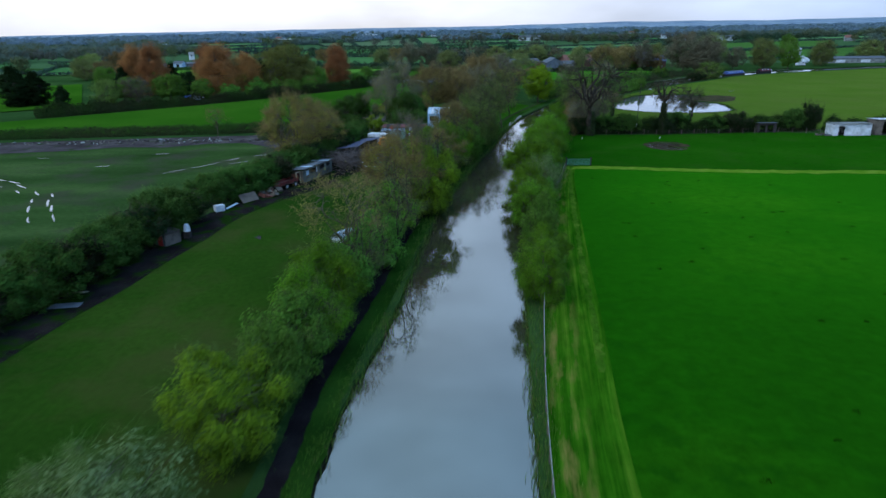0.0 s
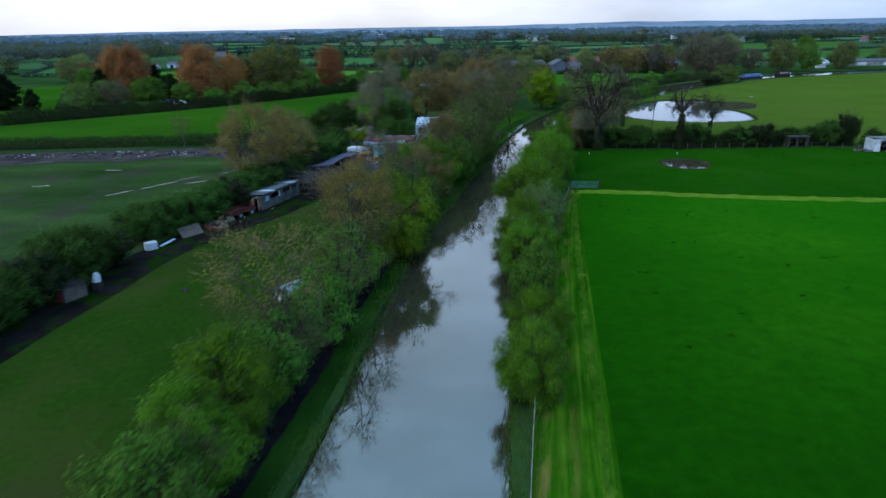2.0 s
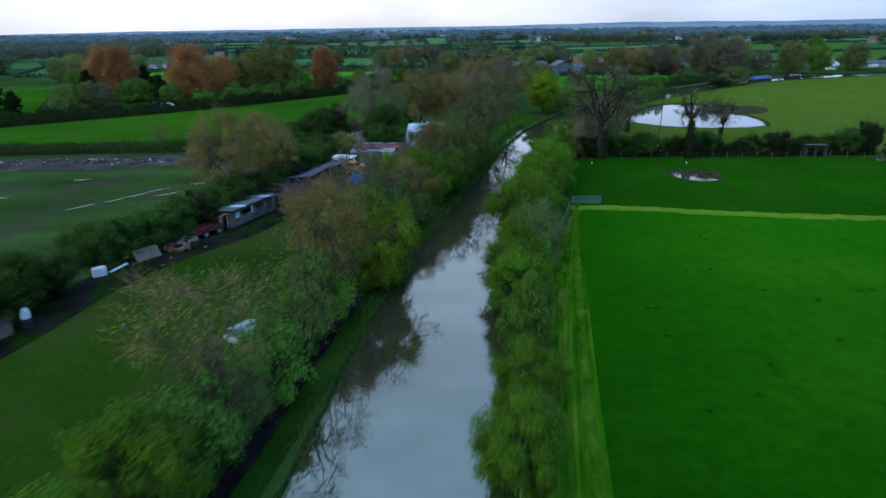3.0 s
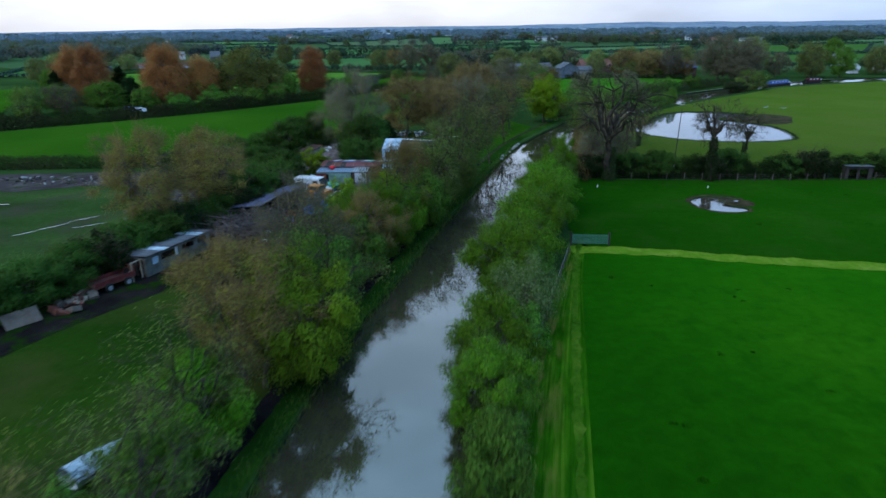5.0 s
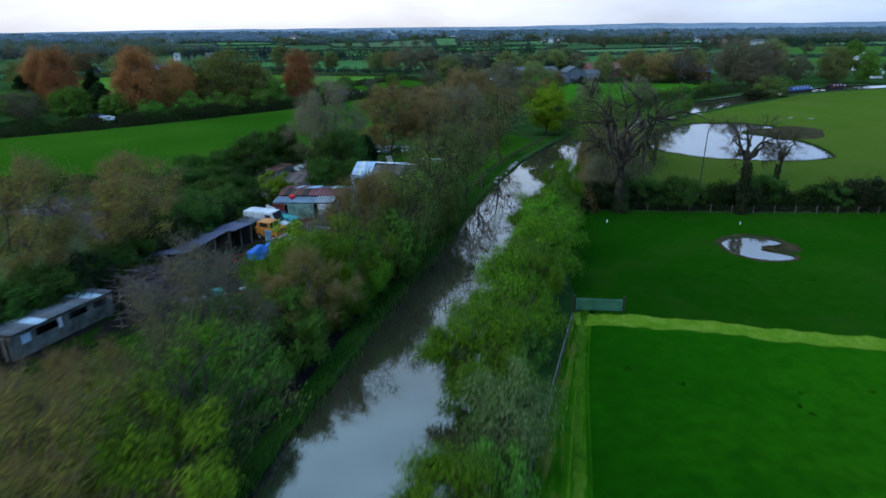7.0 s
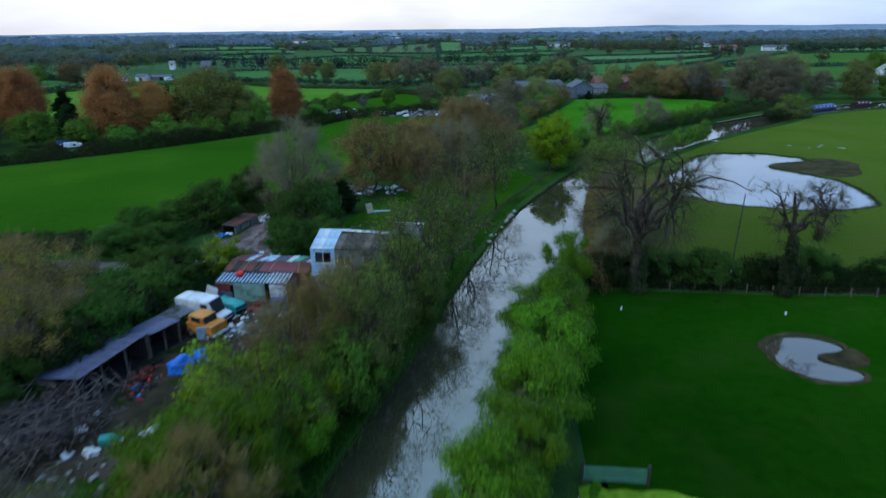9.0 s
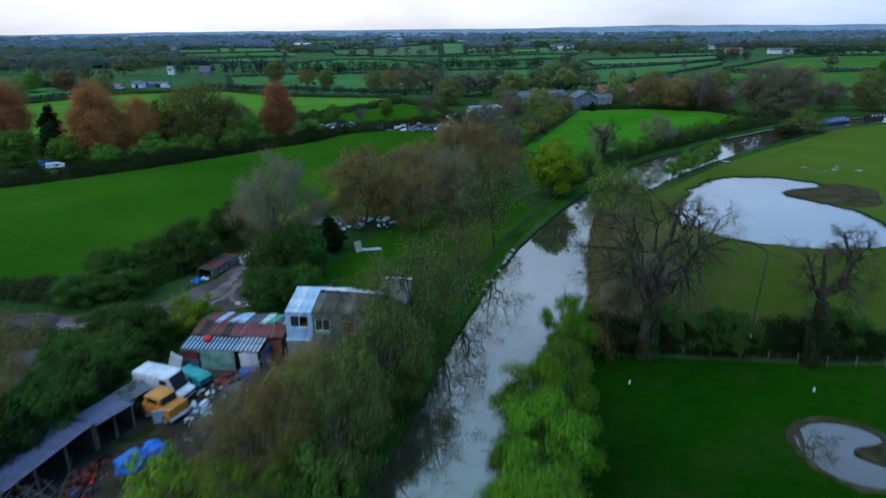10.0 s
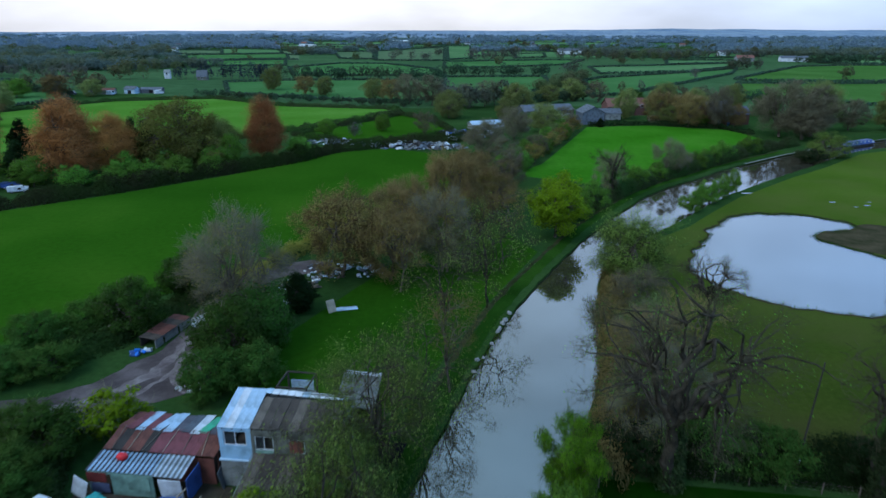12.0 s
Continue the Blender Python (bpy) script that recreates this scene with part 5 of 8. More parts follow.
# ---- hedge between the paddocks ----
for i, (x, y, dx, dy) in enumerate(along(HEDGE_L[1:], 3.7)):
    if 84 < y < 93:
        continue
    k = noise.noise(Vector((x * 0.3, y * 0.13, 2)))
    h = 4.6 + 1.8 * k + (1.0 if 70 < y < 80 else 0)
    plant(("thorn", "thorn", "dark")[i % 3], x - 3.2 + 0.8 * k, y + 1.0, h, 3.2 + 0.6 * k, "dark green hawthorn in the paddock hedge", "hawthorns of the paddock hedge", "bush")
for kind, x, y, h, r, lab in [
    ("brown", -28.5, 114, 13.6, 5.0, "tall budding tree with brown crown in the hedge"),
    ("brown", -24.5, 124, 10.0, 4.6, "budding tree with olive-brown crown in the hedge"),
    ("brown", -27.6, 131, 11.0, 5.2, "budding tree with olive-brown crown in the hedge"),
    ("thorn", -33, 93, 4.6, 3.2, "dark green hawthorn in the paddock hedge"),
    ("thorn", -35, 90, 4.4, 3.0, "dark green hawthorn in the paddock hedge"),
    ("sparse", -55.5, 152, 7.0, 3.0, "small bare tree in the far hedge"),
    ("deepgreen", -21.5, 146, 5.2, 3.4, "dark green thicket beside the yard"),
    ("thorn", -25.5, 147.6, 4.2, 3.2, "dark green hawthorn by the track"),
    ("thorn", -11.4, 157.2, 5.2, 3.2, "dark green hawthorn beside the mud track"),
    ("limebush", -17.6, 150.2, 4.6, 2.6, "lime-green elder bush behind the shed"),
    ("thorn", -21, 141, 4.8, 3.2, "dark green hawthorn behind the vehicles"),
    ("thorn", -25, 140, 4.4, 3.2, "dark green hawthorn behind the vehicles"),
] + [("thorn", -22.5, 134, 4.8, 3.2, "dark green hawthorn behind the barn"),
    ("thorn", -31, 160, 3.4, 3.2, "dark green thorn bush by the track"),
    ("thorn", -36, 158, 3.6, 3.4, "dark green thorn bush by the track"),
    ("deepgreen", -11.6, 163, 8.2, 4.0, "dark green tree beside the mud track"),
    ("deepgreen", -9.8, 168, 7.6, 3.8, "dark green tree beside the mud track"),
    ("thorn", -7.8, 160, 4.6, 3.0, "dark green hawthorn behind the house"),
    ("deepgreen", -27.6, 170, 7.0, 3.8, "dark green tree behind the low shed"),
    ("deepgreen", -25.6, 181, 6.6, 3.4, "dark green tree behind the low shed"),
    ("thorn", -32.5, 170, 4.2, 3.2, "dark green hawthorn at the field edge"),
    ("thorn", -37, 166, 4.0, 3.2, "dark green hawthorn at the field edge"),
    ("conifer", -8.6, 178.5, 5.6, 2.2, "dark green conifer beside the track"),
]:
    plant(kind, x, y, h, r, lab, "", "tree" if h > 6.5 else "bush")

hedge("boundary_hedge", [(26, 150.5), (40, 150), (60, 149.5), (76, 151), (84, 150)], 3.2, 3.8, 0.125, "dark overgrown hedge beside the pasture", LEAF_DARK, 21, 1.2, lumps=0.5)
hedge("boundary_hedge", [(86, 147), (100, 146), (130, 141), (180, 132)], 3.0, 3.4, 0.20, "dark overgrown hedge behind the stables", LEAF_DARK, 22, 1.2, lumps=0.5)
hedge("field_hedge", [(-170, 146), (-111, 153), (-84, 155.5), (-57, 157.5), (-42, 160)], 2.4, 3.0, 0.20, "trimmed dark hedge across the fields", LEAF_HEDGE, 23, 1.1, lumps=0.15)
hedge("field_hedge", [(-125, 192), (-88, 221.5), (-72, 237.5), (-54, 259), (-40, 276), (-32, 293)], 3.4, 4.0, 0.25, "thick dark hedge across the fields", LEAF_HEDGE, 24, 1.2, lumps=0.45)
hedge("field_hedge", [(-32, 293), (-16, 303), (2, 312), (14, 326)], 3.2, 3.5, 0.26, "thick dark hedge across the fields", LEAF_HEDGE, 25, 1.1)
hedge("towpath_hedge", [(31, 222), (36, 230), (46, 246), (56, 259), (70, 274), (86, 291), (104, 308), (116, 318)], 3.0, 3.6, 0.21, "dark scrubby hedge along the towpath", LEAF_HEDGE, 26, 1.1, lumps=0.6)
hedge("bank_scrub", [(26.2, 147), (29.6, 155), (32.2, 168), (34.2, 182), (37.0, 197)], 2.8, 4.4, 0.17, "brown bramble scrub on the canal bank", LEAF_BROWN, 27, 1.0, TWIG_BROWN)
for i, (x, y, dx, dy) in enumerate(along([(16, 250), (22, 268), (33, 300), (46, 345)], 4.4)):
    k = noise.noise(Vector((x * 0.2, y * 0.2, 9)))
    plant(("sallow", "brown", "hawthorn_b", "brown", "grey", "hawthorn")[i % 6], x + 3.0 * k + (1.6 if i % 2 else -1.6), y, 5.4 + 2.4 * k, 3.2 + 0.8 * k, "overgrown olive thorn in the lane hedge", "thorns of the lane hedge", "bush")
hedge("farm_hedge", [(54, 354), (66, 358), (80, 360), (104, 352), (110, 338)], 1.9, 2.4, 0.36, "low dark hedge at the field end", LEAF_DARK, 36, 1.0)
hedge("yard_scrub", [(-7, 112.5), (-6, 118), (-5.5, 125), (-4.6, 132), (-3.8, 138)], 1.7, 4.6, 0.20, "brown and green bramble scrub in the yard", LEAF_OLIVE, 37, 0.9, TWIG_BROWN, 0.6)
hedge("yard_scrub", [(-1.5, 110), (-0.5, 120), (1.2, 130), (3.0, 141)], 2.4, 4.2, 0.20, "green bramble scrub above the towpath", LEAF_HAW, 38, 0.9, TWIG_GREEN, 0.6)
for kind, x, y, h, r, lab in [


    ("pale", 4.6, 134.4, 7.8, 3.0, "drooping olive willow beside the towpath"),
    ("limebush", 0.2, 139.2, 4.0, 1.9, "bright lime-green elder before the lean-to"), ("golden", -3.4, 114.2, 5.6, 2.8, "bright green willow at the yard edge"), ("willow", 1.6, 115.5, 6.4, 2.8, "bright green willow above the towpath"),
        ("hawthorn_b", -9.4, 100.5, 3.6, 2.6, "green hawthorn bush in the paddock corner"), ("brown", -1.5, 106.8, 8.0, 3.6, "budding olive tree above the towpath"),
    ("hawthorn_b", 4.0, 122, 7.4, 3.4, "tall green hawthorn above the towpath"), ("brown", 12.0, 200, 12.0, 5.0, "budding olive tree behind the towpath"),
    ("sparse", 4.0, 186, 11.0, 4.4, "thin ash tree in the grass plot"), ("brown_b", 2.0, 190, 12.0, 5.4, "budding tree with red-brown crown"),
    ("brown", 17.0, 223, 10.0, 5.0, "budding olive tree by the lane"),
]:
    plant(kind, x, y, h, r, lab, "trees round the yard", "tree" if h > 6.5 else "bush")
hedge("track_scrub", [(-46, 161), (-38, 159), (-32, 163), (-28, 171), (-24, 181), (-20, 188)], 1.8, 5.0, 0.20, "dark bramble scrub between track and field", LEAF_HEDGE, 39, 1.0, lumps=0.6)
hedge("track_hedge", [(-16, 133), (-19, 142), (-22.5, 146.6), (-32, 146.8), (-44, 147.6)], 2.2, 3.0, 0.16, "bramble hedge beside the track", LEAF_HEDGE, 29, 1.0)
hedge("pasture_hedge", [(-22, 184), (-17, 197), (-8, 224), (6, 243)], 2.2, 3.0, 0.20, "scrubby hedge beside the pasture", LEAF_OLIVE, 30, 0.9, TWIG_BROWN)

# ---- trees of the middle distance ----
for kind, x, y, h, r, lab in [
    ("poplar", -89, 251, 19.0, 8.2, "tall copper-coloured poplar in the hedge"),
    ("poplar", -80.5, 256.5, 15.5, 5.8, "copper-coloured poplar in the hedge"),
    ("poplar", -116, 254, 19.5, 6.2, "tall copper-coloured poplar in the hedge"),
    ("poplar", -126, 259, 19.0, 6.0, "tall copper-coloured poplar in the hedge"),
    ("poplar", -98, 264, 19.0, 5.6, "copper-coloured poplar behind the hedge"),
    ("poplar", -48.6, 279, 17.4, 5.8, "single copper-coloured poplar in the hedge"),
    ("bronze", -70, 267, 18.0, 12.5, "large olive-brown tree in the hedge"),
    ("bronze", -61, 268, 11.0, 8.0, "olive-brown tree in the hedge"),
    ("broad", -60, 275, 12.0, 6.5, "olive-green tree in the hedge"),
    ("conifer", -116, 270, 12.0, 3.4, "dark cypress by the field"),
    ("conifer", -79.5, 264, 13.6, 2.6, "dark cypress among the poplars"),
    ("conifer", -76.2, 265, 12.6, 2.6, "dark cypress among the poplars"),
] + [("conifer", -128, 252, 11.5, 3.2, "dark cypress by the field"),
    ("conifer", -99, 246, 10.0, 3.2, "dark cypress by the field"),
    ("conifer", -104, 252, 9.0, 3.4, "dark cypress by the field"),
    ("conifer", -150, 222, 14, 5.4, "dark cypress at the field corner"),
    ("conifer", -145, 225, 12, 4.6, "dark cypress at the field corner"),
    ("conifer", -132, 218, 7.5, 2.6, "dark cypress at the field corner"),
    ("green", -104, 238, 9.0, 5.6, "grey-green tree in the hedge"),
    ("green", -118, 238, 8.2, 5.0, "grey-green tree in the hedge"),
    ("grey", -112, 230, 9.0, 5.4, "bare brown tree in the hedge"),
    ("pale", -122, 228, 8.6, 5.4, "grey-green willow in the hedge"),
    ("green", -93, 242, 7.0, 4.4, "green tree in the hedge"),
    ("green", -57, 264, 6.4, 4.2, "green tree in the hedge"),
] + [("green", -40, 283, 6.0, 3.6, "green tree in the hedge"),
    ("hawthorn_b", -62, 253, 5.4, 4.2, "fresh green bush under the poplars"),
    ("hawthorn", -69, 250, 5.0, 4.4, "fresh green bush under the poplars"),
    ("hawthorn_b", -75, 247, 4.6, 3.8, "fresh green bush under the poplars"),
    ("hawthorn", -83, 243, 5.2, 4.4, "fresh green bush under the poplars"),
    ("hawthorn_b", -56.5, 259, 4.6, 3.6, "fresh green bush under the poplars"),
    ("green", -54.5, 268, 9.0, 3.4, "fresh green bush under the poplars"),
    ("hawthorn", -66, 257, 6.0, 4.6, "fresh green bush under the poplars"),
    ("hawthorn_b", -76, 252, 6.4, 4.6, "fresh green bush under the poplars"),
    ("ashen", 118, 335, 18.5, 10.0, "big grey-brown budding tree beside the canal"),
    ("ashen", 129, 336, 17.0, 9.0, "big grey-brown budding tree beside the canal"),
    ("ashen", 123, 329, 11.0, 8.5, "grey-brown tree beside the canal"),
    ("broad", 136, 348, 17.5, 8.5, "olive-green tree beside the canal"),
    ("brown_b", 92, 355, 13.0, 6.5, "rust-brown budding tree before the brick house"),
    ("ashen", 102, 353, 15.0, 4.8, "tall bare tree before the brick house"),
    ("ashen", 150, 352, 11.0, 6.0, "grey-brown tree beside the canal"),
    ("brown_b", 82, 366, 13.0, 6.5, "rust-brown budding tree by the farm"),
    ("brown_b", 92, 364, 12.0, 6.0, "brown budding tree by the farm"),
    ("broad", 100, 374, 12.5, 6.0, "olive tree beside the brick house"),
    ("broad", 72, 378, 12.0, 5.5, "rust-green tree by the farm"),
    ("broad", 166, 352, 15.0, 7.5, "olive-green tree beside the moorings"),
    ("green", 178, 350, 13.0, 6.0, "bright green willow beside the moorings"),
    ("broad", 205, 368, 13.0, 7.0, "olive-green tree beside the moorings"),
    ("green", 222, 440, 15.0, 5.5, "bright green tree by the sheds"),
] + [("broad", 250, 400, 12.0, 8.0, "dark tree by the sheds"),
    ("ashen", 24, 318, 11.0, 6.0, "brown thorn tree by the lane"),
    ("broad", 36, 338, 10.0, 6.5, "olive tree by the lane"),
    ("ashen", 14, 292, 10.0, 6.0, "brown thorn tree by the lane"),
    ("grey", 20, 275, 8.0, 4.6, "bare thorn tree by the lane"),
    ("broad", 86, 362, 7.0, 4.6, "rust-green tree at the field end"),
    ("brown_b", 110, 356, 9.0, 5.0, "brown budding tree before the brick house"),
    ("green", 98, 358, 4.5, 3.2, "dark green bush before the brick house"),
    ("broad", 28, 400, 12.0, 8.0, "olive tree behind the barns"),
    ("broad", -2, 372, 11.0, 7.0, "olive tree behind the scrapyard"),
    ("grey", -8, 330, 8.0, 4.4, "bare tree behind the scrapyard"),
    ("green", -24, 334, 6.0, 3.0, "green tree in the field"),
]:
    plant(kind, x, y, h, r, lab, "", "tree")
for kind, x, y, h, r, lab in [
    ("broad", -119, 491, 13.0, 6.5, "olive tree in the far field"), ("broad", -79, 461, 10.0, 5.5, "olive tree in the far hedge"), ("brown_b", -90, 461, 11.0, 6.0, "brown budding tree in the far hedge"),
    ("broad", -48, 444, 10.5, 6.5, "olive tree in the far hedge"), ("brown_b", -36, 430, 12.0, 6.0, "brown budding tree in the far hedge"), ("ashen", -26, 423, 14.0, 7.0, "bare brown tree in the far hedge"), ("ashen", -14, 418, 14.0, 7.0, "bare brown tree in the far hedge"),
    ("grey", 2, 414, 11.0, 6.0, "bare tree behind the barns"), ("grey", 14, 424, 12.0, 6.5, "bare tree behind the barns"), ("deepgreen", 26, 440, 8.0, 6.0, "dark green tree behind the barns"), ("broad", 44, 432, 9.0, 6.5, "olive tree behind the barns"),
    ("broad", 58, 446, 11.0, 7.0, "olive tree behind the barns"), ("grey", 70, 440, 10.0, 6.0, "bare tree behind the farmhouse"), ("deepgreen", 84, 420, 8.0, 5.6, "dark green tree behind the farmhouse"), ("broad", 96, 412, 12.0, 6.5, "olive tree behind the farmhouse"),
] + [("grey", 112, 400, 11.0, 6.0, "bare tree behind the brick house"), ("broad", 124, 404, 12.0, 7.0, "olive tree behind the brick house"), ("deepgreen", 138, 398, 9.0, 6.0, "dark green tree behind the brick house"), ("broad", 150, 384, 10.0, 7.0, "olive tree beside the canal bend"),
    ("conifer", 58, 352, 3.6, 1.4, "small dark conifer beside the barn"), ("grey", 46, 364, 6.5, 4.0, "bare tree before the barn"), ("hawthorn", 30, 366, 4.2, 3.6, "dark thorn bush before the barn"), ("broad", 22, 372, 8.0, 5.0, "olive tree before the barn"),
    ("green", -160, 300, 9.0, 5.0, "green tree in the hedge"), ("brown_b", -175, 330, 11.0, 6.0, "brown budding tree in the hedge"), ("broad", -195, 345, 11.0, 7.0, "olive tree in the hedge"), ("broad", -210, 380, 12.0, 7.0, "olive tree in the hedge"),
    ("brown_b", -225, 440, 12.0, 8.0, "brown budding tree by the far farm"), ("broad", -206, 444, 9.0, 6.5, "olive tree by the far farm"), ("green", -240, 430, 10.0, 7.0, "green tree by the far farm"),
    ("green", -42, 322, 6.0, 3.6, "green bush in the field"),
]:
    plant(kind, x, y, h, r, lab, "", "tree")

# ---- hedges and woods of the distance ----
rng = np.random.default_rng(5)


def row_of(pts, step, h, r, jitter=2.0, vary=0.35):
    return [(x + rng.normal(0, jitter), y + rng.normal(0, jitter), h * rng.uniform(1 - vary, 1 + vary), r * rng.uniform(1 - vary, 1 + vary)) for x, y, _, _ in along(pts, step)]


HEDGES_FAR, FIELD_TREES, FARW, MID = [], [], [], []
for i, (pts, _) in enumerate(FIELDS_NEAR[:2]):
    hedge("field_hedge", pts + pts[:1], 2.0, 2.4, 0.36, "dark hedge between the green fields", LEAF_HEDGE, 44 + i, 1.0, lumps=0.4)
for pts, _ in FAR_FIELDS[2:-1]:
    d = pts[0][1]
    HEDGES_FAR += row_of(pts + pts[:1], 1.3 + d * 0.0006, 1.9, 1.1 + d * 0.0006, 0.25, 0.15)
for pts in PATCHES + WOODED:
    d = pts[0][1]
    for line in (pts[:2], [pts[0], pts[3]]):
        if rng.random() < 0.4 and d < 1100:
            continue
        HEDGES_FAR += [p for p in row_of(line, 1.6 + d * 0.0012, 1.9, 1.2 + d * 0.0008, 0.4, 0.15) if not in_far_field(p[0], p[1])]
        FIELD_TREES += [p for p in row_of(line, 42 + d * 0.05, 9.5, 5.0 + d * 0.001, 5.0) if not in_far_field(p[0], p[1])]
for pts in WOODED:
    d = pts[0][1]
    for _ in range(70 if d < 1100 else 60):
        u, v = rng.random(), rng.random()
        x = (pts[0][0] * (1 - u) + pts[1][0] * u) * (1 - v) + (pts[3][0] * (1 - u) + pts[2][0] * u) * v
        y = (pts[0][1] * (1 - u) + pts[1][1] * u) * (1 - v) + (pts[3][1] * (1 - u) + pts[2][1] * u) * v
        if in_far_field(x, y) or noise.noise(Vector((x * 0.012, y * 0.012, 3.3))) < -0.12:
            continue
        spot = (x, y, rng.uniform(6, 12), rng.uniform(4.5, 7.5) + 0.0035 * d)
        (MID if d < 1100 else FARW).append(spot)
# rows of dark, olive and bare grey hedgerow trees, and lone trees in the fields
DARK_ROWS = [
    ([(-23, 615), (20, 623), (62, 630)], 4, 9, 4.6), ([(26, 432), (48, 435), (69, 453)], 4.6, 5.5, 4), ([(146, 451), (159, 454)], 5, 7, 4), ([(-137, 576), (-100, 583), (-57, 585), (-20, 580)], 5, 9.0, 5),
    ([(345, 839), (410, 864), (478, 878)], 9, 9, 7), ([(-150, 452), (-133, 443), (-95, 434), (-56, 422), (-21, 409)], 3.0, 4.0, 2.4), ([(-282, 469), (-256, 464), (-220, 446)], 5, 5, 3),
    ([(227, 424), (260, 415), (300, 412)], 4, 4.5, 3), ([(-420, 640), (-330, 690), (-250, 700)], 6, 5, 4), ([(-560, 800), (-440, 850), (-330, 830)], 8, 6, 5),
]
OLIVE_ROWS = [
    ([(41, 490), (55, 498), (73, 488)], 6, 9.5, 5), ([(54, 530), (69, 548), (82, 589)], 6, 9, 5), ([(-259, 562), (-237, 562)], 9, 14, 7), ([(-256, 464), (-248, 467)], 9, 14, 7), ([(-236, 479), (-216, 472)], 9, 12, 6),
    ([(128, 875), (174, 889), (217, 890), (250, 904)], 13, 13, 7), ([(112, 438), (123, 428)], 8, 9, 5), ([(-300, 640), (-250, 650)], 14, 10, 6), ([(-180, 640), (-150, 650)], 14, 8, 5),
]
GREY_ROWS = [
    ([(-8, 412), (5, 408), (16, 418), (23, 429)], 6, 12, 5.5), ([(-8, 438), (10, 439)], 7, 11, 5), ([(76, 631), (90, 631)], 7, 13, 6), ([(-10, 888), (14, 888), (46, 903)], 12, 15, 8),
    ([(237, 734), (247, 725), (268, 743)], 8, 11, 6.5), ([(-252, 478), (-241, 478)], 9, 14, 7), ([(-100, 850), (-60, 840)], 20, 12, 7), ([(-420, 590), (-300, 580)], 12, 10, 6), ([(100, 930), (240, 960), (420, 1010)], 14, 12, 8),
]
DARKS, GREYS = [], []
for rows, found in ((DARK_ROWS, DARKS), (OLIVE_ROWS, FIELD_TREES), (GREY_ROWS, GREYS)):
    for pts, step, h, r in rows:
        found += row_of(pts, step, h, r, 1.6, 0.22)
FIELD_TREES += [(275, 604, 11.5, 6.5), (92, 492, 6.5, 3.6), (-150, 880, 9, 7), (20, 790, 9, 7), (150, 810, 8, 6)]
GREYS += [(105, 500, 7, 3.4), (168, 609, 9, 4), (-60, 1000, 11, 8), (-110, 960, 11, 7), (-32, 322, 5, 3)]
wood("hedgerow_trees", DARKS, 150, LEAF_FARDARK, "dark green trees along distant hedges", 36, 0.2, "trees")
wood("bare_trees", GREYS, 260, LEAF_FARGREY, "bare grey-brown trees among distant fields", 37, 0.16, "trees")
wood("far_hedge", HEDGES_FAR, 10, LEAF_FARHEDGE_HAZED, "dark hedges between distant fields", 31, 0.80, "hedge")
wood("field_trees", FIELD_TREES, 230, LEAF_FAR_HAZED, "olive and brown trees among distant fields", 32, 0.182, "trees")
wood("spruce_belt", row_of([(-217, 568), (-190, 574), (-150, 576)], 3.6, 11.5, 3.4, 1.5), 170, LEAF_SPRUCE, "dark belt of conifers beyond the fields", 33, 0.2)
wood("mid_woods", MID, 210, LEAF_MIDWOOD_HAZED, "woods and hedgerow trees in the distance", 34, 0.155)
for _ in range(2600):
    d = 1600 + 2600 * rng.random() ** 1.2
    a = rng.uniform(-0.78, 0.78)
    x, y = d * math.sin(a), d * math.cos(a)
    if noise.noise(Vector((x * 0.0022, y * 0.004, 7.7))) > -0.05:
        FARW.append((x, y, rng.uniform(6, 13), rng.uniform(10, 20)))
wood("far_woods", FARW, 44, LEAF_WOOD_HAZED, "woods along the skyline with blue-grey haze in their leaf colour", 35, 0.27)

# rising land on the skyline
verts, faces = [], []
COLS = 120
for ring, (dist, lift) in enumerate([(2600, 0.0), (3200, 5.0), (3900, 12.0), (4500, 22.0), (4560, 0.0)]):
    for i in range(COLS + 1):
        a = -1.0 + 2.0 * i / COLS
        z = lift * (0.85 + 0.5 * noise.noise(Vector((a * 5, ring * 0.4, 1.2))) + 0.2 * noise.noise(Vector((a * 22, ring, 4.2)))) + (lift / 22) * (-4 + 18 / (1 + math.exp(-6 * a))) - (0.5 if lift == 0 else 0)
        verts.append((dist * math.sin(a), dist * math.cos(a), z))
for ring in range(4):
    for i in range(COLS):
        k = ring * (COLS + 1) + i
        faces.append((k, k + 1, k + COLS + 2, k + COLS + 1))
# pale blue stands in for the haze over the hills
HAZE_HILL = mottled("hazed_hills", (0.130, 0.180, 0.250), (0.175, 0.230, 0.300), (0.23, 0.280, 0.320), 0.012, 0.05, stretch=(1, 0.25, 1), speckle=0.6)
tagged(link_mesh("backdrop", verts, faces, HAZE_HILL, smooth=True), "low wooded hills on the skyline, coloured pale blue as haze", "hills", "", "structure")

# ---- grass along the water ----
blades("bank_grass", [(x + 0.2, y) for x, y in softened([(5.4, 25), (6.5, 41), (7.65, 54), (9.65, 75), (13, 100), (17.5, 125), (22.5, 145), (28.2, 159)])], 0.28, 0.36, REED, "tufts of grass and dead reed on the water's edge", 51, 0.02)
blades("bank_grass", [(x - 0.35, y) for x, y in softened([(-7.8, 25), (-6.5, 40), (-4.3, 53), (-3.0, 71), (-1.4, 85), (-0.2, 93), (1.5, 100), (3.2, 109), (4.8, 118), (7.3, 128), (9.3, 136), (11.8, 150), (14.9, 163), (19.6, 180)])], 0.4, 0.35, REED, "tufts of grass on the towpath bank", 52, 0.02)
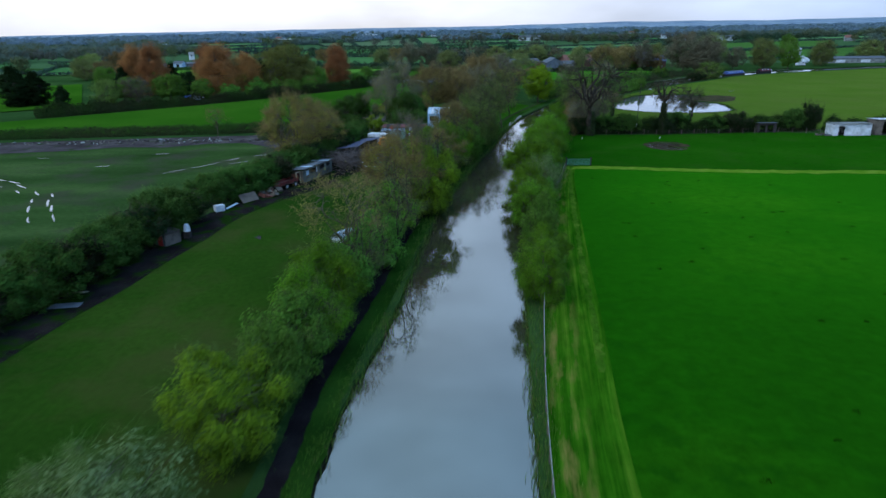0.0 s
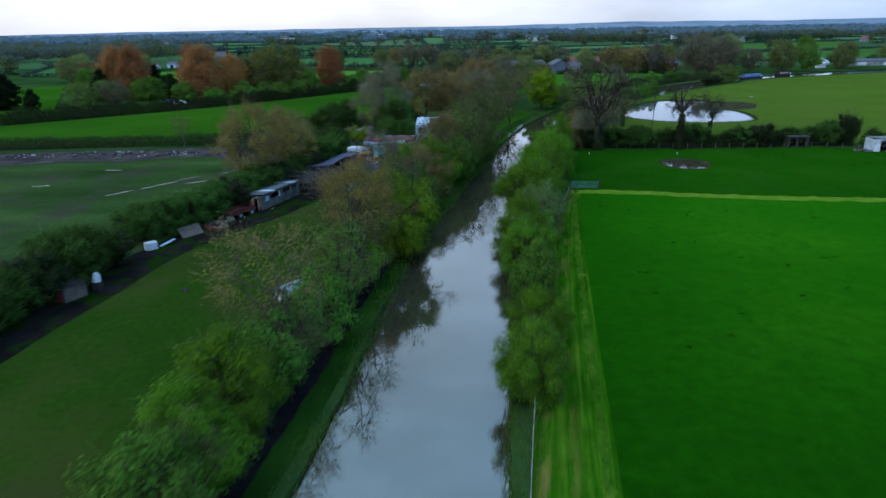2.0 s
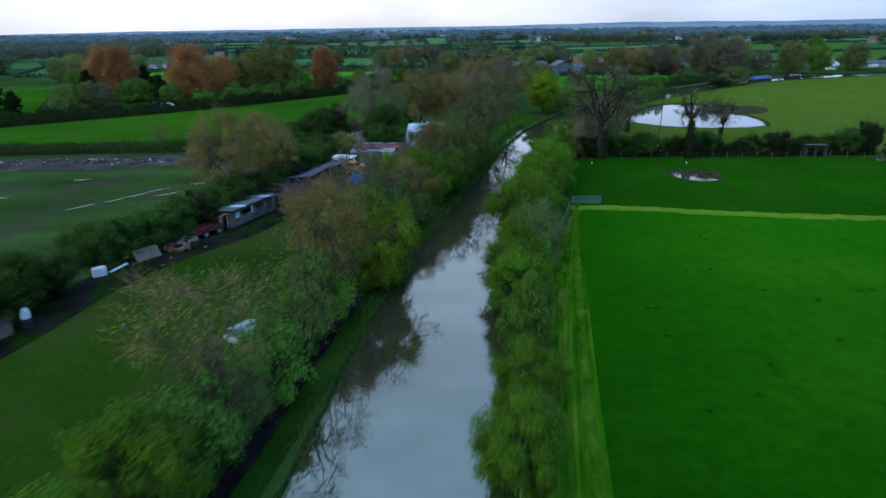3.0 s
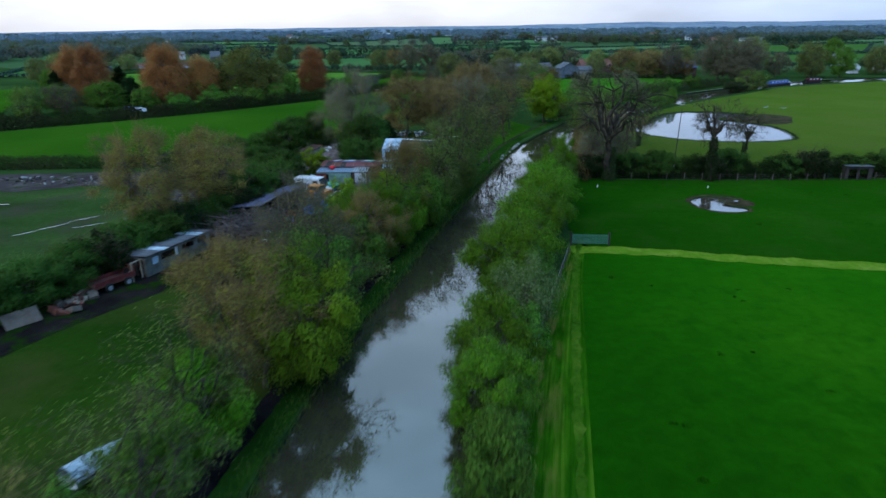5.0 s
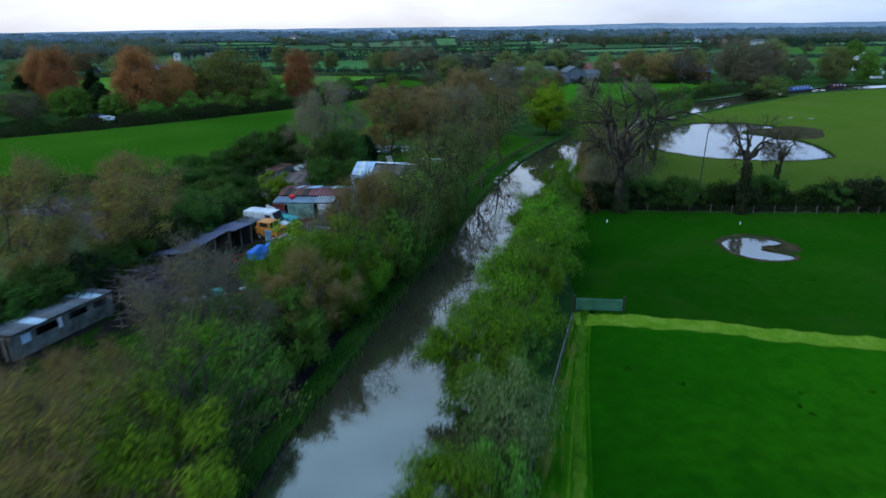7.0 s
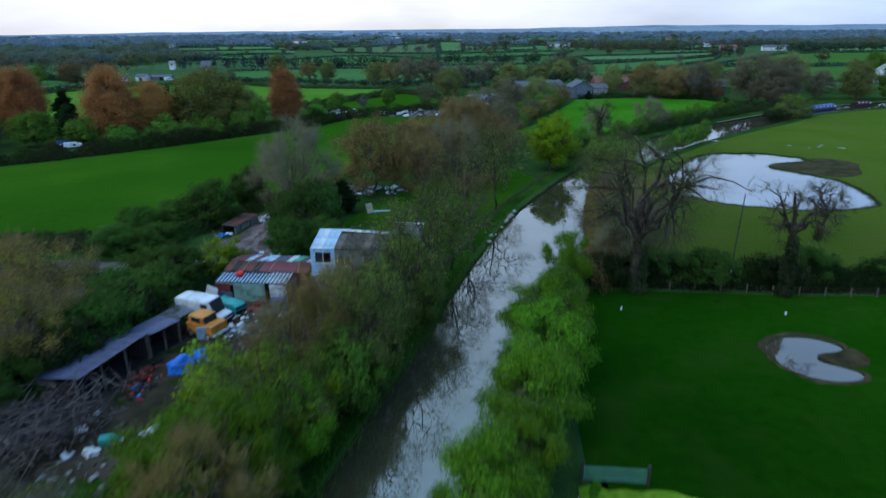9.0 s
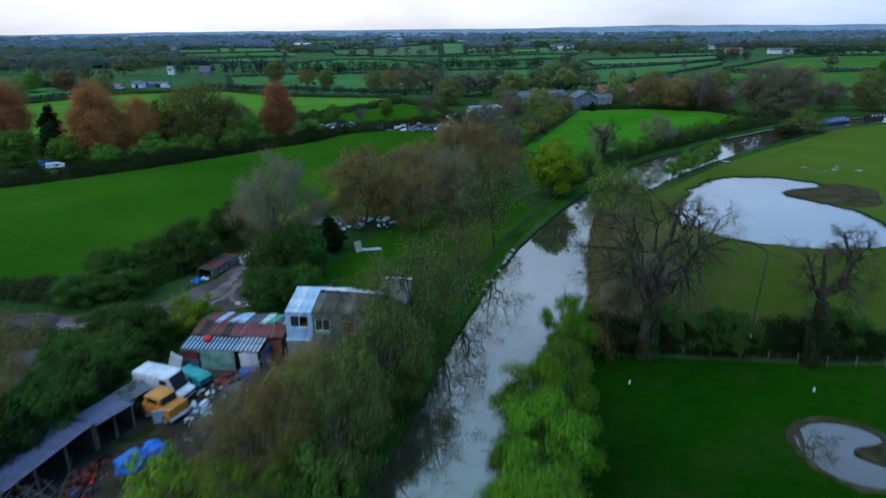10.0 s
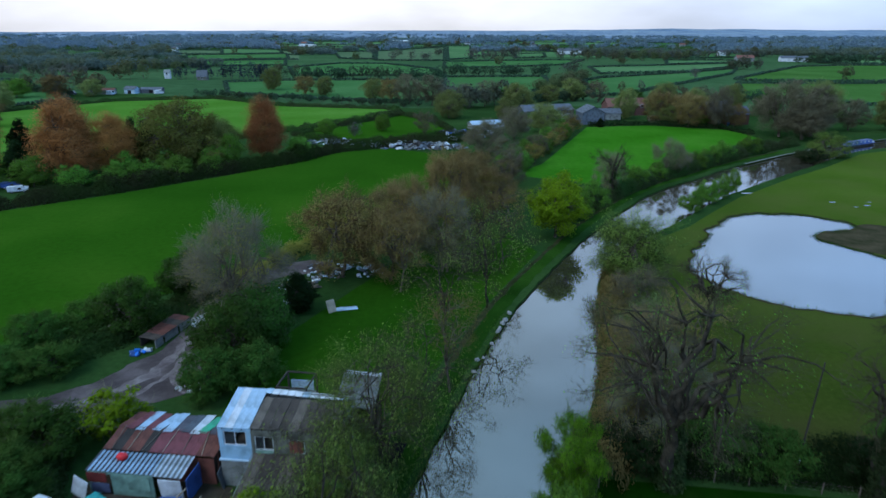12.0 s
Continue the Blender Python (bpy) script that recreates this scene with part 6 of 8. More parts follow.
blades("fence_grass", [(x, y) for x, y in FENCE if y > 15], 0.5, 0.5, REED, "long grass along the fence", 53, 0.03)
VERGE = leafy("verge_grass", (0.012, 0.040, 0.005), (0.028, 0.078, 0.010), odd=(0.07, 0.07, 0.03))
for i, off in enumerate((-0.8, 0.8)):
    blades("path_grass", [(x + off, y) for x, y in NEAR_PATH if y > 15], 0.16, 0.14, VERGE, "ragged grass along the towpath edge", 54 + i, 0.03, 0.035)
blades("path_grass", [(-22, 100), (-25, 92.5), (-28.2, 84), (-29.4, 75), (-31.2, 65), (-33, 54), (-34.6, 43), (-35.6, 30)], 0.5, 0.14, VERGE, "ragged grass at the edge of bare earth", 56, 0.03, 0.05)
blades("pond_grass", POND_EDGE + POND_EDGE[:1], 0.45, 0.2, VERGE, "grass growing out of the pond margin", 57, 0.03, 0.05)
# darker tussocks scattered over the pasture
rng = np.random.default_rng(15)
st, en = [], []
for _ in range(130):
    y = 20 + 125 * rng.random()
    x = 14 + 0.08 * y + 75 * rng.random() * (0.5 + y / 140)
    if abs(y - (114.5 - 0.12 * (x - 26))) < 2.5 or math.hypot(x - 45, y - 132.5) < 7:
        continue
    r = rng.uniform(0.10, 0.28)
    for _ in range(14):
        a, q = rng.uniform(0, TAU), r * math.sqrt(rng.random())
        p = (x + 1.5 * q * math.cos(a), y + q * math.sin(a), 0.0)
        st.append(p)
        en.append((p[0] + rng.normal(0, 0.1), p[1] + rng.normal(0, 0.1), rng.uniform(0.06, 0.14)))
tagged(twig_mesh("grass_tussock", np.array(st), np.array(en), 0.05, TUSSOCK), "dark green tussocks in the pasture", "grass", "", "stuff")


# ---- buildings and things ----
def wall(name, length, height, thick, at, turn, material, parent, holes=(), label=""):
    """An upright wall along its own x, with real openings (x0, x1, z0, z1)."""
    xs = sorted({0, length, *(v for h in holes for v in h[:2])})
    zs = sorted({0, height, *(v for h in holes for v in h[2:])})
    bm = bmesh.new()
    for x0, x1 in zip(xs, xs[1:]):
        for z0, z1 in zip(zs, zs[1:]):
            mx, mz = (x0 + x1) / 2, (z0 + z1) / 2
            if any(h[0] < mx < h[1] and h[2] < mz < h[3] for h in holes):
                continue
            add_box(bm, (x1 - x0, thick, z1 - z0), (mx, 0, mz))
    bmesh.ops.remove_doubles(bm, verts=bm.verts[:], dist=0.001)
    ob = part(name, bm, material, parent, label)
    ob.matrix_basis = pose(*at, 0, 0, turn)
    return ob


def gabled(name, x, y, length, width, eave, rise, turn, wall_mat, roof_mat, label, openings=(), category="building", roof_label="", over=0.4):
    """A house or barn with its ridge along x. openings: (side, offset, z, w, h, material, part name)."""
    root = thing(name, x, y, 0, turn, label, category)
    bm = bmesh.new()
    pts = [(-width / 2, 0), (width / 2, 0), (width / 2, eave), (0, eave + rise), (-width / 2, eave)]
    a = [bm.verts.new((-length / 2, p, z)) for p, z in pts]
    b = [bm.verts.new((length / 2, p, z)) for p, z in pts]
    bm.faces.new(a)
    bm.faces.new(b[::-1])
    for i in range(5):
        j = (i + 1) % 5
        bm.faces.new((a[j], a[i], b[i], b[j]))
    bmesh.ops.recalc_face_normals(bm, faces=bm.faces[:])
    part("wall", bm, wall_mat, root)
    slope = math.degrees(math.atan2(rise, width / 2))
    run = math.hypot(rise, width / 2) + over
    for s in (-1, 1):
        corrugated("roof", length + 2 * over, run, (0, s * (width / 4 + over * 0.35), eave + rise / 2 - over * 0.12 + 0.10), (-s * slope, 0, 0), roof_mat, root, roof_label, 0.9, 0.03, 0.08)
    for side, off, z, w, h, m, nm in openings:
        if side in ("front", "back"):
            at, size = (off, (-1 if side == "front" else 1) * width / 2, z + h / 2), (w, 0.12, h)
        else:
            at, size = ((1 if side == "right" else -1) * length / 2, off, z + h / 2), (0.12, w, h)
        ob = box(nm, size, at, m, root, bevel=0.015)
        if nm == "window":
            fr = tuple(v + (0.16 if v > 0.2 else -0.04) for v in size)
            box("frame", fr, at, WHITE, ob, bevel=0.01)
    return root


def house():
    root = thing("ruined_house", -4.8, 144.4, 0, -1.5, "derelict two-storey house with pale blue walls and broken roof", "house")
    wall("wall", 2.75, 5.75, 0.24, (0, 0, 0), 0, BLUE_WALL, root, [(0.4, 2.35, 4.0, 5.35)], "pale blue rendered wall with an empty window")
    wall("wall", 7.35, 5.6, 0.22, (2.75, 0, 0), 0, WALL_OLD, root, [(0.25, 1.85, 3.7, 5.0), (3.15, 4.45, 3.6, 4.9), (5.25, 6.55, 3.6, 4.9), (2.25, 3.25, 0.0, 2.1)], "stained crumbling wall with empty windows")
    wall("wall", 4.0, 5.75, 0.22, (0.11, 0.11, 0), 90, WHITE_DIRTY, root, [(1.2, 2.4, 3.9, 5.0)])
    wall("wall", 4.0, 5.6, 0.22, (10.0, 0.11, 0), 90, WHITE_DIRTY, root, [(1.4, 2.6, 3.6, 4.8)])
    wall("wall", 10.1, 6.5, 0.22, (0, 4.2, 0), 0, WHITE_DIRTY, root, [(2.2, 3.4, 3.6, 4.9), (6.2, 7.6, 3.6, 4.9)])
    box("floor", (9.7, 3.9, 0.2), (5.05, 2.1, 2.9), WOOD, root)
    box("plinth", (2.8, 0.3, 2.6), (1.37, -0.02, 1.3), WHITE_DIRTY, root, label="stained whitish lower wall")
    box("ledge", (2.9, 0.5, 0.1), (1.37, -0.08, 2.66), BLUE_WHITE, root)
    box("plinth", (7.3, 0.3, 2.3), (6.44, -0.02, 1.15), WALL_OLD, root, label="stained block lower wall")
    for i, xx in enumerate((0.35, 1.02, 1.69, 2.36)):
        corrugated("roof_sheet", 0.7, 4.6, (xx, 2.05, 6.22 + 0.012 * (i % 2)), (11.5, 0, 0), BLUE_WHITE if i != 1 else WHITE, root, "pale blue corrugated roof sheet", 0.12, 0.02)
    for i in range(9):
        corrugated("roof_sheet", 0.78, 3.7, (3.1 + 0.8 * i, 1.7, 6.08 + 0.015 * (i % 3) - 0.01 * i), (9.5, 0, 0), ROOF_OLD if i % 4 else WOOD, root, "dark weathered roof sheet", 0.16, 0.02)
    for i in range(12):
        box("rafter", (0.09, 4.5, 0.12), (0.4 + 0.83 * i, 2.05, 6.02 - 0.008 * i), WOOD_DARK, root, (10.5, 0, 0))
    for i in range(11):
        box("ridge_cap", (0.64, 0.75, 0.06), (2.9 + 0.66 * i, 4.1, 6.62 - 0.03 * i), WHITE if i % 5 else BLUE_WHITE, root, (0, 0, random.uniform(-2, 2)))
    for x0, x1, z0, z1 in ((0.4, 2.35, 4.0, 5.35), (3.0, 4.6, 3.7, 5.0), (5.9, 7.2, 3.6, 4.9), (8.0, 9.3, 3.6, 4.9)):
        bm = bmesh.new()
        for size, at in (((x1 - x0, 0.08, 0.08), ((x0 + x1) / 2, 0, z0 + 0.04)), ((x1 - x0, 0.08, 0.08), ((x0 + x1) / 2, 0, z1 - 0.04)), ((0.08, 0.08, z1 - z0), (x0 + 0.04, 0, (z0 + z1) / 2)), ((0.08, 0.08, z1 - z0), (x1 - 0.04, 0, (z0 + z1) / 2)), ((0.06, 0.06, z1 - z0), ((x0 + x1) / 2, 0, (z0 + z1) / 2))):
            add_box(bm, size, at)
        win = part("window", bm, WHITE, root, "broken white window frame")
        box("pane", ((x1 - x0) * 0.45, 0.012, z1 - z0 - 0.16), (x0 + (x1 - x0) * 0.27, 0.0, (z0 + z1) / 2), GLASS, win, bevel=0)
    box("board", (1.1, 0.05, 1.1), (6.5, -0.14, 4.25), RUST, root, label="rust-brown board over a window")
    box("board", (0.9, 0.05, 0.7), (8.6, -0.14, 3.9), WHITE, root, (0, 4, 0), "white board over a window")
    box("board", (1.5, 0.05, 0.9), (3.8, -0.14, 3.3), PALE_GREEN, root, label="faded green board")
    # open timber room behind
    for xx, yy in ((2.4, 6.8), (2.5, 9.6), (5.2, 6.8), (5.3, 9.5)):
        box("post", (0.16, 0.16, 5.3), (xx, yy, 2.65), WOOD_DARK, root)
    for a, b in (((2.4, 6.8), (2.5, 9.6)), ((2.5, 9.6), (5.3, 9.5)), ((5.3, 9.5), (5.2, 6.8)), ((5.2, 6.8), (2.4, 6.8))):
        bm = bmesh.new()
        add_tube(bm, (*a, 5.3), (*b, 5.3), 0.09)
        part("beam", bm, WOOD_DARK, root)
    box("screen", (2.2, 0.08, 1.0), (3.9, 9.5, 4.0), BLUE_WHITE, root, label="pale panel in the roofless frame")
    box("screen", (2.8, 0.12, 3.4), (3.9, 9.55, 1.7), WHITE_DIRTY, root)
    box("screen", (0.12, 2.8, 3.2), (2.45, 8.2, 1.6), WHITE_DIRTY, root)
    # slanting white roof of the back wing
    corrugated("wing_roof", 3.6, 3.4, (10.0, 6.9, 5.4), (28, 0, -4), WHITE_DIRTY, root, "pale slanting roof sheet", 0.2, 0.02)
    corrugated("wing_cap", 3.5, 0.5, (10.1, 8.4, 6.3), (10, 0, -4), WHITE, root, "white roof edge", 0.2, 0.02)
    wall("wing_wall", 3.2, 5.0, 0.2, (8.4, 8.3, 0), 0, WALL_OLD, root)
    wall("wing_wall", 3.6, 4.4, 0.2, (11.5, 4.6, 0), 90, WOOD_DARK, root)
    return root


house()


def lean_to():
    root = thing("lean_to_shed", 0.4, 141.7, 0, -2, "low lean-to shed with dark grey corrugated roof", "shed")
    for i in range(5):
        corrugated("roof_sheet", 0.98, 5.4, (-1.9 + 0.94 * i, 0, 2.95 + 0.012 * (i % 2)), (12.5, 0, 0), ROOF_OLD if i % 3 else WOOD, root, "", 0.15, 0.025)
    box("roof_edge", (0.06, 5.5, 0.08), (-2.45, 0, 3.0), WHITE_DIRTY, root, (12.5, 0, 0), "pale roof edge")
    wall("wall", 4.6, 2.3, 0.12, (-2.3, -2.5, 0), 0, WOOD, root, [(1.4, 2.4, 0, 1.9)])
    wall("wall", 4.9, 2.4, 0.12, (-2.3, -2.4, 0), 90, WOOD, root)
    wall("wall", 4.9, 2.4, 0.12, (2.3, -2.4, 0), 90, WOOD_DARK, root)
    return root


lean_to()


def patchwork_shed():
    root = thing("patchwork_shed", -10.2, 146.2, 0, -2, "long shed patched with rusty, white and green roof sheets", "shed")
    wall("wall", 9.6, 2.6, 0.12, (-4.8, 3.4, 0), 0, WOOD_DARK, root)
    wall("wall", 5.2, 2.6, 0.12, (-4.75, -1.7, 0), 90, RUST, root)
    wall("wall", 9.6, 2.5, 0.12, (-4.8, -1.75, 0), 0, RUST, root, [(0.4, 2.6, 0, 2.2), (3.4, 5.2, 0, 2.2)])
    wall("wall", 5.2, 2.6, 0.12, (4.75, -1.7, 0), 90, WOOD_DARK, root)
    box("side_panel", (0.08, 2.0, 1.5), (4.86, 0.9, 1.5), GREEN_SHEET, root, label="green side panel")
    box("side_panel", (0.08, 2.4, 1.6), (5.3, -1.2, 0.8), GREY_SHEET, root, (0, -14, 8), "leaning grey panel")
    for i, yy in enumerate((-1.5, -0.7, 0.1)):
        bm = bmesh.new()
        add_tube(bm, (4.95, yy, 0), (4.9, yy + 0.3, 2.7), 0.06)
        part("pole", bm, WOOD_RAW if i == 1 else RUST, root)
    back = [RUST, MAROON, BLUE_WHITE, MAROON, BLUE_WHITE, BLUE_WHITE, SLATE, GREY_SHEET, WHITE, GREEN_SHEET, SLATE, BLUE_WHITE]
    for i, m in enumerate(back):
        corrugated("roof_sheet", 0.84, 2.9 + 0.3 * (i % 3), (-4.5 + 0.82 * i, 2.1, 3.02 + 0.015 * (i % 2)), (-8, 0, random.uniform(-14, 4)), m, root, "", 0.14, 0.02)
    front = [RUST, WOOD_DARK, RUST, RUST, WOOD_DARK, MAROON, MAROON, MAROON, MAROON, MAROON, RUST, RUST]
    for i, m in enumerate(front):
        corrugated("roof_sheet", 0.84, 2.7, (-4.5 + 0.82 * i, -0.5, 3.0 + 0.012 * (i % 2)), (9, 0, 0), m, root, "", 0.14, 0.02)
    for i in range(6):
        box("batten", (0.05, 2.7, 0.05), (-4.2 + 1.55 * i, -0.5, 3.08), WOOD_RAW if i % 2 else WOOD, root, (9, 0, random.uniform(-14, 14)))
    # striped front roof and porch
    for i in range(28):
        corrugated("canopy_sheet", 0.2, 2.3, (-4.95 + 0.205 * i, -2.9, 2.48 + 0.014 * (i % 2)), (6, 0, 0), BLUE_WHITE if i % 2 else SLATE, root, "blue-white strip of roofing" if i % 2 else "", 0.12, 0.03)
    for i in range(12):
        corrugated("porch_sheet", 0.21, 2.4, (0.85 + 0.215 * i, -3.1, 2.62 + 0.014 * (i % 2)), (7, 0, 0), WHITE if i % 2 else WHITE_DIRTY, root, "white strip of roofing" if i % 2 else "", 0.1, 0.03)
    wall("front_wall", 5.6, 2.2, 0.1, (-5.0, -3.9, 0), 0, PALE_GREEN, root, [(0.9, 2.0, 0, 2.0)])
    box("front_panel", (1.7, 0.06, 0.9), (-4.2, -4.02, 1.7), DARK_RED, root, label="dark red panel")
    box("front_panel", (1.6, 0.06, 0.9), (-4.0, -4.02, 0.7), PURPLE_SHEET, root, label="slate blue panel")
    box("front_panel", (1.9, 0.06, 1.3), (-0.6, -4.02, 1.4), PALE_GREEN, root, label="pale green panel")
    box("door", (1.9, 0.08, 2.2), (2.3, -4.3, 1.25), WHITE, root, (8, 0, 0), "white door panel")
    box("porch_side", (0.08, 2.2, 2.2), (3.6, -3.1, 1.2), BLUE_PAINT, root, label="blue porch side")
    box("barrel_box", (1.7, 0.9, 1.0), (2.5, -5.1, 0.5), BLUE_PAINT, root, (0, 0, 6), "blue bin before the door", 0.06)
    bm = bmesh.new()
    bmesh.ops.create_icosphere(bm, subdivisions=2, radius=0.42, matrix=pose(-2.6, -2.7, 2.85) @ Matrix.Diagonal((1.2, 0.9, 0.8, 1)))
    part("red_sack", bm, RED, root, "red bag lying on the roof")
    return root


patchwork_shed()


def wheel(parent, x, y, r, w, name="wheel"):
    bm = bmesh.new()
    add_tube(bm, (x, y - w / 2, r), (x, y + w / 2, r), r, sides=18)
    ob = part(name, bm, RUBBER, parent, bevel=0.02)
    bm = bmesh.new()
    s = 1 if y > 0 else -1
    add_tube(bm, (x, y + s * w * 0.3, r), (x, y + s * (w / 2 + 0.015), r), r * 0.58, sides=14)
    part("rim", bm, ZINC, ob)
    return ob


def van(name, x, y, turn, length, width, height, paint, label, nose=0.9, soft=0.09):
    """A van: long body, sloping windscreen and bonnet at +x."""
    root = thing(name, x, y, 0, turn, label, "van")
    bm = bmesh.new()
    prof = [(-length / 2, 0.35), (length / 2, 0.35), (length / 2, 1.05), (length / 2 - nose * 0.75, 1.25), (length / 2 - nose * 1.35, height), (-length / 2, height)]
    a = [bm.verts.new((px, -width / 2, pz)) for px, pz in prof]
    b = [bm.verts.new((px, width / 2, pz)) for px, pz in prof]
    bm.faces.new(a)
    bm.faces.new(b[::-1])
    for i in range(len(prof)):
        j = (i + 1) % len(prof)
        bm.faces.new((a[j], a[i], b[i], b[j]))
    bmesh.ops.recalc_face_normals(bm, faces=bm.faces[:])
    part("body", bm, paint, root, bevel=soft)
    ang = math.degrees(math.atan2(height - 1.25, nose * 0.6))
    box("windscreen", (0.04, width * 0.84, (height - 1.25) * 0.95), (length / 2 - nose * 1.03, 0, (height + 1.25) / 2), GLASS, root, (0, -(90 - ang), 0))
    for s in (-1, 1):
        box("window", (nose * 0.8, 0.04, 0.5), (length / 2 - nose * 1.9, s * width / 2, height - 0.55), GLASS, root)
        box("bumper" if s < 0 else "grille", (0.1, width * 0.9, 0.18), (length / 2 + 0.02, 0, 0.45 if s < 0 else 0.8), RUBBER, root)
        box("headlight", (0.06, 0.28, 0.18), (length / 2, s * width * 0.36, 0.85), GLASS, root)
        for xx in (-length * 0.3, length * 0.3):
            wheel(root, xx, s * (width / 2 - 0.12), 0.35, 0.22)
    return root


van("white_van", -14.6, 137.4, -16, 5.6, 2.1, 2.7, WHITE, "abandoned white box van in the yard", 1.0, 0.24)
van("teal_car", -12.9, 139.9, -28, 3.5, 1.5, 1.2, TEAL, "old teal car beside the white van", 0.8)
van("scrap_car", -92.8, 236.6, 30, 4.2, 1.7, 1.5, WHITE, "white car parked behind the hedge", 0.9)
van("scrap_car", -97, 240, 20, 4.2, 1.7, 1.5, BLUE_PAINT, "blue car parked behind the hedge", 0.9)


def orange_cab():
    root = thing("lorry_cab", -13.0, 134.3, 0, -22, "orange lorry cab standing in the yard", "lorry")
    box("cab", (3.4, 2.2, 1.15), (0, 0, 0.95), ORANGE, root, bevel=0.12)
    box("roof", (2.0, 1.9, 0.75), (-0.5, 0, 1.85), ORANGE, root, bevel=0.18)
    box("windscreen", (0.05, 1.6, 0.62), (0.54, 0, 1.86), GLASS, root, (0, -18, 0))
    for s in (-1, 1):
        box("window", (1.2, 0.05, 0.48), (-0.4, s * 0.96, 1.9), GLASS, root)
        for xx in (-1.1, 1.1):
            wheel(root, xx, s * 1.0, 0.4, 0.26)
    box("bumper", (0.16, 2.1, 0.25), (1.74, 0, 0.55), WHITE, root)


orange_cab()


def open_barn(name, a, b, depth, front, back, roof_mat, label, bays):
    """A row of sheds from a to b, open towards the yard."""
    length = math.dist(a, b)
    turn = math.degrees(math.atan2(b[1] - a[1], b[0] - a[0]))
    root = thing(name, a[0], a[1], 0, turn, label, "shed")
    n = max(3, int(length / 1.1))
    slope = math.degrees(math.atan2(front - back, depth))
    for i in range(n):
        w = length / n
        corrugated("roof_sheet", w + 0.06, depth + 0.5, ((i + 0.5) * w, depth / 2 - 0.15, (front + back) / 2 + 0.1 + 0.012 * (i % 2)), (-slope, 0, 0), roof_mat, root, "", 0.16, 0.02)
    wall("back_wall", length, back, 0.1, (0, depth, 0), 0, WOOD_DARK, root)
    # the floor is near-black to paint in the shade under the roof
    box("floor", (length - 0.2, depth - 0.2, 0.08), (length / 2, depth / 2, 0.08), DARK, root, label="near-black floor with the inside shade in its colour")
    for xx in (0, length):
        wall("end_wall", depth, back, 0.1, (xx, 0, 0), 90, WOOD_DARK, root)
    for i in range(bays + 1):
        box("post", (0.14, 0.14, front), (length * i / bays, 0.05, front / 2), WOOD, root)
    bm = bmesh.new()
    add_tube(bm, (0, 0.05, front), (length, 0.05, front), 0.08)
    part("beam", bm, WOOD_DARK, root)
    return root


open_barn("cart_shed", (-17.8, 120.8), (-16.3, 129.0), 4.2, 2.7, 2.2, PURPLE_SHEET, "open-fronted shed with slate-blue felt roof", 3)
open_barn("cart_shed", (-16.2, 129.2), (-14.9, 132.4), 2.8, 2.4, 2.2, PURPLE_SHEET, "small open shed with slate-blue roof", 2)


def long_shed():
    root = thing("goat_shed", -23.9, 103.2, 0, 71.5, "long low white shed with grey sheet roof", "shed")
    wall("wall", 9.6, 2.05, 0.14, (0, 0, 0), 0, WALL_OLD, root, [(0.9, 1.7, 1.1, 1.9), (2.2, 4.6, 1.2, 1.9), (5.2, 7.0, 1.3, 1.9), (7.6, 9.0, 1.3, 1.9)])
    wall("wall", 3.0, 2.0, 0.14, (9.5, 0.07, 0), 90, WHITE_DIRTY, root)
    wall("wall", 3.0, 2.0, 0.14, (0.1, 0.07, 0), 90, WOOD, root, [(0.3, 1.2, 0, 1.8)])
    wall("wall", 9.6, 1.8, 0.14, (0, 3.0, 0), 0, WOOD_DARK, root)
    for i in range(9):
        corrugated("roof_sheet", 1.1, 3.6, (0.5 + 1.07 * i, 1.4, 2.2 + 0.012 * (i % 2)), (-4.5, 0, 0), BLUE_WHITE if i in (2, 7) else DULL_BLUE if i in (4, 5) else GREY_SHEET, root, "", 0.15, 0.02)
    box("shutter", (0.8, 0.05, 0.75), (1.3, -0.1, 1.5), BLUE_WHITE, root, label="pale blue shutter")
    box("shutter", (0.35, 0.05, 0.9), (4.3, -0.1, 1.5), WHITE, root, label="white shutter")
    box("porch_frame", (1.4, 0.1, 0.12), (-0.8, 0.4, 2.0), WOOD_RAW, root)
    for xx in (-1.4, -0.2):
        box("porch_post", (0.14, 0.14, 2.0), (xx, 0.4, 1.0), WOOD_RAW, root)
    # near-black panel: shade of the porch as a colour
    box("porch_back", (1.4, 0.1, 1.9), (-0.8, 2.0, 0.95), DARK, root)


long_shed()


def low_shed():
    root = thing("low_shed", -22.6, 166.6, 0, 80, "low whitewashed pen with sagging rusty roof", "shed")
    wall("wall", 5.8, 1.6, 0.14, (0, 0, 0), 0, WHITE_DIRTY, root, [(1.2, 1.5, 0, 1.3), (3.6, 4.0, 0, 1.3)])
    wall("wall", 5.8, 1.8, 0.14, (0, 2.6, 0), 0, WOOD_DARK, root)
    wall("wall", 2.6, 1.6, 0.14, (5.7, 0, 0), 90, WHITE_DIRTY, root)
    for i in range(5):
        corrugated("roof_sheet", 1.2, 3.0, (0.6 + 1.16 * i, 1.3, 1.85 + 0.015 * (i % 2) - 0.04 * (i - 2) ** 2 * 0.2), (4, 0, 0), RUST if i % 3 else ROOF_OLD, root, "", 0.15, 0.02)
    root.matrix_basis = root.matrix_basis @ Matrix.Diagonal((1.15, 0.8, 0.66, 1))


low_shed()


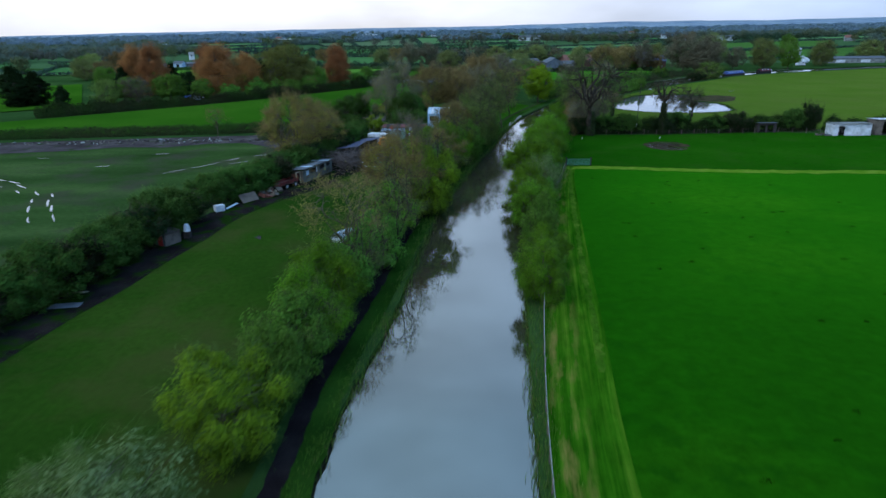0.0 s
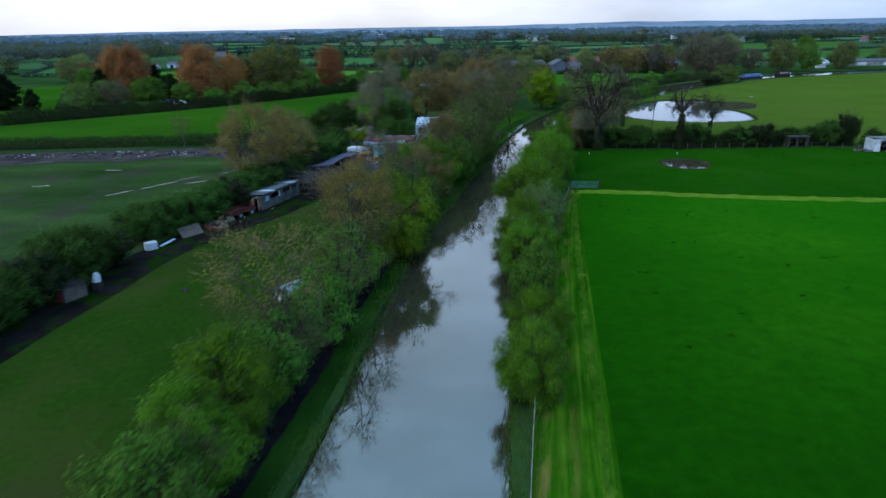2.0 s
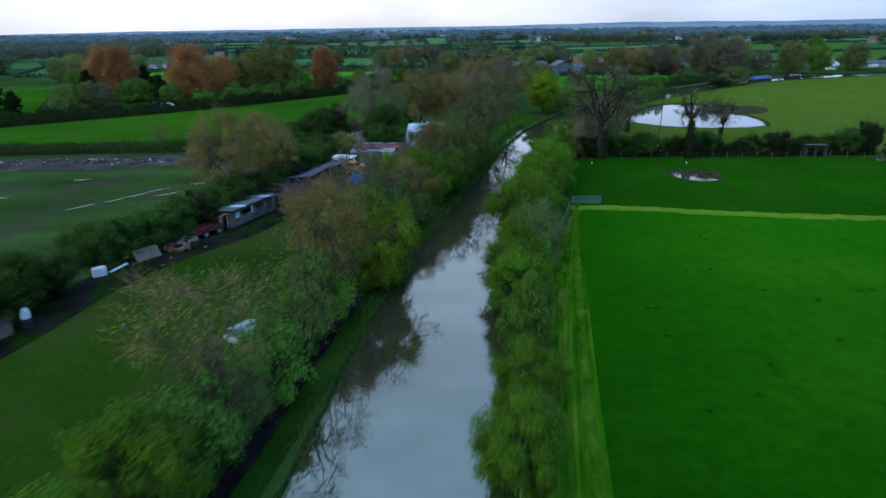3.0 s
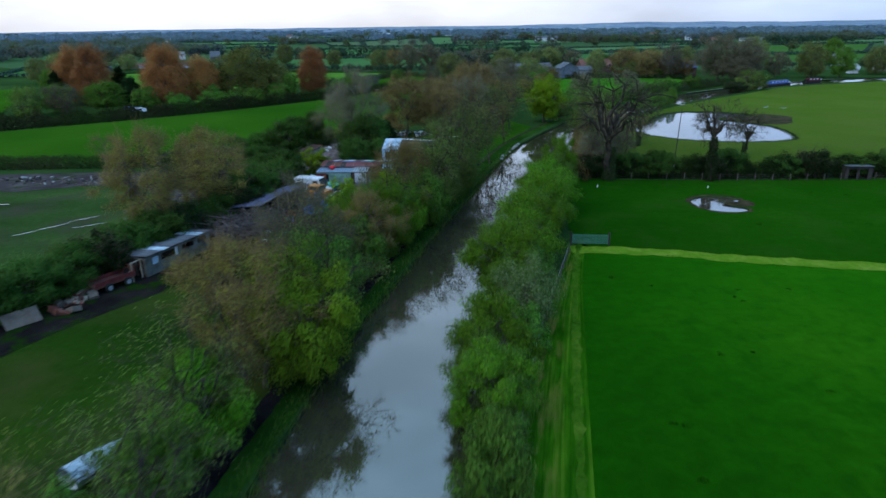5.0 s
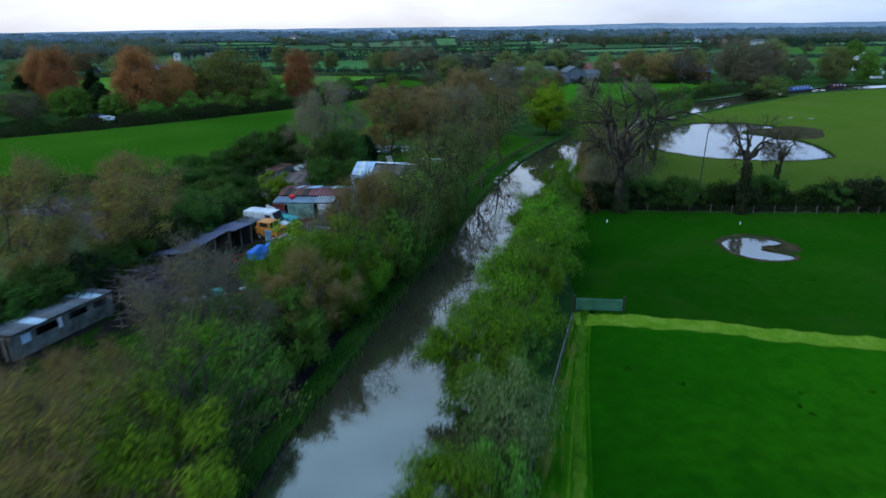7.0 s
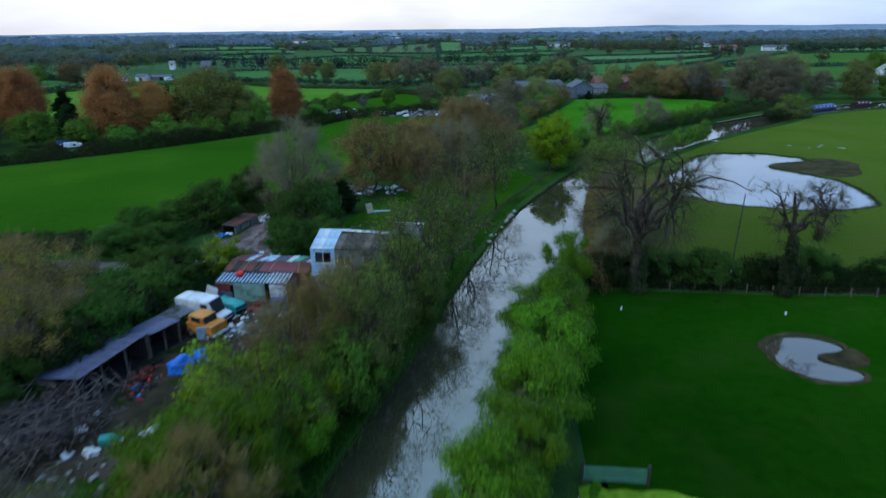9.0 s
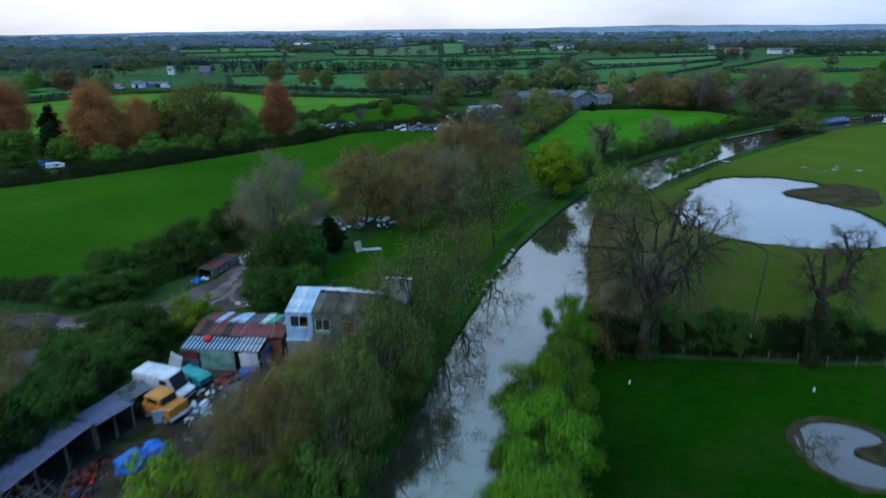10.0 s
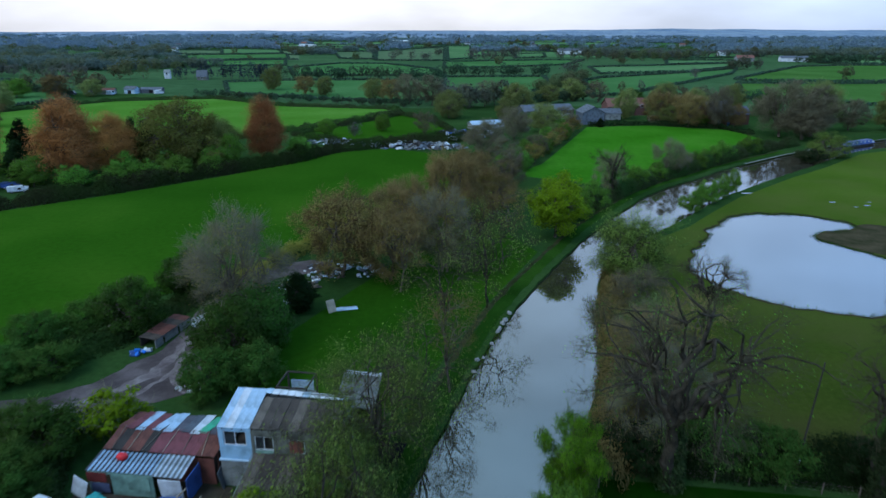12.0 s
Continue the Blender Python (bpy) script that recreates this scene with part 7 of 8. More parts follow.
def rumpled(name, x, y, size, material, label, category, seed, turn=0, z=0.0):
    """A soft lump: a covered heap, a sack, a rumpled sheet."""
    bm = bmesh.new()
    bmesh.ops.create_icosphere(bm, subdivisions=4, radius=1)
    for v in bm.verts:
        c = v.co.copy()
        k = 1 + 0.28 * noise.noise(c * 1.7 + Vector((seed, 0, 0))) + 0.12 * noise.noise(c * 5 + Vector((0, seed, 0)))
        v.co = Vector((c.x * k * size[0] / 2, c.y * k * size[1] / 2, max(0.0, c.z * k + 0.25) * size[2] / 1.25))
    ob = part(name, bm, material)
    ob.matrix_basis = pose(x, y, z, 0, 0, turn)
    return tagged(ob, label, category)


rumpled("tarpaulin", -12.4, 127.2, (2.6, 1.7, 1.4), TARP, "blue tarpaulin over a heap in the yard", "tarpaulin", 3, 40)
rumpled("tarpaulin", -11.4, 128.8, (2.0, 1.5, 1.2), TARP, "blue tarpaulin over a heap in the yard", "tarpaulin", 4, 20)
rumpled("grey_sheet", -8.4, 139.2, (4.0, 1.8, 0.25), GREY_SHEET, "grey plastic sheet lying in the yard", "sheet", 5, -4)
rumpled("teal_drum", -12.6, 116.8, (0.6, 0.55, 0.7), TEAL, "teal plastic drum in the yard", "drum", 7, 15)
rumpled("white_bag", -6.9, 138.6, (0.8, 0.6, 0.35), WHITE, "white bag in the yard", "bag", 6)


def boat_on_grass():
    root = thing("cabin_boat", -12.1, 73.4, 0, 66, "small white boat under a pale sheet on the grass", "boat")
    n = 10
    verts, faces = [], []
    for i in range(n + 1):
        f = i / n
        w = 0.95 * (1 - max(0, f - 0.45) ** 2 * 3.0)
        x = -2.0 + 4.2 * f
        verts += [(x, -w, 0.85), (x, -w * 0.8, 0.35), (x, 0, 0.18 + 0.35 * f * f), (x, w * 0.8, 0.35), (x, w, 0.85)]
    for i in range(n):
        for k in range(4):
            a = 5 * i + k
            faces.append((a, a + 1, a + 6, a + 5))
    faces.append((0, 1, 2, 3, 4))
    link_mesh("hull", verts, faces, WHITE, root)
    bm = bmesh.new()
    bmesh.ops.create_grid(bm, x_segments=22, y_segments=12, size=1)
    for v in bm.verts:
        x, y = v.co.x, v.co.y
        w = 0.95 * (1 - max(0, (x + 1) / 2 - 0.45) ** 2 * 3.0)
        v.co = Vector((0.1 + 2.1 * x, y * w * 1.04, 0.88 + 0.62 * (1 - y * y) * (0.9 - 0.35 * x) + 0.09 * noise.noise(Vector((x * 5, y * 4, 1)))))
    part("cover", bm, BLUE_WHITE, root, "pale crumpled boat cover")
    box("trailer_beam", (4.0, 0.12, 0.12), (0, 0, 0.2), ZINC, root)
    for s in (-1, 1):
        wheel(root, -0.5, s * 0.9, 0.25, 0.16)
    root.matrix_basis = root.matrix_basis @ Matrix.Diagonal((0.84, 0.92, 0.92, 1))


boat_on_grass()


def garden_shed():
    root = thing("red_door_shed", -33.4, 73.0, 0, 62, "small grey shed with a red door", "shed")
    wall("wall", 3.0, 1.7, 0.1, (-1.5, -0.9, 0), 0, WOOD, root)
    wall("wall", 3.0, 1.9, 0.1, (-1.5, 0.9, 0), 0, WOOD_DARK, root)
    for s in (-1.45, 1.45):
        wall("wall", 1.8, 1.7, 0.1, (s, -0.9, 0), 90, GREY_SHEET, root)
    corrugated("roof", 3.4, 2.3, (0, 0, 1.86), (5, 0, 0), WOOD_DARK, root, "dark felt roof", 0.3, 0.01)
    box("door", (0.07, 1.0, 1.5), (-1.55, 0, 0.75), plain("door_red", (0.42, 0.022, 0.03), 0.5), root, label="red door")
    box("door_trim", (0.09, 0.5, 0.16), (-1.56, -0.2, 1.6), WHITE, root)
    root.matrix_basis = root.matrix_basis @ Matrix.Diagonal((0.74, 0.85, 0.85, 1))


garden_shed()
rumpled("water_butt", -31.9, 75.0, (0.8, 0.8, 0.9), WHITE, "white plastic tank beside the shed", "tank", 8, 0, 0.9)
box("tank_stand", (0.7, 0.7, 0.9), (-31.9, 75.0, 0.45), WOOD_DARK)
tagged(bpy.data.objects["tank_stand"], "dark wooden stand under a white tank", "stand")


def flat_panel(name, x, y, z, size, rot, material, label, category="panel"):
    ob = box(name, size, (0, 0, 0), material)
    ob.matrix_basis = pose(x, y, z, *rot)
    return tagged(ob, label, category)


flat_panel("white_trough", -32.2, 87.0, 0.45, (1.3, 0.9, 0.9), (0, 0, 40), WHITE, "white box by the paddock hedge", "box")
flat_panel("pale_board", -30.9, 88.4, 0.35, (1.9, 0.5, 0.08), (0, -14, 50), BLUE_WHITE, "pale board lying by the hedge", "board")
flat_panel("leaning_board", -29.6, 92.2, 0.62, (2.9, 0.06, 1.5), (-42, 0, 55), WOOD, "grey board leaning at the hedge", "board")
flat_panel("corrugated_sheet", -35.5, 55.0, 0.05, (2.8, 1.1, 0.05), (0, 0, 8), GREY_SHEET, "grey sheet lying on the grass", "sheet")
flat_panel("plank", -36.1, 58.1, 0.08, (2.0, 0.25, 0.1), (0, 0, 2), WOOD_RAW, "pale plank lying on the grass", "plank")
flat_panel("pale_plank", -10.3, 56.4, 0.5, (2.6, 0.5, 0.08), (0, -18, 62), WHITE_DIRTY, "pale board propped in the hedge", "board")
flat_panel("pale_plank", -9.8, 118.8, 0.35, (3.9, 0.75, 0.12), (0, 3, 63), WHITE, "long white board lying in the yard", "board")
flat_panel("pale_sheet", -12.6, 133.0, 0.8, (1.7, 0.06, 1.5), (14, 0, 20), BLUE_WHITE, "pale blue panel leaning at the shed", "panel")
flat_panel("white_sign", -15.6, 141.6, 1.2, (1.5, 0.06, 1.7), (-8, 14, -18), WHITE, "tilted white panel behind the van", "panel")
flat_panel("blue_crate", -13.2, 116.6, 0.3, (0.9, 0.7, 0.6), (0, 0, 20), TEAL, "blue-green crate in the yard", "crate")
flat_panel("folded_sheet", -4.3, 178.6, 0.75, (1.2, 0.08, 1.8), (-28, 0, 40), WOOD_RAW, "upright bent metal sheet on the grass", "sheet")
flat_panel("folded_sheet", -2.4, 179.4, 0.12, (3.0, 1.0, 0.08), (0, 4, 25), BLUE_WHITE, "pale bent metal sheet on the grass", "sheet")


def farm_trailer():
    root = thing("farm_trailer", -26.2, 100.6, 0, 62, "rusty red farm trailer beside the shed", "trailer")
    box("bed", (4.2, 1.7, 0.25), (0, 0, 0.75), RUST, root)
    for s in (-1, 1):
        box("side", (4.2, 0.06, 0.4), (0, s * 0.85, 1.05), DARK_RED, root)
        wheel(root, -0.8, s * 0.95, 0.42, 0.25)
        wheel(root, 1.2, s * 0.95, 0.42, 0.25)
    box("headboard", (0.08, 1.7, 0.9), (2.1, 0, 1.3), RUST, root)
    bm = bmesh.new()
    add_tube(bm, (-2.1, 0, 0.7), (-3.4, 0, 0.45), 0.06)
    part("drawbar", bm, RUST, root)


farm_trailer()


def tractor():
    root = thing("old_tractor", -25.9, 103.6, 0, 70, "rusty red tractor beside the white shed", "tractor")
    box("bonnet", (1.5, 0.7, 0.7), (0.8, 0, 1.1), DARK_RED, root, bevel=0.1)
    box("axle", (2.6, 0.35, 0.35), (0.2, 0, 0.75), RUST, root, bevel=0.05)
    for s in (-1, 1):
        wheel(root, -0.7, s * 0.75, 0.65, 0.35)
        wheel(root, 1.3, s * 0.6, 0.36, 0.22)
        box("mudguard", (1.0, 0.3, 0.08), (-0.7, s * 0.72, 1.38), DARK_RED, root)
    box("seat", (0.4, 0.5, 0.12), (-0.6, 0, 1.35), DARK, root)
    bm = bmesh.new()
    add_tube(bm, (0.9, 0.25, 1.4), (0.9, 0.25, 2.1), 0.05)
    part("exhaust", bm, RUST, root)


tractor()


def heap(name, x, y, rx, ry, h, n, mats, label, category, seed, smin=0.15, smax=0.8):
    """A heap of mixed bits: slabs, sticks and blocks, lying as they fell."""
    rng = np.random.default_rng(seed)
    root = thing(name, x, y, 0, 0, label, category, "", "stuff")
    for mi, m in enumerate(mats):
        bm = bmesh.new()
        for _ in range(n // len(mats) + 1):
            a, q = rng.uniform(0, TAU), math.sqrt(rng.random())
            px, py = rx * q * math.cos(a), ry * q * math.sin(a)
            s = rng.uniform(smin, smax)
            size = (s * rng.uniform(0.6, 1.6), s * rng.uniform(0.3, 1.0), s * rng.uniform(0.08, 0.6))
            add_box(bm, size, (px, py, h * (1 - q) * rng.random() + size[2] * 0.4), (rng.uniform(-25, 25), rng.uniform(-25, 25), rng.uniform(0, 180)))
        part("rubble", bm, m, root)
    return root


heap("scrap_heap", -10.4, 134.8, 1.3, 1.6, 0.5, 30, [WHITE, BLUE_WHITE, GREY_SHEET], "white scrap and bags beside the lorry cab", "scrap", 61, 0.2, 0.7)
heap("scrap_heap", -9.9, 140.6, 1.2, 1.5, 0.9, 44, [RUST, WOOD_DARK, DARK_RED], "rusty scrap before the patchwork shed", "scrap", 62)
heap("scrap_heap", -15.0, 117.5, 2.6, 3.4, 0.4, 40, [WOOD_DARK, GREY_SHEET, WOOD, WHITE], "scattered boards and scrap in the yard", "scrap", 63)
heap("scrap_heap", -15.2, 125.5, 1.1, 3.6, 0.7, 40, [WOOD_DARK, RUST, DARK_RED, DARK], "dark clutter inside the open shed", "scrap", 64)
heap("scrap_heap", -6.0, 194.0, 6.5, 3.6, 0.5, 90, [WHITE, GREY_SHEET, WOOD, BLUE_WHITE], "scattered white scrap under the trees", "scrap", 65, 0.25, 0.9)
heap("scrap_heap", -11.0, 186.0, 3.0, 6.0, 0.4, 60, [WHITE, GREY_SHEET, WOOD], "scattered scrap beside the mud track", "scrap", 66, 0.2, 0.8)
heap("scrap_heap", -20.6, 174.6, 1.0, 2.4, 0.6, 22, [WHITE, STONE], "white sacks and scrap by the low shed", "scrap", 67, 0.3, 0.8)
heap("scrap_heap", -23.6, 165.2, 1.2, 0.8, 0.6, 12, [BLUE_PAINT, WHITE, TARP], "blue and white bags beside the low shed", "scrap", 68, 0.3, 0.8)
heap("scrap_heap", -14.4, 158.4, 1.6, 1.0, 0.4, 22, [WHITE, WOOD], "white scrap beside the mud track", "scrap", 69, 0.15, 0.5)
heap("scrap_heap", -27.6, 96.5, 1.4, 2.4, 0.8, 24, [WOOD_RAW, RUST, WOOD], "timber and rusty bits by the hedge", "scrap", 70, 0.3, 1.0)
heap("rubble_bank", -70, 146, 36, 3.0, 0.4, 260, [MUD_GREY, MUD_GREY, WOOD, WHITE_DIRTY], "pale rubble along the spoil bank", "rubble", 71, 0.15, 0.6)
heap("scrap_heap", -8, 303, 17, 5.0, 1.8, 360, [WHITE, DULL_BLUE, GREY_SHEET, WOOD_DARK, WHITE_DIRTY], "long heap of scrap vehicles and sheet metal", "scrap", 72, 0.4, 1.8)
heap("scrap_heap", -34, 309, 12, 5.0, 0.8, 110, [WHITE, GREY_SHEET, WHITE_DIRTY, DULL_BLUE], "low spread of pale scrap on the meadow", "scrap", 75, 0.4, 1.5)
heap("scrap_heap", 8, 330, 10, 6.0, 1.0, 40, [WHITE, GREY_SHEET, BLUE_PAINT], "scattered scrap in the far yard", "scrap", 73, 0.8, 2.6)
heap("scrap_heap", 22, 275, 3.5, 7.0, 1.4, 60, [STONE, WHITE_DIRTY, GREY_SHEET], "grey heap of rubble in the hedge", "scrap", 74, 0.4, 1.4)
heap("earth_clod", -23, 74.5, 0.5, 0.4, 0.1, 3, [WOOD_DARK], "dark clod in the paddock", "clod", 75, 0.2, 0.4)

heap("scrap_heap", -10.6, 138.0, 2.2, 1.6, 0.35, 44, [WHITE, RUST, WOOD_DARK, GREY_SHEET], "small mixed scrap strewn over the yard", "scrap", 81, 0.12, 0.45)
heap("scrap_heap", -8.0, 133.0, 2.6, 3.0, 0.25, 40, [WOOD_DARK, WOOD, WHITE_DIRTY, RUST], "broken timber and scrap in the yard weeds", "scrap", 82, 0.12, 0.5)
heap("scrap_heap", -14.2, 124.5, 1.0, 2.4, 0.4, 30, [RED, DARK, WOOD_DARK, BLUE_PAINT], "red and dark clutter before the open shed", "scrap", 83, 0.15, 0.5)
heap("scrap_heap", -13.0, 112.5, 3.0, 2.6, 0.3, 36, [WOOD_DARK, WHITE_DIRTY, GREY_SHEET], "grey scrap lying before the brushwood", "scrap", 84, 0.15, 0.5)
for dx, dy, length, turn, m in ((0, 0, 3.4, 74, WHITE_DIRTY), (0.7, 0.1, 3.0, 80, WOOD_DARK), (1.3, -0.1, 3.2, 70, WOOD), (2.0, 0.1, 2.8, 77, WHITE_DIRTY), (-0.8, -0.2, 3.0, 68, WOOD_DARK), (2.8, 0.2, 3.0, 66, WOOD)):
    flat_panel("loose_plank", -7.4 + dx, 136.4 + dy, 0.1, (length, 0.34, 0.1), (0, 1.5, turn), m, "long weathered plank lying in the yard", "plank")
flat_panel("shed_roof_sheet", -16.6, 134.6, 1.9, (3.2, 2.6, 0.08), (0, -6, 62), GREY_SHEET, "flat grey sheet roof behind the lorry cab", "roof sheet")
for dx, dy in ((-1.2, -1.0), (1.2, -1.0), (1.2, 1.0), (-1.2, 1.0)):
    flat_panel("roof_prop", -16.6 + dx, 134.6 + dy, 0.9, (0.12, 0.12, 1.8), (0, 0, 0), WOOD_DARK, "dark wooden prop under a sheet roof", "post")
for x, y, turn, tilt, length in ((-7.6, 141.2, 30, 38, 2.6), (-8.6, 140.6, -20, 30, 2.2), (-5.9, 140.6, 70, 24, 2.4)):
    flat_panel("loose_pole", x, y, 0.5 * length * math.sin(radians(tilt)) + 0.05, (length, 0.1, 0.1), (0, -tilt, turn), WOOD_RAW, "bare timber pole leaning in the yard", "pole")

# dead branches piled beside the sheds
rng = np.random.default_rng(9)
n = 900
s0 = np.stack([-18.4 + rng.normal(0, 2.0, n), 116.8 + rng.normal(0, 2.8, n), rng.uniform(0, 2.4, n)], 1)
d0 = rng.normal(0, 1, (n, 3)) * np.array([1.6, 1.6, 0.7])
brush = thing("brushwood_pile", 0, 0, 0, 0, "pile of dead grey branches beside the sheds", "branches", "", "stuff")
twig_mesh("branchwood", s0, s0 + d0 + np.array([0, 0, 0.35]), 0.055, BRUSH, brush)

# pale bags and stones at the water's edge
stone_rng = np.random.default_rng(23)
for i, y in enumerate((164.2, 166.9, 167.5, 171.0, 174.2, 174.8, 175.3, 176.6, 177.1, 177.7, 179.8, 180.3)):
    x = 15.4 + (y - 163.5) * 0.277 + stone_rng.normal(-0.25, 0.16)
    w = stone_rng.uniform(0.35, 0.8)
    rumpled("bank_stone", x, y, (w, w * stone_rng.uniform(0.6, 0.9), w * 0.5), STONE, "pale stone at the water's edge", "stone", 20 + i, 47 * i)["group"] = "stones at the water's edge"


# ---- gate, fence, pole ----
def field_gate():
    root = thing("field_gate", 21.3, 114.3, 0, -2.5, "green metal field gate between two dark posts", "gate")
    for xx in (0, 4.35):
        bm = bmesh.new()
        add_box(bm, (0.2, 0.2, 1.6), (xx, 0, 0.8))
        part("post", bm, WOOD_DARK, root, bevel=0.03)
    for k, zz in enumerate((0.2, 0.4, 0.6, 0.82, 1.04, 1.22)):
        bm = bmesh.new()
        add_tube(bm, (0.12, 0, zz), (4.22, 0, zz), 0.035 if k != 5 else 0.045)
        part("rail", bm, GATE_GREEN, root)
    for xx in (0.14, 1.5, 2.85, 4.2):
        bm = bmesh.new()
        add_tube(bm, (xx, 0, 0.18), (xx, 0, 1.24), 0.04)
        part("stile", bm, GATE_GREEN, root)
    bm = bmesh.new()
    for i in range(34):
        add_box(bm, (0.02, 0.02, 1.0), (0.2 + 0.12 * i, 0.03, 0.7))
    for i in range(9):
        add_box(bm, (4.0, 0.02, 0.02), (2.17, 0.03, 0.25 + 0.11 * i))
    part("mesh_panel", bm, GATE_GREEN, root, "wire mesh on the gate")


field_gate()


def wire_fence(name, line, step, h, label, wires=(0.35, 0.7, 1.0), wire_mat=WOOD, r=0.007):
    root = thing(name, 0, 0, 0, 0, label, "fence")
    bm = bmesh.new()
    add_tube(bm, (0, 0, -0.2), (0, 0, h), 0.06, 0.055, 7)
    me = bpy.data.meshes.new("post")
    bm.to_mesh(me)
    bm.free()
    me.materials.append(WOOD)
    spots = along(line, step)
    for x, y, _, _ in spots:
        ob = new("post", me)
        ob.parent = root
        ob.matrix_basis = pose(x, y, 0, random.uniform(-3, 3), random.uniform(-3, 3), random.uniform(0, 90))
    for z in wires:
        verts, faces = [], []
        tube(verts, faces, [(x, y, z) for x, y, _, _ in spots], r, r, 4)
        link_mesh("wire", verts, faces, wire_mat, root)
    return root


fence = wire_fence("wire_fence", [p for p in FENCE if p[1] > 8], 2.6, 1.15, "post and wire fence along the canal bank")
verts, faces = [], []
tube(verts, faces, [(x, y, 1.12 + 0.02 * math.sin(y)) for x, y, _, _ in along([p for p in FENCE if p[1] > 8], 2.6)], 0.016, 0.016, 5)
link_mesh("tape", verts, faces, STONE, fence, "white electric tape along the fence top")
wire_fence("hedge_fence", [(22.5, 133), (24.6, 141), (27, 148.3), (38, 147.9), (50, 146.6), (62, 146.6), (75, 147.6), (84, 144.5), (100, 140.5), (150, 134)], 2.8, 1.15, "post and wire fence before the hedge")


def wooden_pole():
    root = thing("utility_pole", 43.2, 149.0, 0, 0, "slim dark wooden pole in the hedge", "pole")
    bm = bmesh.new()
    add_tube(bm, (0, 0, -0.3), (0.35, -0.05, 11.2), 0.09, 0.06, 10)
    part("shaft", bm, WOOD_DARK, root)
    box("marker", (0.16, 0.05, 0.5), (0.04, -0.14, 2.0), WHITE, root, label="white marker plate")


wooden_pole()
for x, y in ((46.5, 141.5), (29.5, 142)):
    flat_panel("white_marker", x, y, 0.2, (0.12, 0.12, 0.4), (0, 12, 20), WHITE, "small white peg in the pasture", "peg")


# ---- stables and huts on the far side of the pasture ----
def stable(name, x, y, length, depth, h, turn, wall_mat, roof_mat, label, doors):
    root = thing(name, x, y, 0, turn, label, "stable")
    wall("wall", length, h, 0.12, (-length / 2, -depth / 2, 0), 0, wall_mat, root, [(d, d + 1.3, 0, h - 0.4) for d in doors])
    wall("wall", length, h - 0.3, 0.12, (-length / 2, depth / 2, 0), 0, wall_mat, root)
    for s in (-1, 1):
        wall("wall", depth, h - 0.2, 0.12, (s * (length / 2 - 0.06), -depth / 2, 0), 90, wall_mat, root)
    n = int(length / 1.0)
    for i in range(n):
        corrugated("roof_sheet", length / n + 0.05, depth + 0.9, (-length / 2 + (i + 0.5) * length / n, -0.1, h + 0.06 + 0.012 * (i % 2)), (-4, 0, 0), roof_mat, root, "", 0.2, 0.02)
    # near-black floor, so that shade is painted behind the door openings
    box("floor", (length - 0.3, depth - 0.3, 0.06), (0, 0, 0.05), DARK, root)
    return root


stable("white_stable", 88.6, 143.6, 8.0, 3.4, 2.5, -3, WHITE, WHITE_DIRTY, "white stable with an open dark doorway", (1.1,))
stable("brown_stable", 97.5, 144.2, 7.0, 4.0, 3.2, -3, WOOD, WHITE, "taller brown stable with a white roof", (1.4, 4.0))
stable("field_shelter", 72.6, 148.6, 4.2, 2.4, 2.1, -2, WOOD_DARK, GREY_SHEET, "small dark field shelter with a pale roof", (0.5, 2.2))
heap("log_heap", 83.2, 142.6, 1.8, 0.8, 0.5, 18, [WOOD, GREY_SHEET], "grey logs and scrap by the stables", "logs", 76, 0.3, 0.9)
rumpled("muck_heap", 100, 131.5, (4.5, 2.4, 0.9), GRASS_ROUGH, "dark grassed heap in the pasture", "heap", 33)


# ---- narrowboats and moorings ----
NAVY = plain("navy_paint", (0.05, 0.07, 0.20), 0.5)
COPING = plain("weathered_coping", (0.17, 0.17, 0.155), 0.9, wear=0.5)


def narrowboat(x, y, turn, length, paint, stripe, label):
    root = thing("narrowboat", x, y, WATER_Z, turn, label, "narrowboat", "moored narrowboats")
    n = 16
    verts, faces = [], []
    for i in range(n + 1):
        f = i / n
        w = 1.05 * min(1, (1 - f) * 6 + 0.08, f * 14 + 0.6)
        px = (f - 0.5) * length
        verts += [(px, -w, 0.75), (px, -w * 0.92, -0.3), (px, w * 0.92, -0.3), (px, w, 0.75)]
    for i in range(n):
        for k in range(4):
            a, b = 4 * i + k, 4 * i + (k + 1) % 4
            faces.append((a, b, b + 4, a + 4))
    faces += [(3, 2, 1, 0), (4 * n, 4 * n + 1, 4 * n + 2, 4 * n + 3)]
    link_mesh("hull", verts, faces, DARK if paint is not WHITE else BLUE_PAINT, root)
    box("cabin", (length * 0.70, 1.75, 1.1), (-length * 0.03, 0, 1.25), paint, root, bevel=0.06)
    box("roof", (length * 0.72, 1.85, 0.07), (-length * 0.03, 0, 1.84), stripe, root, bevel=0.02)
    box("gunwale", (length * 0.93, 2.14, 0.12), (-length * 0.01, 0, 0.70), stripe, root)
    k = int(length * 0.7 / 2.2)
    for i in range(k):
        for s in (-1, 1):
            box("window", (0.9, 0.05, 0.45), (-length * 0.36 + 2.2 * (i + 0.4), s * 0.885, 1.4), WHITE, root)
    box("stern_rail", (1.0, 1.5, 0.8), (-length * 0.44, 0, 1.0), stripe, root, bevel=0.05)
    box("bow_cover", (1.6, 1.3, 0.7), (length * 0.37, 0, 1.0), WHITE, root, (0, 12, 0), "white bow cover", 0.1)
    return root


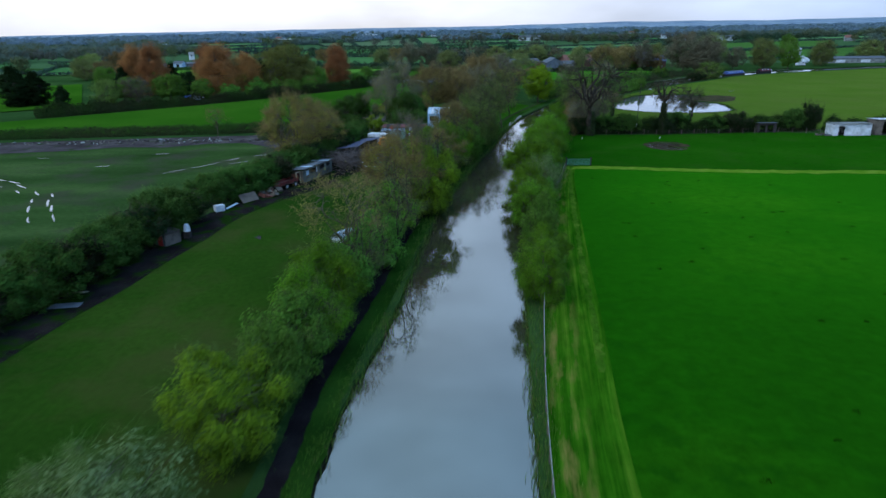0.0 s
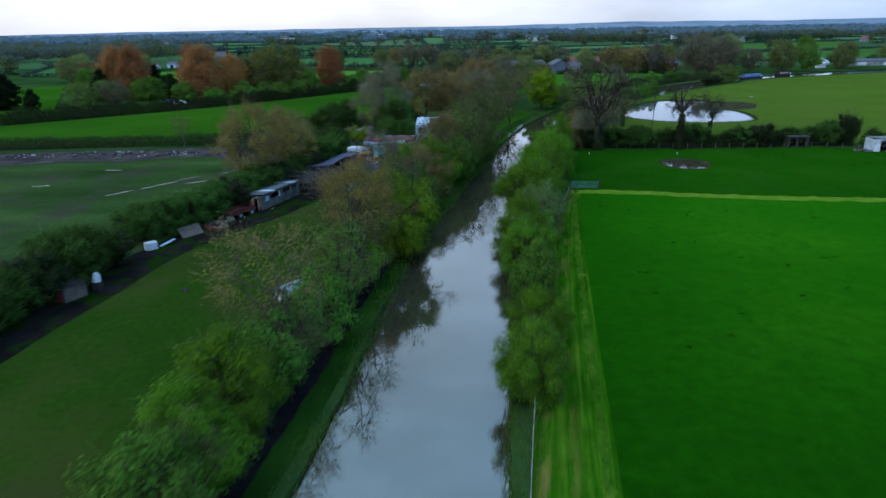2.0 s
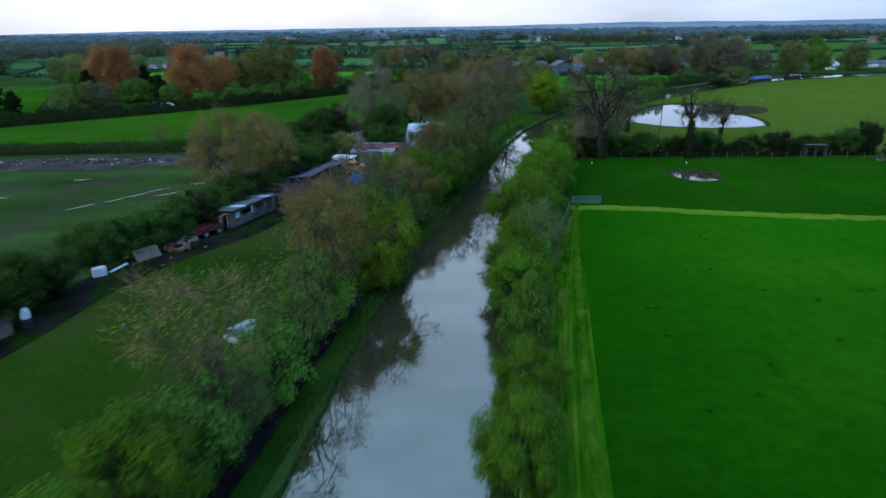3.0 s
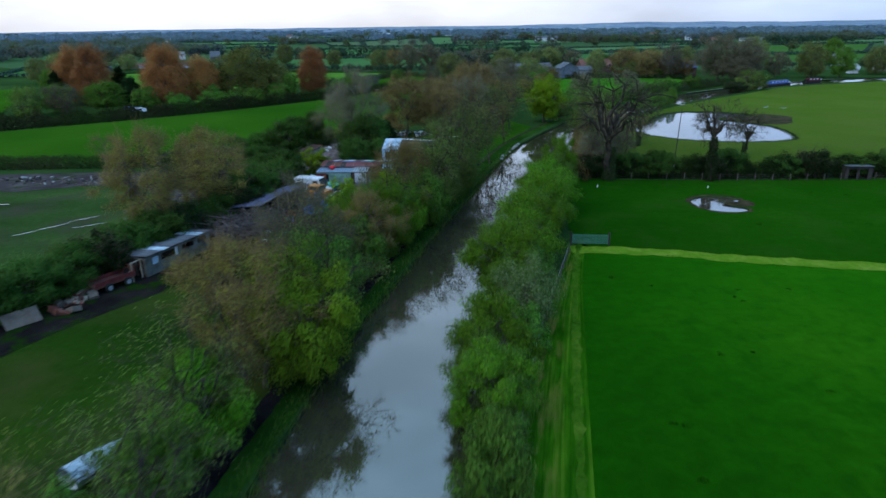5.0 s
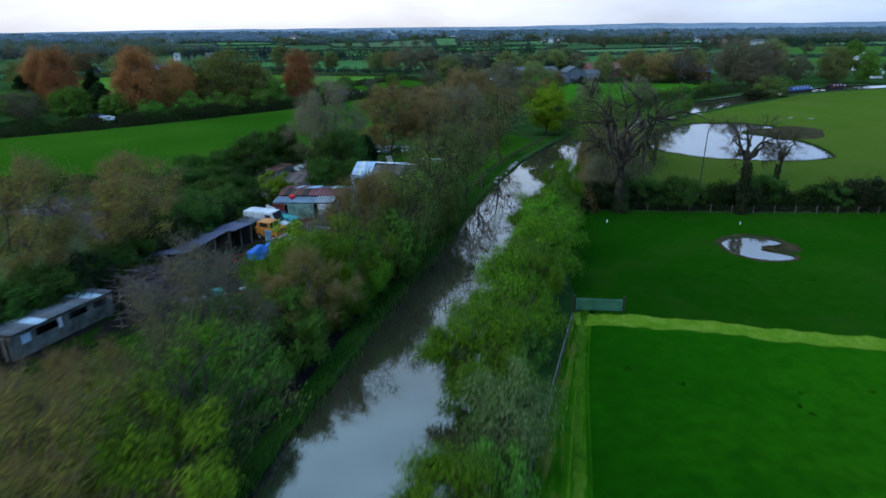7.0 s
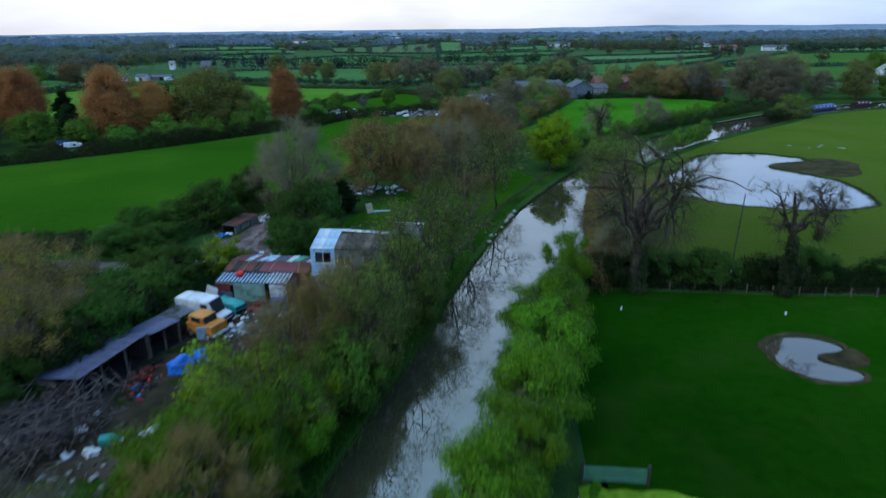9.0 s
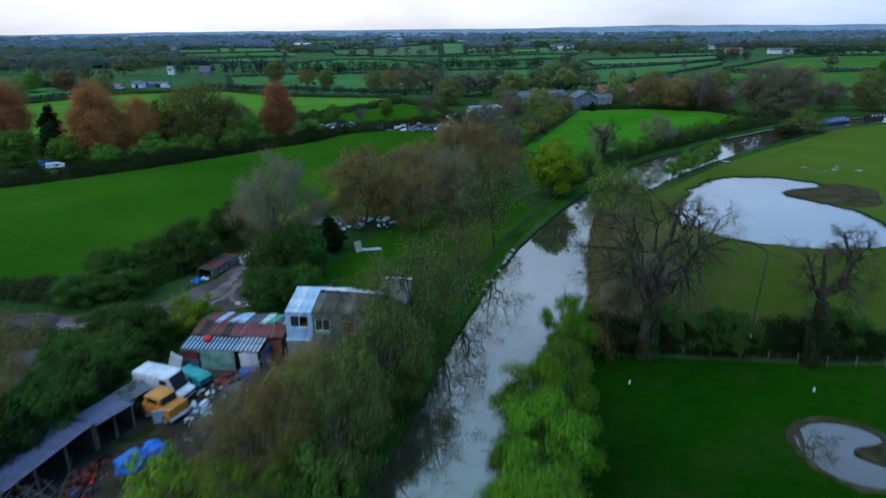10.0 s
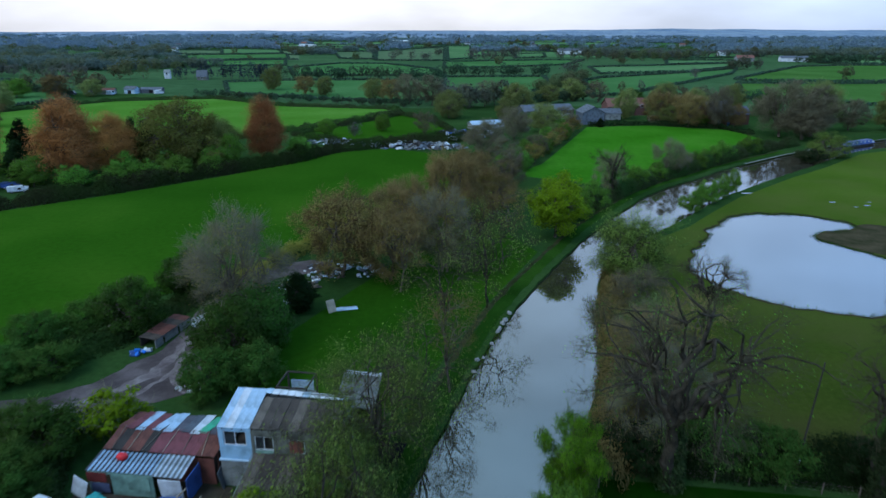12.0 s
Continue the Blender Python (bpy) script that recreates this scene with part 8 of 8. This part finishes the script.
narrowboat(137.4, 320.0, 33, 17.0, BLUE_PAINT, NAVY, "long blue narrowboat moored on the canal")
narrowboat(157.5, 332.0, 30, 11.0, DARK_RED, DARK, "dark red narrowboat moored on the canal")
ribbon("canal_coping", softened([(88, 284.5), (97, 292.5), (109.5, 303.5), (136.5, 323.5), (180, 347.5)]), 0.55, 0.10, COPING, "pale concrete coping of the canal edge", step=2.0)

# ---- farm, brick house and far buildings ----
# doorways are near-black slabs on the wall, painted as shaded openings
inside_shade = DARK
gabled("long_barn", 38, 372, 22, 9, 4.2, 2.0, 20, GREY_SHEET, GREY_SHEET, "long grey farm barn with sheet roof", [("front", 7.5, 0, 4.0, 2.8, WHITE, "door"), ("front", -5, 0, 3.0, 2.4, inside_shade, "doorway")], "barn")
gabled("small_barn", 55.5, 363, 9, 9, 4.6, 2.4, 100, DULL_BLUE, GREY_SHEET, "pale blue farm shed with grey roof", [("right", 0, 0, 3.2, 3.4, inside_shade, "doorway"), ("front", -2, 0, 2.4, 2.4, WHITE, "door")], "barn")
gabled("farmhouse", 74, 392, 17, 8, 4.0, 3.0, 12, BRICK, TILE, "red-brick farmhouse with a tiled roof", [("front", -6, 1, 1.4, 1.4, GLASS, "window"), ("front", 2, 1, 1.4, 1.4, GLASS, "window"), ("front", 7, 3.4, 1.4, 1.2, GLASS, "window")], "house")
gabled("cart_barn", 63, 374, 12, 6, 3.0, 1.6, 8, WHITE_DIRTY, GREY_SHEET, "low grey-white farm shed", [("front", -2, 0, 3, 2.2, inside_shade, "doorway")], "barn")
gabled("garden_wall_barn", 88, 369, 16, 3, 2.2, 0.6, 4, WOOD_RAW, WOOD, "low tan timber shed behind the field", [("front", 3, 0, 2, 1.6, inside_shade, "doorway")], "shed")
gabled("brick_house", 103.5, 362, 10, 7.5, 5.6, 3.6, 20, BRICK, SLATE, "tall red-brick house with slate roof", [("front", 2.8, 3.6, 0.9, 1.5, WHITE, "window"), ("front", -2.4, 3.6, 0.9, 1.5, WHITE, "window"), ("front", 0, 0.9, 1.2, 1.5, WHITE, "window"), ("front", 4.2, 0, 1.2, 2.4, BLUE_PAINT, "door")], "house")
gabled("brick_annexe", 113, 366, 9, 6, 4.2, 2.6, 20, BRICK, PURPLE_SHEET, "brick annexe with purple slate roof", [("front", -2, 1.2, 0.8, 0.9, WHITE, "window"), ("front", 2, 1.2, 0.8, 0.9, WHITE, "window")], "house")
gabled("glasshouse", 14, 345, 13, 5, 2.0, 1.0, 25, ZINC, BLUE_WHITE, "low glasshouse in the far yard", [("front", 0, 0, 1.2, 1.9, GLASS, "door")], "glasshouse")
gabled("far_farm", -206, 458, 9, 5, 2.2, 1.0, 15, WHITE_DIRTY, RUST, "low white shed with rusty roof in the far yard", [("front", 0, 0.8, 1.4, 1.2, GLASS, "window")], "shed")
gabled("far_farm", -193, 462, 7, 5, 2.6, 1.4, -10, BLUE_WHITE, GREY_SHEET, "pale blue shed in the far yard", [("front", 0, 0, 2.2, 2.0, inside_shade, "doorway")], "shed")
gabled("far_farm", -183, 466, 12, 5, 2.2, 1.0, 8, GREY_SHEET, GREY_SHEET, "long grey shed in the far yard", [("front", 0, 0, 2, 1.9, inside_shade, "doorway")], "shed")
for x, y, turn, paint, lab in ((-214, 455, 20, WHITE, "white van parked in the far yard"), (-200, 452, -15, BLUE_WHITE, "pale blue van parked in the far yard"), (-176, 460, 40, WHITE, "white van parked in the far yard"), (-222, 450, 5, GREY_SHEET, "grey van parked in the far yard")):
    van("parked_van", x, y, turn, 5, 2, 2.3, paint, lab)
gabled("white_cottage", -228, 573, 4, 4, 4.4, 2.0, 10, WHITE, WHITE_DIRTY, "tall white cottage beyond the fields", [("front", 0, 3, 1, 1.4, GLASS, "window")], "house")
gabled("grey_cottage", -196, 562, 7, 6, 2.6, 4.2, 10, WALL_OLD, GREY_SHEET, "steep grey-roofed cottage before the conifers", [("front", 0, 1, 1.4, 1.4, GLASS, "window")], "house")
gabled("far_shed", -353, 1380, 34, 12, 4, 1.2, -8, WHITE, WHITE, "long white shed on the skyline", [("front", 0, 0, 6, 5, inside_shade, "doorway")], "barn")
gabled("far_shed", -215, 1700, 40, 14, 6, 2, 0, WHITE_DIRTY, WHITE, "white barn in the distance", [("front", 0, 0, 5, 5, inside_shade, "doorway")], "barn")
gabled("far_village", 306, 892, 20, 8, 4, 3.0, 5, WHITE_DIRTY, TILE, "row of red-roofed far houses", [("front", 0, 1, 2, 2, WHITE, "window")], "house")
gabled("far_village", 362, 894, 30, 8, 4, 2.4, -5, WHITE, GREY_SHEET, "row of white far houses", [("front", 0, 1, 2, 2, GLASS, "window")], "house")
gabled("far_village", 128, 1081, 40, 10, 5, 3.0, 3, WHITE, GREY_SHEET, "pale barns among far fields", [("front", 0, 0, 4, 4, inside_shade, "doorway")], "barn")
gabled("mooring_shed", 236, 392, 34, 7, 2.6, 1.0, -4, WHITE_DIRTY, GREY_SHEET, "long low grey shed by the moorings", [("front", -8, 0.4, 5, 1.4, WHITE, "window"), ("front", 6, 0.4, 5, 1.4, WHITE, "window")], "shed")
gabled("white_workshop", 222, 432, 9, 8, 6.5, 2.8, 60, WHITE, WHITE, "white gabled workshop by the moorings", [("front", 0, 0, 3, 3, inside_shade, "doorway")], "shed")
rumpled("white_dome", 210, 398, (7.5, 6.5, 3.8), WHITE, "white dome tent by the moorings", "tent", 90)
van("parked_van", 196, 372, 10, 5, 2, 2.2, WHITE, "white van parked by the moorings")
van("scrap_car", 12, 322, 20, 4.2, 1.7, 1.5, BLUE_WHITE, "pale blue scrap car in the far yard")
van("scrap_car", 3, 316, -15, 4.2, 1.7, 1.5, WHITE, "white scrap car in the far yard")
van("scrap_car", -20, 301, 40, 4.2, 1.7, 1.5, ZINC, "grey scrap car in the far yard")
van("scrap_car", -12, 306, 5, 4.2, 1.7, 1.5, WHITE, "white scrap car in the far yard")

# scattered cottages among the far woods and fields
rng = np.random.default_rng(91)
for i in range(26):
    d = rng.uniform(860, 1700)
    a = rng.uniform(-0.62, 0.62)
    x, y = d * math.sin(a), d * math.cos(a)
    if in_far_field(x, y):
        continue
    gabled("far_cottage", x, y, rng.uniform(8, 15), 7, rng.uniform(3.2, 5.4), 2.6, rng.uniform(-40, 40), (WHITE, WHITE_DIRTY, WALL_OLD)[i % 3], (SLATE, TILE, GREY_SHEET)[i % 3], ("white cottage with slate roof among far trees", "pale cottage with tiled roof among far trees", "grey cottage with grey roof among far trees")[i % 3], [("front", 0, 1, 1.2, 1.3, GLASS, "window")], "house")
